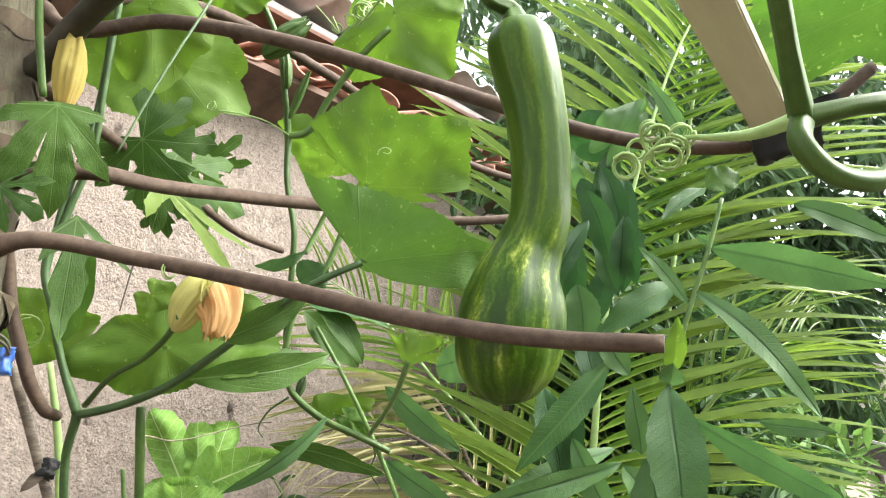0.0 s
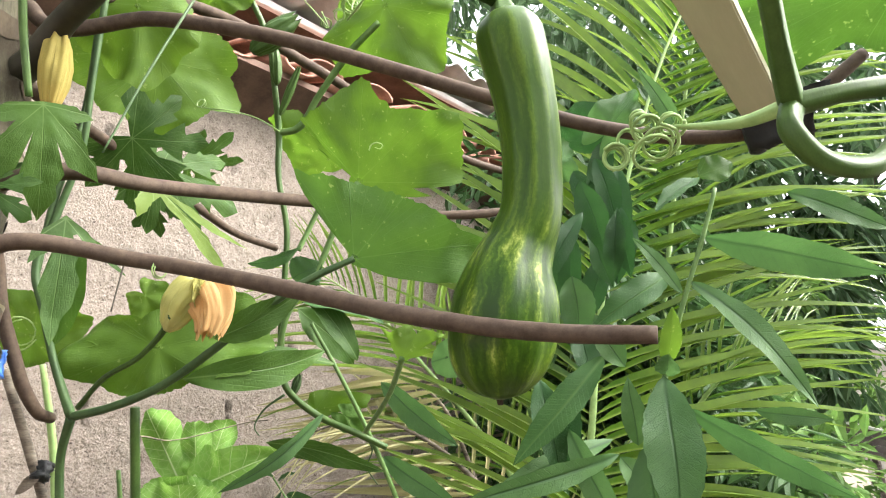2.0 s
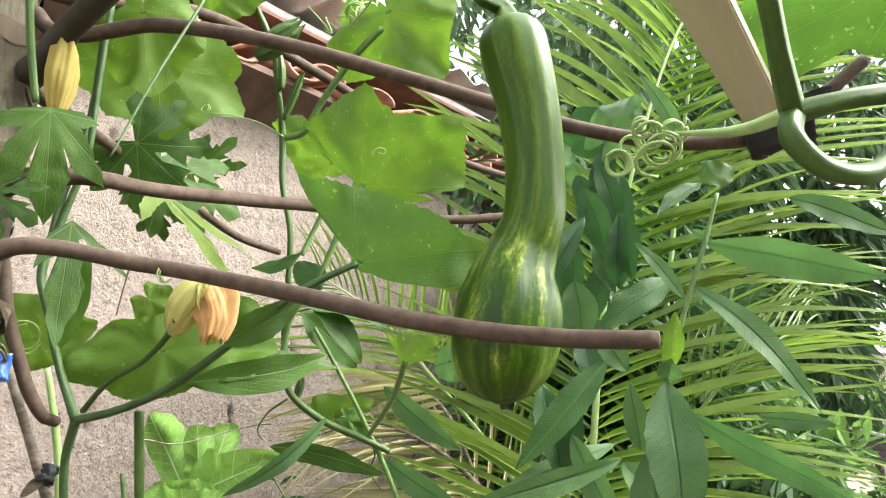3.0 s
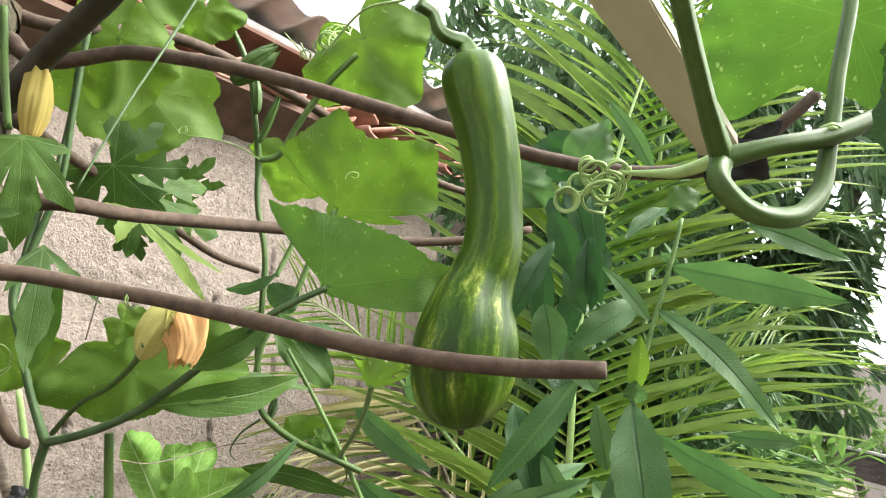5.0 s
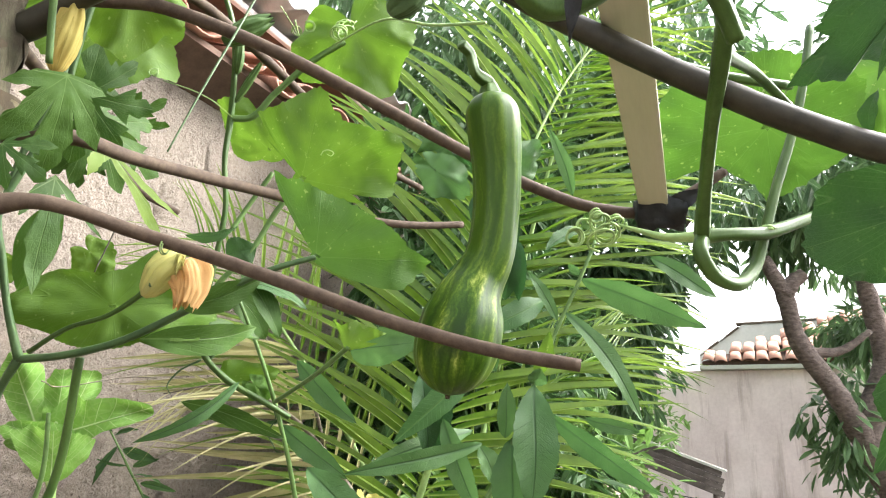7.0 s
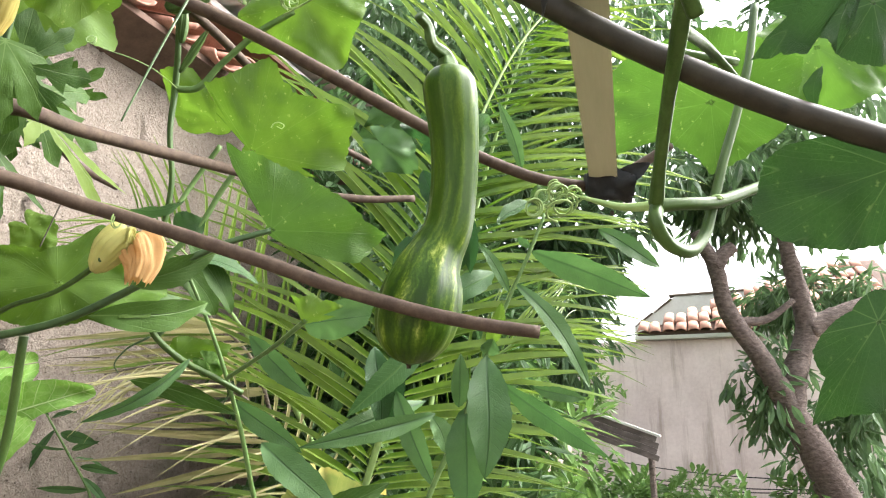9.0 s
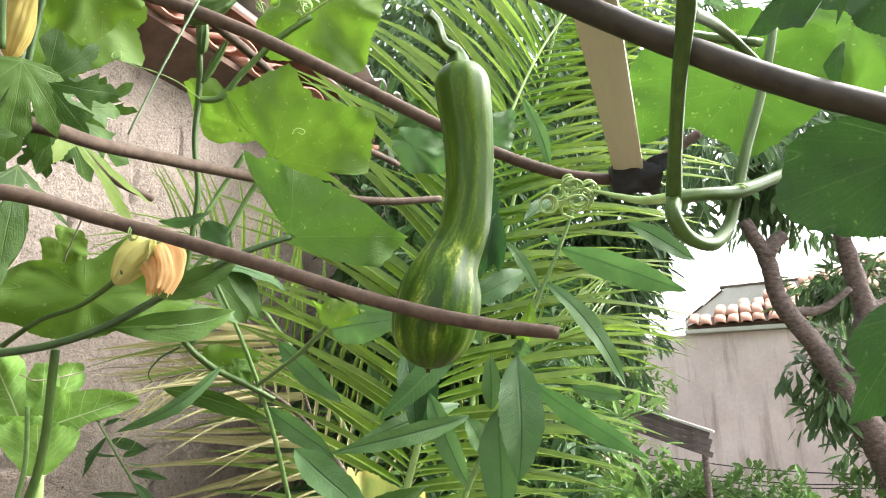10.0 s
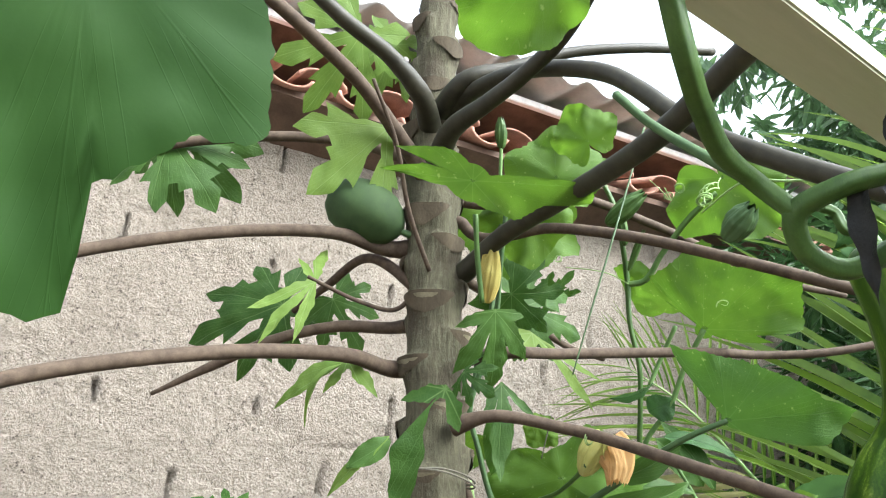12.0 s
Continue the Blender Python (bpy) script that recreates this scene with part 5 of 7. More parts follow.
papaya_leaf((0.085, 0.735, 1.985), (-0.012, 0.735, 1.858), papaya, M_PAPY, seed=41, cup=0.2, wave=0.2, normal=(-0.23, -0.83, -0.51), lobes=3, narrow=0.95, label="young leaf over the fruit")
squash_leaf((-0.020, 0.207, 1.807), (-0.035, 0.260, 1.762), vine, wl=0.9, wr=1.2, seed=42)
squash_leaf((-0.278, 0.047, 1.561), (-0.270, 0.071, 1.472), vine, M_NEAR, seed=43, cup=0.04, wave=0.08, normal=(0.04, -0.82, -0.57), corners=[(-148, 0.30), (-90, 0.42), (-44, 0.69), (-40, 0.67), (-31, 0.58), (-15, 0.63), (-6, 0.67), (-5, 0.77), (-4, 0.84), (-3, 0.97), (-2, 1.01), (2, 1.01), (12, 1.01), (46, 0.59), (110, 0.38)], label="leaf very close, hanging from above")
squash_leaf((0.259, -0.085, 1.599), (0.245, -0.039, 1.583), vine, M_SQD, seed=47, cup=0.1, wave=0.2, corners=[(-134, 0.75), (-85, 0.80), (-51, 0.71), (-17, 0.75), (-4, 1.00), (8, 0.98), (20, 1.18), (48, 0.84), (122, 0.62)], label="shaded leaf overhead")
squash_leaf((0.094, -0.046, 1.536), (0.088, -0.019, 1.484), vine, M_SQD, seed=46, cup=0.2, wave=0.4, corners=[(-173, 0.33), (-128, 0.30), (-78, 0.19), (-12, 0.13), (-5, 0.98), (1, 0.63), (3, 0.39), (6, 0.99), (16, 0.94), (25, 1.05), (32, 0.37), (37, 0.68), (117, 0.20)], label="shaded folded leaf close by")
squash_leaf((0.299, 0.533, 1.924), (0.269, 0.529, 1.967), vine, wl=1, wr=1, seed=44)


def curl(start, axis, r, turns, rise, parent, thick=0.0012, seed=0):
    a0 = Vector(axis).normalized()
    u = a0.orthogonal().normalized()
    w = a0.cross(u)
    pts = []
    n = int(turns * 8)
    for i in range(n + 1):
        t = i / n
        a = turns * 2 * math.pi * t + seed
        pts.append(Vector(start) + a0 * rise * t + (u * math.cos(a) + w * math.sin(a)) * r * (1 - 0.35 * t))
    return tube("tendril", pts, [thick, thick * 0.8], M_TEND, parent, sides=6, steps=2, lumps=0)


for k, (px, rr, tn, rs) in enumerate((((0.377, 0.164, 1.523), 0.0085, 2.5, 0.006), ((0.381, 0.155, 1.532), 0.008, 2.2, 0.012), ((0.378, 0.142, 1.533), 0.0095, 2.6, 0.01), ((0.384, 0.138, 1.525), 0.012, 1.6, 0.004), ((0.383, 0.129, 1.531), 0.008, 2.4, 0.012), ((0.374, 0.144, 1.537), 0.006, 2.0, 0.01), ((0.383, 0.142, 1.520), 0.014, 1.1, 0.003))):
    curl(px, (0.7, 0.5, 0.3 + 0.2 * k), rr, tn, rs, vine, seed=k)
curl((0.492, 0.857, 1.898), (1, 0.5, 0), 0.008, 1.5, 0.01, vine, 0.0009, 2)
curl((0.269, 0.822, 1.518), (0.5, 0.6, 0.3), 0.02, 1.7, 0.01, vine, 0.001, 1)
tube("tendril", [(0.552, 0.740, 1.823), (0.526, 0.761, 1.844), (0.503, 0.770, 1.848), (0.470, 0.805, 1.858)], [0.0012, 0.001, 0.0009, 0.0008], M_TEND, vine, sides=6)
tube("tendril", [(0.532, 0.619, 1.951), (0.542, 0.618, 1.929), (0.531, 0.623, 1.944), (0.514, 0.633, 1.967)], [0.0012, 0.001, 0.0009, 0.0008], M_TEND, vine, sides=6)
for k in range(5):
    curl((0.467, 0.491, 1.858), (0.3 + 0.2 * k, 0.2, 1), 0.012 - 0.0015 * k, 1.4, 0.02 * k, vine, 0.0011, k)
tube("tendril", [(0.468, 0.500, 1.843), (0.450, 0.413, 1.848), (0.436, 0.343, 1.814), (0.398, 0.258, 1.772)], [0.0015, 0.0015, 0.0018, 0.002], M_TEND, vine, sides=6)
stem([(0.330, 0.458, 1.915), (0.251, 0.455, 1.724), (0.219, 0.456, 1.646), (0.194, 0.460, 1.577)], [0.0012, 0.0012, 0.001, 0.0007], M_VINED, "tendril")


def flower(base, tip, r, material, seed, label):
    """A closed flower bud: five pleated petals twisted together, drawn in at the tip."""
    m, size = frame_of(base, tip)
    seg, rows = 64, 26
    verts, uvs, faces = [], [], []
    for i in range(rows):
        s = i / (rows - 1)
        for k in range(seg):
            a = 2 * math.pi * k / seg
            rr = r * np.interp(s, [0, 0.08, 0.3, 0.55, 0.8, 1.0], [0.25, 0.6, 0.9, 1.0, 0.8, 0.4])
            rr *= 1 + 0.09 * math.cos(5 * a + 2.5 * s) + 0.035 * math.cos(15 * a + 4 * s) + 0.14 * s * noise.noise(Vector((math.cos(a) * 2.2, math.sin(a) * 2.2 + s * 3, seed)))
            y = size * (s + 0.06 * s * s * math.cos(5 * a + 1 + seed) + 0.04 * s ** 4 * noise.noise(Vector((math.cos(a) * 5, math.sin(a) * 5, seed))))
            verts.append(m @ Vector((math.cos(a) * rr, y, math.sin(a) * rr)))
            uvs.append((0.07 * math.cos(5 * a), s))
    cut = int(rows * 0.72)
    for i in range(rows - 1):
        for k in range(seg):
            faces.append((i * seg + k, i * seg + (k + 1) % seg, (i + 1) * seg + (k + 1) % seg, (i + 1) * seg + k))
    low = settle(mesh_object("flower_bud", verts, faces[: cut * seg] + [tuple(range(seg))[::-1]], material, None, label, uvs), vine)
    high = mesh_object("corolla", verts, faces[cut * seg:], material, None, "", uvs)
    high.parent = low


def wilted_flower():
    """A spent flower: a ribbed cream tube on its stalk, the shrivelled orange petals hanging over its mouth like a crumpled cloth."""
    def sack(points, wide, deep, folds, ragged, seed):
        c = spline(points, 8)
        n, seg = len(c), 96
        verts, uvs, faces = [], [], []
        side = Vector((0.64, -0.77, 0.0))
        for i, q in enumerate(c):
            s = i / (n - 1)
            t = (c[min(i + 1, n - 1)] - c[max(i - 1, 0)]).normalized()
            side = (Vector((0.64, -0.77, 0.0)) - t * t.dot(Vector((0.64, -0.77, 0.0)))).normalized()
            up = t.cross(side)
            w, d = np.interp(s, *wide), np.interp(s, *deep)
            for k in range(seg):
                a = 2 * math.pi * k / seg
                f = 1 + folds * (0.5 * math.cos(5 * a + seed) + 0.9 * noise.noise(Vector((math.cos(a) * 2.3 + seed, math.sin(a) * 2.3, s * 1.2))) + 0.8 * noise.noise(Vector((math.cos(a) * 6, math.sin(a) * 6 + seed, s * 2.5))))
                hem = ragged * s ** 3 * (noise.noise(Vector((math.cos(a) * 2.5, math.sin(a) * 2.5, seed))) + 0.5 * noise.noise(Vector((math.cos(a) * 7, math.sin(a) * 7, seed))))
                verts.append(q + side * math.cos(a) * w * f + up * math.sin(a) * d * f + t * hem)
                uvs.append((0.05 * math.cos(9 * a), s))
        for i in range(n - 1):
            for k in range(seg):
                faces.append((i * seg + k, i * seg + (k + 1) % seg, (i + 1) * seg + (k + 1) % seg, (i + 1) * seg + k))
        return verts, faces + [tuple(range(seg))[::-1]], uvs
    v, f, u = sack([(0.336, 0.628, 1.492), (0.339, 0.621, 1.504), (0.343, 0.612, 1.518), (0.350, 0.603, 1.527), (0.357, 0.596, 1.527)], ([0, 0.12, 0.45, 0.8, 1], [0.003, 0.0095, 0.0175, 0.020, 0.018]), ([0, 0.12, 0.45, 0.8, 1], [0.003, 0.0085, 0.0145, 0.0145, 0.010]), 0.13, 0.0, 1.0)
    low = settle(mesh_object("wilted_flower", v, f, M_FLOWG, None, "wilted cream and orange squash flower", u), vine)
    v, f, u = sack([(0.355, 0.594, 1.533), (0.358, 0.591, 1.528), (0.361, 0.588, 1.515), (0.361, 0.586, 1.500), (0.357, 0.586, 1.485)], ([0, 0.1, 0.4, 0.75, 1], [0.012, 0.0175, 0.0205, 0.0175, 0.012]), ([0, 0.1, 0.4, 0.75, 1], [0.006, 0.011, 0.0135, 0.0115, 0.007]), 0.27, 0.014, 4.0)
    high = mesh_object("corolla", v, f, M_FLOW, None, "shrivelled orange petals", u)
    high.parent = low


wilted_flower()
flower((0.233, 0.691, 1.722), (0.226, 0.663, 1.795), 0.0155, M_BUD, 2, "closed yellow squash flower")
flower((0.479, 0.705, 1.905), (0.511, 0.647, 1.946), 0.017, M_VINE, 3, "green flower bud")
flower((0.293, 0.740, 2.013), (0.282, 0.724, 2.061), 0.010, M_VINE, 4, "small green flower bud")
flower((0.195, 0.253, 1.654), (0.192, 0.222, 1.672), 0.012, M_VINED, 5, "dark green flower bud")
stem([(0.305, 0.756, 1.882), (0.297, 0.750, 1.960), (0.292, 0.739, 2.015)], [0.003, 0.003, 0.003], M_STEM, "flower_stalk")

lance_leaf((0.095, 0.086, 1.606), (0.112, 0.098, 1.542), 0.014, slat, M_BLACK, name="tie_end", twist=20, bow=0.05, seed=8, shape=0.5, tooth=0.015, wavy=0.15)
lance_leaf((0.092, 0.065, 1.599), (0.098, 0.068, 1.579), 0.017, slat, M_BLACK, name="tie_end", twist=-20, bow=0.05, seed=9, shape=0.6, tooth=0.015, wavy=0.15)
lance_leaf((0.065, 0.050, 1.621), (0.089, 0.044, 1.589), 0.013, slat, M_BLACK, name="tie_end", twist=10, bow=0.05, seed=10, shape=0.6, tooth=0.015, wavy=0.15)

flower((0.535, 0.724, 1.885), (0.522, 0.713, 1.937), 0.0085, M_VINE, 6, "slim green flower bud")
flower((0.545, 0.731, 1.843), (0.548, 0.691, 1.902), 0.006, M_VINE, 7, "slim green flower bud")
flower((0.606, 0.785, 1.456), (0.607, 0.771, 1.482), 0.006, M_VINED, 8, "tiny green flower bud")
tube("tendril", [(0.592, 0.785, 1.456), (0.576, 0.814, 1.435), (0.574, 0.827, 1.414), (0.580, 0.825, 1.405)], [0.0018, 0.0014, 0.001, 0.0008], M_VINED, vine, sides=6)
curl((0.286, 0.551, 1.5275), (0.25, -0.93, -0.25), 0.0085, 2.2, 0.003, vine, 0.0008, 3)
tube("tendril", [(0.294, 0.631, 1.563), (0.294, 0.640, 1.545), (0.294, 0.647, 1.531), (0.294, 0.656, 1.512)], [0.0009, 0.0009, 0.0008, 0.0007], M_STRING, vine, sides=6)
tube("tendril", [(0.667, 0.708, 1.396), (0.677, 0.706, 1.376), (0.677, 0.717, 1.354), (0.690, 0.712, 1.330)], [0.0014, 0.0012, 0.001, 0.0008], M_VINED, vine, sides=6)
tube("tendril", [(0.504, 1.007, 1.420), (0.656, 1.149, 1.425), (0.775, 1.158, 1.450), (0.744, 1.035, 1.445)], [0.0012, 0.001, 0.001, 0.001], M_STICK, vine, sides=6)
for k, (px, rr) in enumerate((((0.551, 0.606, 1.948), 0.009), ((0.542, 0.622, 1.938), 0.008), ((0.670, 0.132, 1.734), 0.012), ((0.678, 0.129, 1.720), 0.010), ((0.514, -0.007, 1.693), 0.012))):
    curl(px, (0.6, 0.4, 0.5 + 0.2 * k), rr, 1.7, 0.008, vine, 0.001, k)


# sticks and ties
stick = thing("spotted_stick", (0.66, 1.2, 0.0), "brown spotted dry stick with black and blue plastic ties", "stick")
tube("rod", [(0.66, 1.2, 0.0), (0.380, 0.876, 1.201), (0.327, 0.870, 1.350), (0.272, 0.858, 1.484)], [0.007, 0.006, 0.0055, 0.005], M_STICK, stick, lumps=0.15)
crumpled_band("black_tie", (0.323, 0.862, 1.374), (0.4, 0.3, 1), 0.009, 0.02, M_BLACK, stick, 1)
lance_leaf((0.321, 0.856, 1.374), (0.303, 0.880, 1.352), 0.012, stick, M_STICK, name="tie_end")
crumpled_band("blue_tie", (0.243, 0.790, 1.478), (0.1, 0.1, 1), 0.008, 0.026, M_BLUE, stick, 2, "blue plastic tie")
for lift in (0.0, 0.005):
    tube("string", [(0.243, 0.790, 1.484), (0.221, 0.712, 1.474 + lift), (0.200, 0.668, 1.475 + lift), (0.171, 0.645, 1.481 + lift), (0.138, 0.640, 1.488 + lift * 0.6), (0.112, 0.652, 1.490), (0.100, 0.680, 1.490)], [0.0013] * 7, M_STRING, stick, "thin pale cord", sides=6)

cane = thing("green_cane", (0.36, 0.86, 0.0), "thin upright green cane behind the vine", "cane")
tube("rod", [(0.40, 0.87, 0.0), (0.404, 0.845, 1.217), (0.402, 0.810, 1.288), (0.375, 0.763, 1.434)], [0.006, 0.006, 0.0055, 0.005], M_VINE, cane)
tube("shoot", [(0.398, 0.851, 1.217), (0.397, 0.825, 1.303), (0.386, 0.817, 1.370)], [0.003, 0.003, 0.0025], M_STEM, cane)
tube("shoot", [(0.369, 0.915, 1.206), (0.337, 0.884, 1.415), (0.318, 0.880, 1.495)], [0.0045, 0.0045, 0.0035], M_TEND, cane)

# pale leafy plant at the foot of the wall
mustard = thing("mustard_plant", (0.86, 1.35, 0.0), "pale green leafy mustard plant in front of the wall", "plant")
tube("stem", [(0.86, 1.35, 0.0), (0.726, 1.234, 1.118), (0.702, 1.213, 1.269)], [0.012, 0.01, 0.008], M_TEND, mustard)
squash_leaf((0.787, 1.403, 1.356), (0.734, 1.446, 1.499), mustard, M_LET, seed=1, cup=0.2, wave=0.5, corners=[(-49, 0.20), (-23, 0.55), (-13, 0.84), (0, 1.01), (14, 0.93), (25, 0.75), (30, 0.45), (121, 0.11)])
squash_leaf((0.800, 1.362, 1.376), (0.781, 1.338, 1.471), mustard, M_LET, seed=2, cup=0.25, wave=0.55, corners=[(-48, 0.32), (-27, 0.66), (-10, 0.98), (7, 1.01), (25, 0.72), (50, 0.40), (148, 0.11)])
squash_leaf((0.842, 1.377, 1.376), (0.856, 1.343, 1.475), mustard, M_LET, seed=3, cup=0.25, wave=0.55, corners=[(-33, 0.44), (-28, 0.85), (-9, 0.96), (9, 0.97), (27, 0.70), (35, 0.33), (175, 0.09)])
squash_leaf((0.799, 1.347, 1.341), (0.848, 1.200, 1.387), mustard, M_LET, seed=4, cup=0.2, wave=0.5, corners=[(-66, 0.50), (-35, 0.54), (-19, 0.77), (-2, 1.05), (9, 0.88), (13, 0.53), (37, 0.29), (109, 0.19), (176, 0.14)])
squash_leaf((0.799, 1.324, 1.321), (0.722, 1.339, 1.347), mustard, M_LET, seed=5, cup=0.25, wave=0.55, corners=[(-151, 0.39), (-48, 0.65), (-23, 1.11), (-5, 1.26), (9, 1.06), (44, 0.55), (142, 0.37)])

squash_leaf((0.681, 1.190, 1.271), (0.653, 1.165, 1.351), mustard, M_LET, seed=7, cup=0.1, wave=0.2, corners=[(-175, 0.06), (-54, 0.60), (-39, 1.15), (-15, 1.03), (19, 0.91), (53, 0.97), (69, 0.65)])
for tip in ((0.787, 1.403, 1.356), (0.801, 1.363, 1.371), (0.843, 1.379, 1.370), (0.799, 1.347, 1.341)):
    tube("leaf_stalk", [(0.698, 1.209, 1.247), tip], [0.006, 0.004], M_TEND, mustard, sides=8)

# tall herb with long toothed leaves
herb = thing("willow_leaf_herb", (0.80, 0.38, 0.0), "tall herb with long narrow matt green leaves", "plant", "narrow-leaved herbs")
tube("stalk", [(0.80, 0.38, 0.0), (0.82, 0.37, 0.9), (0.814, 0.443, 1.203), (0.828, 0.388, 1.331), (0.836, 0.345, 1.443), (0.844, 0.312, 1.523), (0.854, 0.276, 1.603), (0.859, 0.253, 1.659)], [0.006, 0.005, 0.0042, 0.004, 0.0035, 0.003, 0.003, 0.0025], M_STEM, herb, steps=6)
lance_leaf((0.827, 0.343, 1.433), (0.783, 0.340, 1.255), 0.066, herb, twist=-5, bow=0.08, seed=1, shape=0.95, label="broad hanging leaf")
lance_leaf((0.848, 0.332, 1.394), (0.901, 0.177, 1.280), 0.040, herb, twist=35, bow=0.05, seed=2)
lance_leaf((0.964, 0.370, 1.591), (0.888, 0.463, 1.518), 0.046, herb, M_PAPD, twist=15, bow=0.08, seed=3, label="long dark leaf")
lance_leaf((0.924, 0.470, 1.483), (0.841, 0.592, 1.340), 0.046, herb, M_PAPD, twist=5, bow=0.06, seed=40)
lance_leaf((0.846, 0.302, 1.545), (0.906, 0.201, 1.380), 0.034, herb, twist=-30, bow=0.12, seed=4)
lance_leaf((0.835, 0.344, 1.447), (0.815, 0.316, 1.512), 0.026, herb, M_SQ, twist=10, seed=5)
lance_leaf((0.834, 0.349, 1.435), (0.817, 0.331, 1.457), 0.03, herb, twist=10, seed=6)
lance_leaf((0.819, 0.391, 1.355), (0.784, 0.373, 1.434), 0.03, herb, twist=10, seed=7)
lance_leaf((0.830, 0.379, 1.355), (0.799, 0.371, 1.196), 0.06, herb, twist=20, bow=0.06, seed=8)
lance_leaf((0.855, 0.277, 1.599), (0.965, 0.105, 1.532), 0.05, herb, M_LAN, twist=25, bow=0.03, seed=9, label="long bright leaf")
lance_leaf((0.815, 0.165, 1.613), (0.881, 0.081, 1.561), 0.03, herb, twist=-20, bow=0.03, seed=10)
lance_leaf((0.842, 0.311, 1.531), (0.810, 0.351, 1.609), 0.02, herb, twist=20, seed=11)
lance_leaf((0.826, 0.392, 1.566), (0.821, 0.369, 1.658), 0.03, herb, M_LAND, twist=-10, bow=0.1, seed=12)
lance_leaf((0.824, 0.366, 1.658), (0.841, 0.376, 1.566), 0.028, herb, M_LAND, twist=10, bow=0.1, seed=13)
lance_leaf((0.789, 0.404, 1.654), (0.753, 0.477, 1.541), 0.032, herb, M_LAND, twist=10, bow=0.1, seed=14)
lance_leaf((0.831, 0.455, 1.585), (0.847, 0.465, 1.497), 0.05, herb, twist=0, bow=0.05, seed=15)
lance_leaf((1.002, 0.517, 1.368), (0.85, 0.649, 1.30), 0.035, herb, twist=20, bow=0.05, seed=16)
lance_leaf((0.898, 0.458, 1.347), (0.715, 0.608, 1.297), 0.035, herb, twist=-25, bow=0.05, seed=17)
lance_leaf((0.892, 0.528, 1.384), (0.923, 0.470, 1.224), 0.04, herb, twist=10, bow=0.05, seed=18)

# leaves behind the squash, the shade there put into their dark colour
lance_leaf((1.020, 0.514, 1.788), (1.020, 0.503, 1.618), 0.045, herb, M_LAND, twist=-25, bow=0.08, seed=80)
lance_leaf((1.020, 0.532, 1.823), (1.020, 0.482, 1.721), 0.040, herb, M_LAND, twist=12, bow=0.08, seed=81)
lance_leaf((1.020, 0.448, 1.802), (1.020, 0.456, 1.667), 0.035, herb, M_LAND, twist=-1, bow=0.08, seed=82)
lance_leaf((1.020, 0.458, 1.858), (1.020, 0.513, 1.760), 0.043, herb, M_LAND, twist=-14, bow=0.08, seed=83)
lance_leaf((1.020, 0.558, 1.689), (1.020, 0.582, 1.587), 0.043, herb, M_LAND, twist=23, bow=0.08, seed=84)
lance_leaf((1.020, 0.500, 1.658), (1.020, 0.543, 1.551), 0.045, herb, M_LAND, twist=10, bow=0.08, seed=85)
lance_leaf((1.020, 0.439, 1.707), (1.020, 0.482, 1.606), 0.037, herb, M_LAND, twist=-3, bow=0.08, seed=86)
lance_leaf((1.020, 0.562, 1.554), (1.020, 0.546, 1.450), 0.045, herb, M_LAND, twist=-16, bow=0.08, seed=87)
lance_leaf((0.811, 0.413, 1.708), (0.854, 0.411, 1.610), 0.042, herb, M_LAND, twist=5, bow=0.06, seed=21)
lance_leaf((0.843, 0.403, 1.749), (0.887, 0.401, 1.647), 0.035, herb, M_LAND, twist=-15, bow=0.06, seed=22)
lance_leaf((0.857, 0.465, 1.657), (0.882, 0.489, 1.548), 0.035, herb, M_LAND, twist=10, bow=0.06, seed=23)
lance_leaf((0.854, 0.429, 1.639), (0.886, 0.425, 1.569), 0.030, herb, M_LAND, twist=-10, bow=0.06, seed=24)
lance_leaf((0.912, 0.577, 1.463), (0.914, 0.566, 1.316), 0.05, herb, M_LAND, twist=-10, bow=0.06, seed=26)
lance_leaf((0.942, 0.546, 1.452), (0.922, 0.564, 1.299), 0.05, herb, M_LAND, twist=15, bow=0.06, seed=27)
lance_leaf((0.946, 0.453, 1.466), (0.893, 0.477, 1.547), 0.04, herb, M_LAN, twist=15, bow=0.06, seed=28)
lance_leaf((0.917, 0.289, 1.702), (0.859, 0.334, 1.651), 0.03, herb, M_LAN, twist=40, bow=0.06, seed=29)
lance_leaf((0.917, 0.289, 1.702), (0.944, 0.249, 1.718), 0.045, herb, M_PAP, twist=-20, bow=0.06, seed=30)
lance_leaf((0.942, 0.308, 1.769), (0.878, 0.331, 1.878), 0.025, herb, M_LAN, twist=10, bow=0.1, seed=31)
lance_leaf((0.932, 0.317, 1.643), (0.943, 0.296, 1.624), 0.014, herb, M_LAN, twist=10, bow=0.1, seed=32)
lance_leaf((1.189, 0.358, 1.397), (1.275, 0.267, 1.373), 0.03, herb, M_LAN, twist=20, bow=0.06, seed=33)
lance_leaf((0.966, 0.490, 1.342), (1.006, 0.475, 1.277), 0.04, herb, M_LAN, twist=-20, bow=0.06, seed=34)

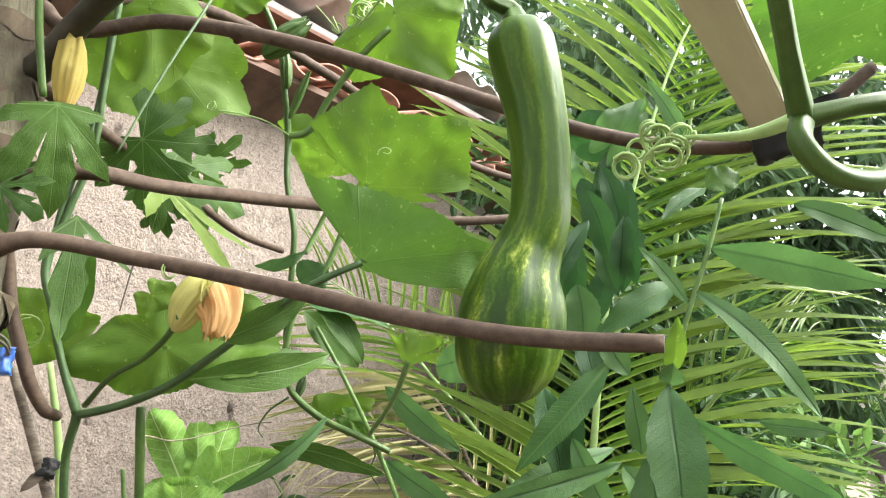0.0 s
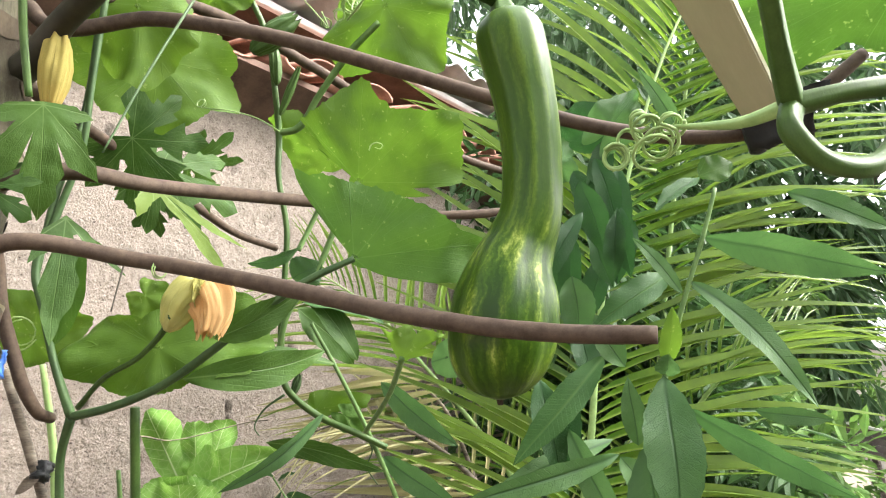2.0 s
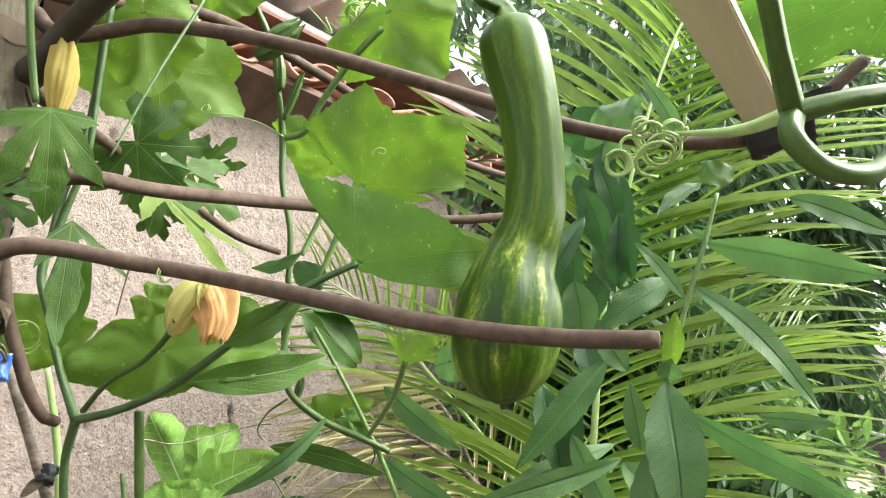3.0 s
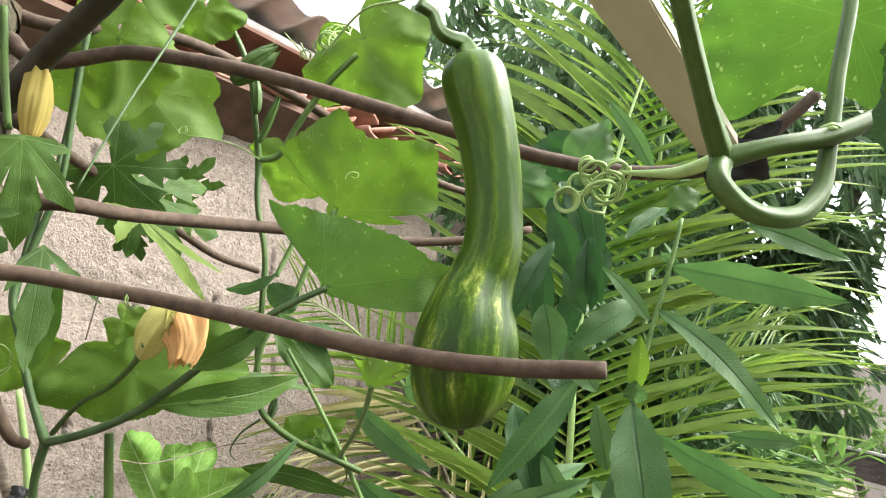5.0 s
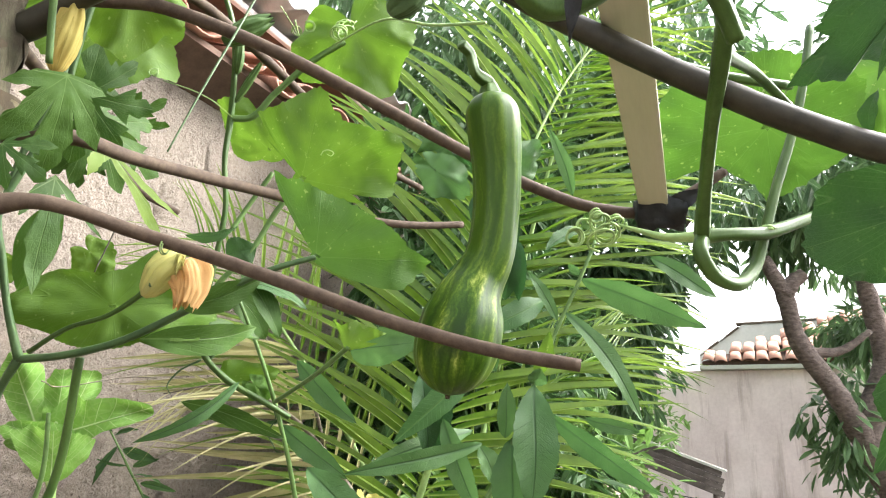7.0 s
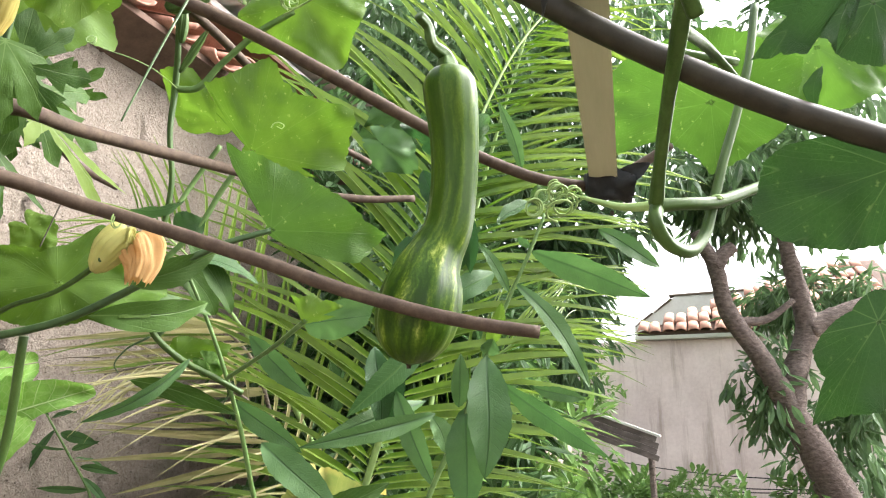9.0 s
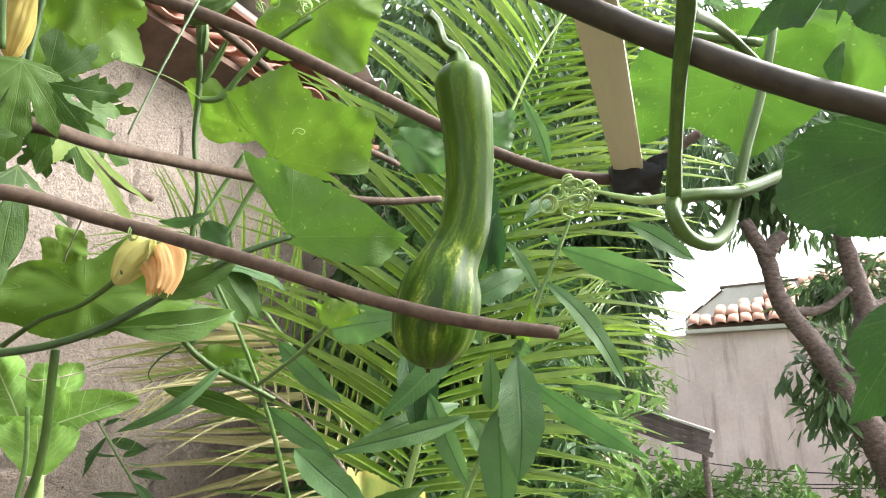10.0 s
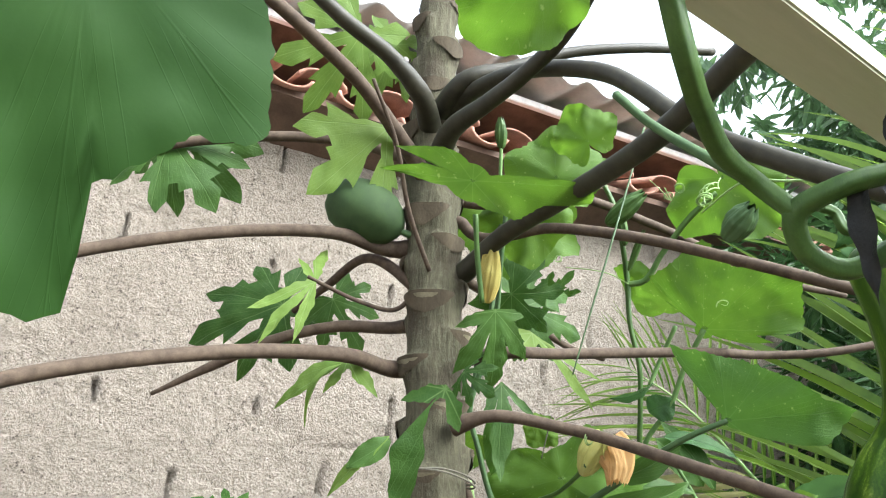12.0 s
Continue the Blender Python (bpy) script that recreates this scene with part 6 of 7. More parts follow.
herb_low = thing("willow_leaf_herb", (0.85, 0.62, 0.0), "leafy herb in front of the palm, matt green", "plant", "narrow-leaved herbs")
tube("stalk", [(0.85, 0.62, 0.0), (0.87, 0.63, 0.9), (0.780, 0.709, 1.183), (0.696, 0.703, 1.349), (0.626, 0.708, 1.472), (0.591, 0.724, 1.543)], [0.005, 0.0045, 0.004, 0.0035, 0.003, 0.0025], M_STEM, herb_low, steps=6)
lance_leaf((0.618, 0.666, 1.486), (0.565, 0.711, 1.590), 0.035, herb_low, M_PAP, twist=30, bow=0.1, seed=1)
lance_leaf((0.586, 0.674, 1.481), (0.420, 0.749, 1.466), 0.03, herb_low, M_PAP, twist=40, bow=0.12, seed=2, label="long leaf curved like a sickle")
lance_leaf((0.605, 0.719, 1.424), (0.510, 0.812, 1.335), 0.022, herb_low, M_LAN, twist=-30, bow=0.14, seed=3)
lance_leaf((0.562, 0.786, 1.393), (0.685, 0.694, 1.347), 0.032, herb_low, M_PAP, twist=30, bow=-0.08, seed=4)
lance_leaf((0.643, 0.651, 1.457), (0.709, 0.583, 1.370), 0.034, herb_low, twist=20, bow=0.03, seed=5)
lance_leaf((0.713, 0.668, 1.304), (0.724, 0.539, 1.204), 0.05, herb_low, twist=-10, bow=0.05, seed=6)
lance_leaf((0.714, 0.722, 1.367), (0.759, 0.625, 1.287), 0.035, herb_low, twist=15, bow=0.05, seed=7)
lance_leaf((0.557, 0.701, 1.564), (0.646, 0.641, 1.534), 0.03, herb_low, twist=-50, bow=0.08, seed=8)
lance_leaf((0.529, 0.782, 1.631), (0.584, 0.736, 1.656), 0.025, herb_low, twist=50, bow=0.15, seed=9)
lance_leaf((0.574, 0.741, 1.606), (0.595, 0.706, 1.626), 0.05, herb_low, twist=10, bow=0.1, seed=10)

papaya_low = thing("papaya_seedling", (0.0, 1.2, 0.0), "low papaya seedling with bright lobed leaves by the wall", "plant")
tube("stem", [(0.0, 1.25, 0.0), (0.054, 1.420, 1.302), (0.061, 1.320, 1.375)], [0.012, 0.009, 0.007], M_VINE, papaya_low)
papaya_leaf((0.038, 1.250, 1.432), (-0.059, 1.266, 1.411), papaya_low, M_SQ2, seed=1, wl=0.8, wr=0.8)
papaya_leaf((0.090, 1.220, 1.406), (0.118, 1.154, 1.352), papaya_low, M_SQ2, seed=2, wl=0.9, wr=0.9)
papaya_leaf((0.008, 1.214, 1.412), (0.014, 1.174, 1.335), papaya_low, M_SQ2, seed=3)
papaya_leaf((-0.072, 1.214, 1.401), (-0.065, 1.235, 1.332), papaya_low, M_SQ2, seed=4)
lance_leaf((0.213, 1.206, 1.370), (0.193, 1.200, 1.423), 0.04, papaya_low, seed=5)
lance_leaf((0.217, 1.204, 1.368), (0.275, 1.158, 1.373), 0.025, papaya_low, seed=6)

papaya_leaf((0.102, 1.211, 1.434), (0.074, 1.206, 1.330), papaya_low, M_PAPY, seed=7, wl=1.1, wr=1.1, lobes=5, narrow=1.2)
papaya_leaf((0.118, 1.193, 1.439), (0.139, 1.170, 1.336), papaya_low, M_SQ2, seed=8, lobes=5, narrow=1.2, cup=0.6)
papaya_leaf((0.069, 1.204, 1.421), (0.031, 1.240, 1.348), papaya_low, M_SQ2, seed=9, lobes=5, narrow=1.2)
lance_leaf((0.247, 1.320, 1.350), (0.234, 1.307, 1.414), 0.045, papaya_low, M_LAN, seed=10)
lance_leaf((0.249, 1.318, 1.350), (0.317, 1.249, 1.361), 0.03, papaya_low, M_LAN, seed=11)

yellow = thing("withered_leaf", (1.03, 0.77, 1.2), "withered yellow and green leaf caught among the herbs", "leaf")
squash_leaf((1.050, 0.754, 1.125), (0.987, 0.740, 1.241), yellow, M_YEL, seed=3, cup=0.2, wave=0.5, corners=[(-92, 0.48), (-32, 0.88), (-18, 0.93), (0, 1.05), (8, 0.74), (34, 0.85), (65, 1.01), (83, 1.09), (102, 0.83), (145, 0.36)], label="yellow blade with a crinkled brown rim")
lance_leaf((0.933, 0.734, 1.155), (1.016, 0.595, 1.224), 0.05, yellow, M_PAP, twist=15, bow=0.1, seed=3, label="fresh green leaf over it")

# slim grey-green herb at the foot of the wall
slim = thing("willow_leaf_herb", (1.44, 1.74, 0.0), "slim grey-green herb close to the wall", "plant", "narrow-leaved herbs")
tube("stalk", [(1.44, 1.74, 0.0), (1.44, 1.74, 0.9), (1.434, 1.736, 1.103), (1.375, 1.791, 1.249), (1.313, 1.853, 1.393)], [0.005, 0.0045, 0.004, 0.0035, 0.002], M_STEM, slim, steps=6)
lance_leaf((1.351, 1.816, 1.306), (1.311, 1.917, 1.127), 0.026, slim, M_LAN, twist=20, bow=0.05, seed=0)
lance_leaf((1.359, 1.801, 1.298), (1.375, 1.672, 1.266), 0.033, slim, M_LAN, twist=11, bow=0.05, seed=1)
lance_leaf((1.381, 1.776, 1.249), (1.375, 1.666, 1.274), 0.020, slim, M_LAN, twist=2, bow=0.05, seed=2)
lance_leaf((1.401, 1.757, 1.200), (1.415, 1.624, 1.183), 0.023, slim, M_LAN, twist=-7, bow=0.05, seed=3)
lance_leaf((1.411, 1.753, 1.168), (1.429, 1.652, 1.083), 0.023, slim, M_LAN, twist=-16, bow=0.05, seed=4)
lance_leaf((1.424, 1.741, 1.135), (1.337, 1.843, 1.145), 0.023, slim, M_LAN, twist=-25, bow=0.05, seed=5)
lance_leaf((1.336, 1.827, 1.347), (1.273, 1.845, 1.392), 0.013, slim, M_LAN, twist=-34, bow=0.05, seed=6)
lance_leaf((1.340, 1.820, 1.339), (1.333, 1.719, 1.354), 0.020, slim, M_LAN, twist=-43, bow=0.05, seed=7)
lance_leaf((1.375, 1.791, 1.249), (1.304, 1.845, 1.269), 0.013, slim, M_LAN, twist=-52, bow=0.05, seed=8)
lance_leaf((1.390, 1.770, 1.225), (1.394, 1.663, 1.202), 0.020, slim, M_LAN, twist=-61, bow=0.05, seed=9)

# the young palm
palm = thing("young_palm", (1.25, 0.75, 0.0), "young palm with long fronds of narrow glossy leaflets", "palm")
leaflet_meshes = {}
for key, material in (("green", M_PALM), ("pale", M_PALMD)):
    leaflet_meshes[key] = []
    for q in range(5):
        v, f, u = strip_data(0.034 + 0.005 * (q % 3), fold=0.9, bow=0.02, curl=0.06 + 0.07 * q, along=12, across=3, shape=0.6, wavy=0.0, seed=q, tooth=0.0)
        me = bpy.data.meshes.new("leaflet")
        me.from_pydata(v, [], f)
        lay = me.uv_layers.new(name="blade")
        lay.data.foreach_set("uv", np.array([(u[i][0] * 3.2, u[i][1]) for g in f for i in g], dtype=np.float32).ravel())
        me.materials.append(material)
        leaflet_meshes[key].append(me)


def frond(points, face, count, length, seed, kind="green", spread=62, thick=0.011, start=0.06, slim=0.72):
    """A feather leaf: leaflets in two rows from a tapering midrib, the face of the leaf towards face."""
    rnd = random.Random(seed)
    rib = tube("frond", points, [thick, thick * 0.75, thick * 0.4, thick * 0.15], M_TEND if kind == "green" else M_STICK, palm, sides=8, steps=10)
    c = spline(points, 30)
    n = len(c)
    for i in range(count):
        s = start + (1 - start) * (i + 0.5) / count
        j = min(n - 2, int(s * (n - 1)))
        p, t = c[j], (c[j + 1] - c[j]).normalized()
        z = Vector(face) - t * Vector(face).dot(t)
        z.normalize()
        x = t.cross(z)
        for sg in (-1, 1):
            a = radians(spread - 26 * s + rnd.uniform(-5, 5))
            d = (t * math.cos(a) + x * sg * math.sin(a) + z * rnd.uniform(-0.08, 0.12)).normalized()
            ln = length * (0.55 + 0.9 * s * (1.35 - s)) * (1 - 0.55 * max(0, s - 0.7) / 0.3) * rnd.uniform(0.9, 1.08)
            up = (z * 0.55 + Vector((0, 0, 0.75)) + x * sg * rnd.uniform(-0.1, 0.3))
            up = (up - d * up.dot(d)).normalized()
            m = Matrix((d.cross(up), d, up)).transposed().to_4x4()
            o = mesh_object("leaflet", None, None, None, mesh=rnd.choice(leaflet_meshes[kind]))
            o.parent = rib
            o.matrix_basis = Matrix.Translation(p) @ m @ Matrix.Diagonal((ln * slim, ln, ln, 1))


frond([(1.25, 0.75, 0.35), (1.379, 0.841, 1.109), (1.329, 0.741, 1.360), (1.318, 0.670, 1.629), (1.351, 0.570, 1.930), (1.471, 0.448, 2.299), (1.657, 0.307, 2.599)], (-0.75, -0.5, 0.25), 70, 0.66, 1, spread=74, slim=1.15)
frond([(1.27, 0.77, 0.35), (1.590, 1.001, 1.073), (1.493, 1.093, 1.348), (1.387, 1.211, 1.573), (1.279, 1.337, 1.777), (1.172, 1.420, 1.876)], (-0.6, -0.6, 0.4), 36, 0.5, 2)
frond([(1.27, 0.72, 0.35), (1.670, 0.926, 1.042), (1.751, 0.744, 1.346), (1.764, 0.611, 1.494), (1.782, 0.492, 1.576), (1.856, 0.399, 1.618)], (-0.5, -0.3, 0.8), 28, 0.42, 3)
frond([(1.28, 0.76, 0.35), (1.904, 0.852, 1.400), (1.932, 0.732, 1.914), (1.876, 0.560, 2.407), (1.844, 0.398, 2.790), (1.860, 0.198, 3.044)], (-0.8, -0.4, 0.2), 56, 0.6, 4)
frond([(1.24, 0.78, 0.3), (1.433, 0.946, 1.067), (1.365, 1.033, 1.262), (1.279, 1.154, 1.408), (1.210, 1.281, 1.471), (1.108, 1.399, 1.442)], (-0.4, -0.5, 0.8), 24, 0.36, 5, "pale", spread=70)

# dry leaflets lying against the wall
dry = tube("frond", [(1.26, 0.80, 0.3), (1.405, 1.032, 1.115), (1.368, 1.082, 1.311), (1.327, 1.131, 1.484), (1.298, 1.262, 1.607)], [0.009, 0.007, 0.005, 0.003], M_STICK, palm, sides=8)
lance_leaf((1.334, 1.157, 1.544), (1.090, 1.621, 1.506), 0.018, palm, M_PALMD, name="leaflet", twist=-18, bow=-0.04, fold=0.5, seed=0, shape=0.6, tooth=0.0)
lance_leaf((1.299, 1.122, 1.522), (1.162, 1.563, 1.491), 0.016, palm, M_PALMD, name="leaflet", twist=-3, bow=-0.04, fold=0.5, seed=1, shape=0.6, tooth=0.0)
lance_leaf((1.314, 1.123, 1.504), (1.124, 1.616, 1.469), 0.020, palm, M_PALMD, name="leaflet", twist=27, bow=-0.04, fold=0.5, seed=2, shape=0.6, tooth=0.0)
lance_leaf((1.271, 1.082, 1.478), (1.223, 1.609, 1.484), 0.021, palm, M_PALMD, name="leaflet", twist=-13, bow=-0.04, fold=0.5, seed=3, shape=0.6, tooth=0.0)
lance_leaf((1.328, 1.113, 1.465), (1.190, 1.599, 1.452), 0.016, palm, M_PALMD, name="leaflet", twist=-9, bow=-0.04, fold=0.5, seed=4, shape=0.6, tooth=0.0)
lance_leaf((1.364, 1.120, 1.444), (1.197, 1.440, 1.459), 0.014, palm, M_PALMD, name="leaflet", twist=-8, bow=-0.04, fold=0.5, seed=5, shape=0.6, tooth=0.0)
lance_leaf((1.342, 1.094, 1.396), (1.267, 1.567, 1.421), 0.024, palm, M_PALMD, name="leaflet", twist=17, bow=-0.04, fold=0.5, seed=6, shape=0.6, tooth=0.0)
lance_leaf((1.354, 1.092, 1.354), (1.256, 1.391, 1.351), 0.017, palm, M_PALMD, name="leaflet", twist=-10, bow=-0.04, fold=0.5, seed=7, shape=0.6, tooth=0.0)
lance_leaf((1.392, 1.125, 1.325), (1.251, 1.609, 1.328), 0.018, palm, M_PALMD, name="leaflet", twist=30, bow=-0.04, fold=0.5, seed=8, shape=0.6, tooth=0.0)
lance_leaf((1.392, 1.115, 1.296), (1.250, 1.596, 1.309), 0.015, palm, M_PALMD, name="leaflet", twist=9, bow=-0.04, fold=0.5, seed=9, shape=0.6, tooth=0.0)
lance_leaf((1.314, 1.045, 1.278), (1.249, 1.494, 1.301), 0.015, palm, M_PALMD, name="leaflet", twist=-6, bow=-0.04, fold=0.5, seed=10, shape=0.6, tooth=0.0)
lance_leaf((1.372, 1.082, 1.255), (1.187, 1.555, 1.231), 0.020, palm, M_PALMD, name="leaflet", twist=-7, bow=-0.04, fold=0.5, seed=11, shape=0.6, tooth=0.0)
lance_leaf((1.310, 1.024, 1.243), (1.240, 1.476, 1.148), 0.022, palm, M_PALMD, name="leaflet", twist=-7, bow=-0.04, fold=0.5, seed=12, shape=0.6, tooth=0.0)
lance_leaf((1.390, 1.101, 1.412), (1.200, 1.629, 1.369), 0.018, palm, M_PALMD, name="leaflet", twist=-17, bow=-0.04, fold=0.5, seed=13, shape=0.6, tooth=0.0)
lance_leaf((1.256, 1.101, 1.549), (1.144, 1.491, 1.545), 0.015, palm, M_PALMD, name="leaflet", twist=-27, bow=-0.04, fold=0.5, seed=14, shape=0.6, tooth=0.0)
lance_leaf((1.277, 1.170, 1.576), (1.146, 1.654, 1.538), 0.024, palm, M_PALMD, name="leaflet", twist=8, bow=-0.04, fold=0.5, seed=15, shape=0.6, tooth=0.0)
lance_leaf((1.323, 1.007, 1.218), (1.307, 1.456, 1.134), 0.016, palm, M_PALMD, name="leaflet", twist=-28, bow=-0.04, fold=0.5, seed=16, shape=0.6, tooth=0.0)
lance_leaf((1.215, 1.088, 1.558), (1.203, 1.443, 1.607), 0.022, palm, M_PALMD, name="leaflet", twist=-4, bow=-0.04, fold=0.5, seed=17, shape=0.6, tooth=0.0)

# bushes, trees and the house behind
def leaf_cloud(name, centres, count, size, aspect, material, parent, seed, flat=0.35, hang=0.3, label=""):
    """Many single leaves scattered in uneven clumps, as one mesh."""
    rnd = random.Random(seed)
    verts, uvs, faces = [], [], []
    shape = [(0, 0), (0.32, 0.25), (0.5, 0.52), (0.34, 0.8), (0, 1.0), (-0.34, 0.8), (-0.5, 0.52), (-0.32, 0.25)]
    total = sum(c[3] for c in centres)
    for cx, cy, cz, r in centres:
        sprigs = max(1, int(count * r / total / 7))
        for _ in range(sprigs):
            d = Vector((rnd.gauss(0, 1), rnd.gauss(0, 1), rnd.gauss(0, 1))).normalized()
            p = Vector((cx, cy, cz)) + d * r * rnd.uniform(0.45, 1.0)
            out = (d + Vector((0, 0, -hang))).normalized()
            for k in range(7):
                y = (out + Vector((rnd.gauss(0, 0.6), rnd.gauss(0, 0.6), rnd.gauss(0, 0.5) - hang * 0.6))).normalized()
                z = Vector((rnd.gauss(0, flat), rnd.gauss(0, flat), 1.0))
                z = (z - y * z.dot(y)).normalized()
                x = y.cross(z)
                ln = size * rnd.uniform(0.6, 1.15)
                b = p + Vector((rnd.gauss(0, 0.25), rnd.gauss(0, 0.25), rnd.gauss(0, 0.25))) * size
                i0 = len(verts)
                for u, s in shape:
                    verts.append(b + y * (s * ln) + x * (u * aspect * ln) + z * (0.22 * abs(u) * aspect * ln - 0.12 * s * s * ln))
                    uvs.append((u * aspect, s))
                faces += [(i0, i0 + 1, i0 + 2, i0 + 3, i0 + 4), (i0, i0 + 4, i0 + 5, i0 + 6, i0 + 7)]
    ob = mesh_object(name, verts, faces, material, None, label, uvs, smooth=False)
    if parent is not None:
        settle(ob, parent)
    return ob


def blob(centre, spread, count, r, seed):
    rnd = random.Random(seed)
    return [(centre[0] + rnd.gauss(0, spread[0]), centre[1] + rnd.gauss(0, spread[1]), centre[2] + rnd.gauss(0, spread[2]), r * rnd.uniform(0.6, 1.3)) for _ in range(count)]


# undergrowth between the palm and the house
tagged(leaf_cloud("undergrowth", blob((3.187, 1.10, 1.449), (0.2, 0.1, 0.2), 12, 0.2, 1) + blob((2.633, 0.898, 1.076), (0.25, 0.22, 0.12), 12, 0.2, 2) + blob((3.181, 0.92, 0.93), (0.25, 0.12, 0.06), 10, 0.18, 3) + blob((6.239, 1.363, 1.839), (0.25, 0.2, 0.4), 14, 0.24, 4) + blob((3.592, 1.08, 1.671), (0.15, 0.1, 0.22), 10, 0.16, 14), 8000, 0.10, 0.36, M_BUSH, None, 7), "tangled undergrowth of small green leaves", "undergrowth", kind="stuff")
tagged(leaf_cloud("ground_creeper", blob((5.550, 0.560, 0.597), (0.5, 0.6, 0.06), 22, 0.2, 5), 3200, 0.10, 0.45, M_BUSH, None, 9, hang=0.1), "low creeper covering the ground before the house", "creeper", kind="stuff")
tagged(leaf_cloud("herb_thicket", blob((1.75, 0.98, 0.85), (0.3, 0.13, 0.16), 20, 0.2, 3) + blob((2.187, 1.02, 1.5), (0.2, 0.18, 0.28), 24, 0.2, 6) + blob((2.5, 1.25, 1.5), (0.25, 0.2, 0.35), 40, 0.24, 16) + blob((3.0, 1.25, 2.0), (0.25, 0.22, 0.3), 30, 0.26, 17), 15000, 0.12, 0.28, M_THICK, None, 8), "thicket of narrow-leaved herbs round the palm", "herbs", kind="stuff")


def tree(name, foot, limbs, crown, count, size, seed, label, leaf=M_MANGO, aspect=0.26):
    t = thing(name, foot, label, "tree", "trees behind the garden")
    for pts, rad in limbs:
        tube("trunk" if pts[0] == foot else "limb", pts, rad, M_BARK, t, sides=14, lumps=0.16, steps=8)
    leaf_cloud("crown", crown, count, size, aspect, leaf, t, seed, hang=0.7)
    return t


mango_foot = (4.9, -1.75, 0.0)
tree("mango_tree", mango_foot, [
    ([mango_foot, (5.912, -0.904, 0.624), (5.735, -0.717, 1.026), (5.582, -0.555, 1.368), (5.412, -0.373, 1.750), (5.251, -0.178, 2.072), (5.144, -0.116, 2.392), (5.039, -0.008, 2.633)], [0.17, 0.14, 0.12, 0.092, 0.072, 0.064, 0.056, 0.045]),
    ([(5.589, -0.560, 1.348), (5.595, -0.614, 1.629), (5.614, -0.731, 1.956), (5.513, -0.687, 2.282), (5.396, -0.628, 2.650), (5.281, -0.729, 3.259)], [0.1, 0.09, 0.08, 0.065, 0.05, 0.04]),
    ([(5.614, -0.731, 1.956), (5.695, -0.993, 2.054), (5.829, -1.437, 2.230)], [0.09, 0.08, 0.06]),
    ([(5.146, -0.115, 2.384), (5.150, -0.181, 2.471), (5.165, -0.256, 2.530)], [0.07, 0.055, 0.045]),
    ([(5.283, -0.208, 1.992), (5.372, -0.438, 2.008), (5.419, -0.642, 2.145)], [0.04, 0.03, 0.02]),
], blob((6.424, -1.013, 2.268), (0.25, 0.25, 0.2), 10, 0.24, 1) + blob((5.688, -0.388, 1.558), (0.1, 0.1, 0.2), 6, 0.15, 2) + blob((6.272, -1.040, 1.168), (0.15, 0.15, 0.3), 12, 0.24, 6) + blob((5.704, -0.299, 3.096), (0.5, 0.4, 0.12), 16, 0.24, 4) + blob((5.922, -1.058, 3.442), (0.6, 0.6, 0.4), 24, 0.3, 5), 6000, 0.2, 3, "old mango tree with a forked grey-brown trunk and drooping leaves")
back_foot = (6.4, 1.7, 0.0)
tree("mango_tree", back_foot, [([back_foot, (6.4, 1.6, 1.4), (6.2, 1.4, 2.6)], [0.2, 0.16, 0.1]), ([(6.3, 1.5, 2.0), (6.0, 0.9, 2.9), (5.8, 0.4, 3.4)], [0.1, 0.07, 0.04])],
     blob((5.597, 1.600, 2.244), (0.45, 0.45, 0.4), 30, 0.34, 8) + blob((4.960, 1.527, 3.124), (0.5, 0.8, 0.6), 36, 0.4, 9) + blob((4.933, 1.007, 4.055), (0.5, 0.8, 0.5), 24, 0.36, 10) + blob((5.0, 0.95, 2.5), (0.2, 0.12, 0.35), 18, 0.28, 18), 15000, 0.19, 4, "leafy mango tree behind the palm")
side_foot = (4.6, 2.7, 0.0)
tree("mango_tree", side_foot, [([side_foot, (4.6, 2.6, 1.6), (4.4, 2.3, 3.0)], [0.16, 0.12, 0.07])],
     blob((3.752, 1.623, 3.363), (0.4, 0.6, 0.5), 30, 0.34, 12) + blob((3.473, 2.031, 3.810), (0.4, 0.5, 0.35), 14, 0.3, 13), 7000, 0.18, 5, "leafy tree rising behind the tiled roof")

# the neighbour's house
house = thing("neighbour_house", (8.0, 0.0, 0.0), "low house with stained grey render and a clay tile roof", "house")
settle(bevel_box("front_wall", (8.0, -2.2, 0.0), (8.2, 1.5, 2.14), 0.01, M_HOUSE, None, "grey render with dark damp streaks"), house)
settle(bevel_box("eave_band", (7.93, -2.25, 2.143), (8.2, 0.72, 2.19), 0.008, M_GABLE, None, "pale cement band"), house)
settle(bevel_box("roof_slab", (7.98, -2.25, 2.196), (10.4, 0.69, 2.23), 0.005, M_UNDER, None), house)


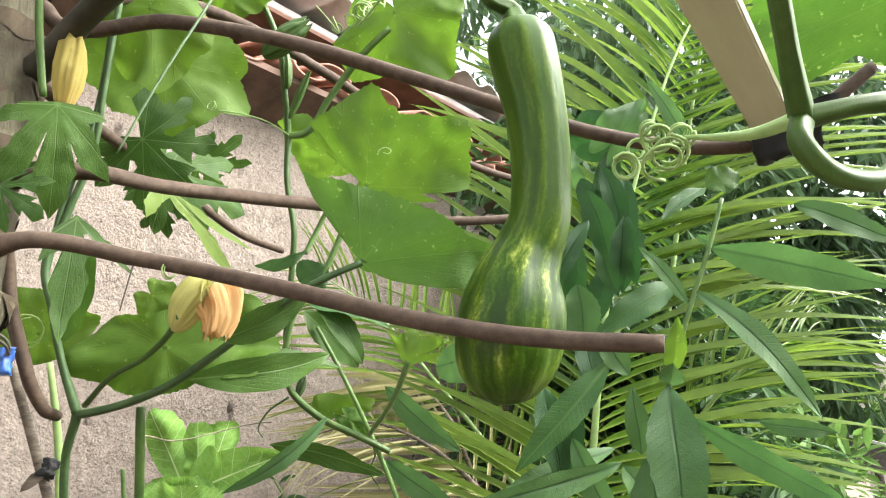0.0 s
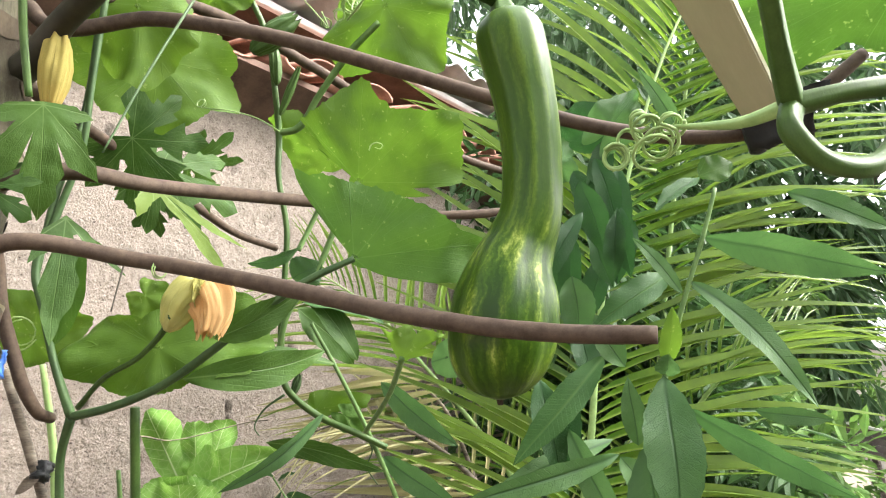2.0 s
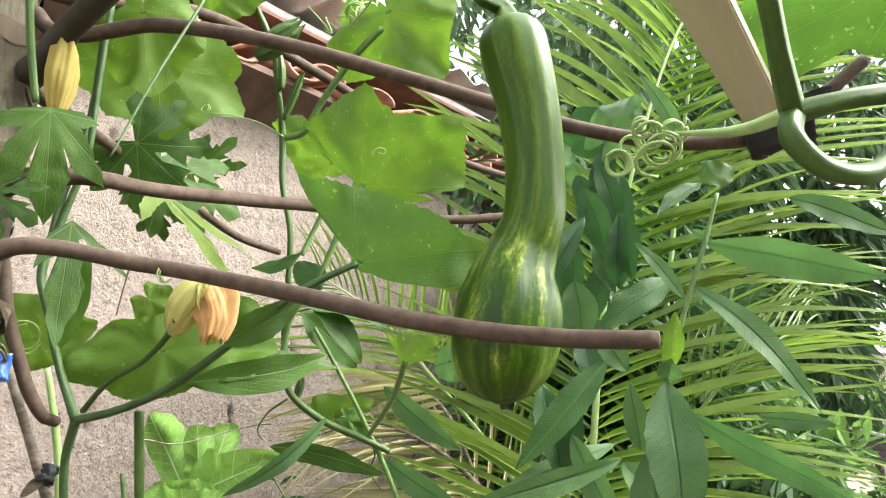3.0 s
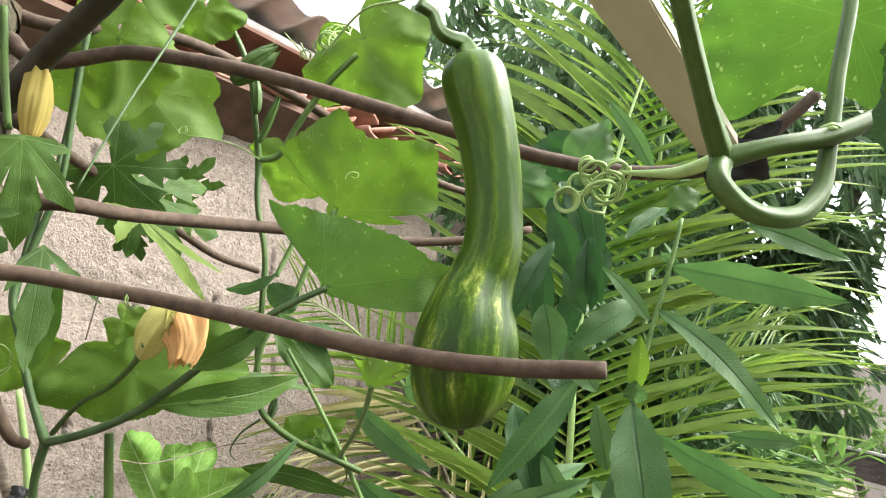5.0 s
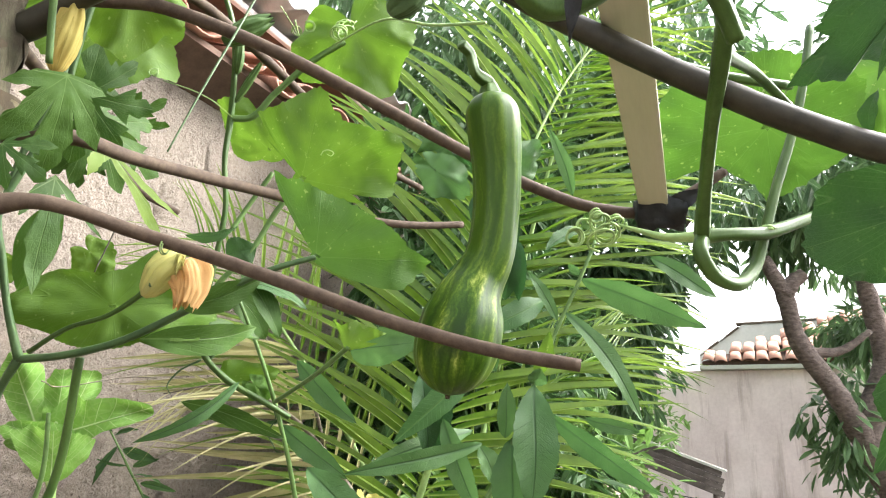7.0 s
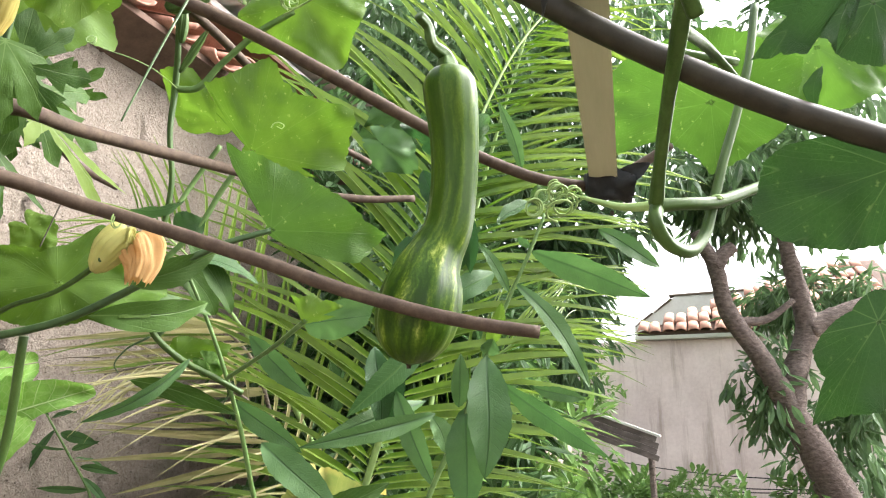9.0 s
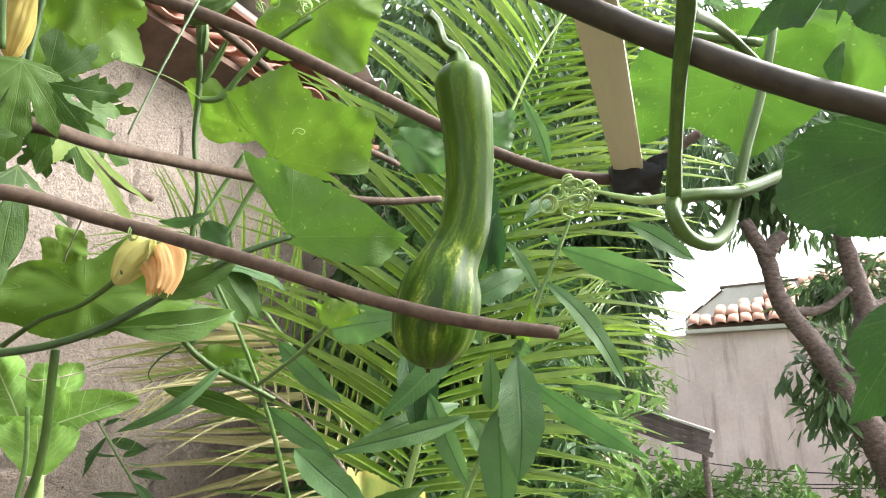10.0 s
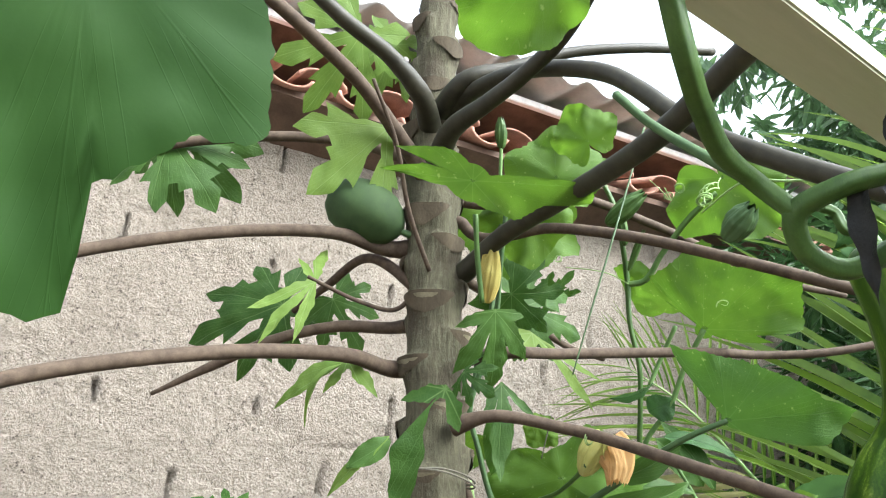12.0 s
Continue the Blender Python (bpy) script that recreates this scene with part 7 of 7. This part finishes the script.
def house_roof():
    deck = [(0, 0.69), (2.3, -1.9), (2.3, -2.2), (0, -2.2)]
    verts = [(x, y, z) for z in (-0.02, 0.0) for x, y in deck]
    roof = settle(mesh_object("roof", verts, [(0, 1, 2, 3), (7, 6, 5, 4)] + [(i, i + 4, (i + 1) % 4 + 4, (i + 1) % 4) for i in range(4)], M_UNDER, None, smooth=False), house)
    roof.matrix_basis = Matrix.Translation((7.98, 0, 2.235)) @ Matrix.Rotation(radians(-27), 4, "Y")
    v, f = tile_data(0.27, 0.066, 0.052, seg=7)
    me = bpy.data.meshes.new("tile")
    me.from_pydata([(y, -x, z * 0.9) for x, y, z in v], [], f)
    me.materials.append(M_TILE2)
    me.polygons.foreach_set("use_smooth", [True] * len(me.polygons))
    rnd = random.Random(2)
    for j in range(10):
        for i in range(20):
            y = 0.62 - 0.135 * i
            if y > 0.68 - 0.25 * j:
                continue
            o = mesh_object("tile", None, None, None, mesh=me)
            o.parent = roof
            o.matrix_basis = pose(0.22 * j - 0.04 + rnd.uniform(-0.02, 0.02), y + rnd.uniform(-0.012, 0.012), 0.012 + 0.012 * (j % 2), 0, -3, rnd.uniform(-4, 4))
    # gable behind, its sloping top capped with tiles
    verts = [(9.6, 0.85, 0), (9.6, -2.3, 0), (9.6, -2.3, 2.93), (9.6, 0.3, 2.88), (9.6, 0.85, 2.5)]
    verts += [(x + 0.15, y, z) for x, y, z in verts]
    faces = [(4, 3, 2, 1, 0), (5, 6, 7, 8, 9)] + [(i, (i + 1) % 5, (i + 1) % 5 + 5, i + 5) for i in range(5)]
    gable = settle(mesh_object("gable_wall", verts, faces, M_GABLE, None, "pale painted gable", smooth=False), house)
    cap, cf = tile_data(0.3, 0.09, 0.075, seg=7)
    cm = bpy.data.meshes.new("cap_tile")
    cm.from_pydata(cap, [], cf)
    cm.materials.append(M_SCAR)
    for i in range(11):
        y = 0.85 - 0.26 * i
        z = 2.885 + (0.3 - y) * 0.02 if y < 0.5 else 2.885 - (y - 0.3) * 0.69
        o = mesh_object("cap_tile", None, None, None, mesh=cm)
        o.parent = gable
        o.matrix_basis = pose(9.67, y - 0.26, z + (0.0 if y < 0.5 else 0.15), -35 if y > 0.5 else 0, 0, 0)


house_roof()
boards = thing("weathered_boards", (4.72, 0.6, 0.0), "weathered grey boards of a low lean-to roof before the house", "boards")
for y in (0.84, 0.40):
    tube("post", [(4.79, y, 0.0), (4.79, y, 1.06 + 0.35 * (y - 0.35))], [0.022, 0.022], M_BARK, boards)
bm_lo, bm_hi = Vector((4.70, 0.93, 1.40)), Vector((4.70, 0.349, 1.19))
run = bm_hi - bm_lo
for k in range(4):
    bd = bevel_box("board", (-0.02 * k, -0.011, -0.036), (run.length + 0.012 * (k % 2), 0.011, 0.0), 0.003, M_BOARD, None)
    bd.matrix_world = Matrix.Translation(bm_lo + Vector((-0.012 * k, 0, -0.039 * k))) @ run.to_track_quat("X", "Z").to_matrix().to_4x4()
    settle(bd, boards)
strip = bevel_box("edge_strip", (0, -0.03, 0.004), (run.length + 0.02, 0.05, 0.018), 0.002, M_GABLE, None, "pale top edge")
strip.matrix_world = Matrix.Translation(bm_lo) @ run.to_track_quat("X", "Z").to_matrix().to_4x4()
settle(strip, boards)
wires = thing("wires", (7.9, -0.2, 0.7), "thin sagging dark wires in front of the house wall", "wires")
for dz in (0.0, -0.12, -0.16):
    tube("wire", [(7.99, 1.3, 0.86 + dz), (7.7, 0.2, 0.74 + dz), (7.99, -2.0, 0.66 + dz * 0.4)], [0.006, 0.006, 0.006], M_BLACK, wires, sides=6)
# added closing walls, out of sight; their height sets how much low sky gets in
tagged(bevel_box("wall_south", (-3.2, -2.6, 0), (4.2, -2.4, 1.9), 0.01, M_HOUSE, None), "added plain grey rendered wall, out of view, limiting low sky light", "wall", kind="structure")
tagged(bevel_box("wall_west", (-3.4, -2.6, 0), (-3.2, 2.0, 1.9), 0.01, M_HOUSE, None), "added plain grey rendered side wall, out of view", "wall", kind="structure")
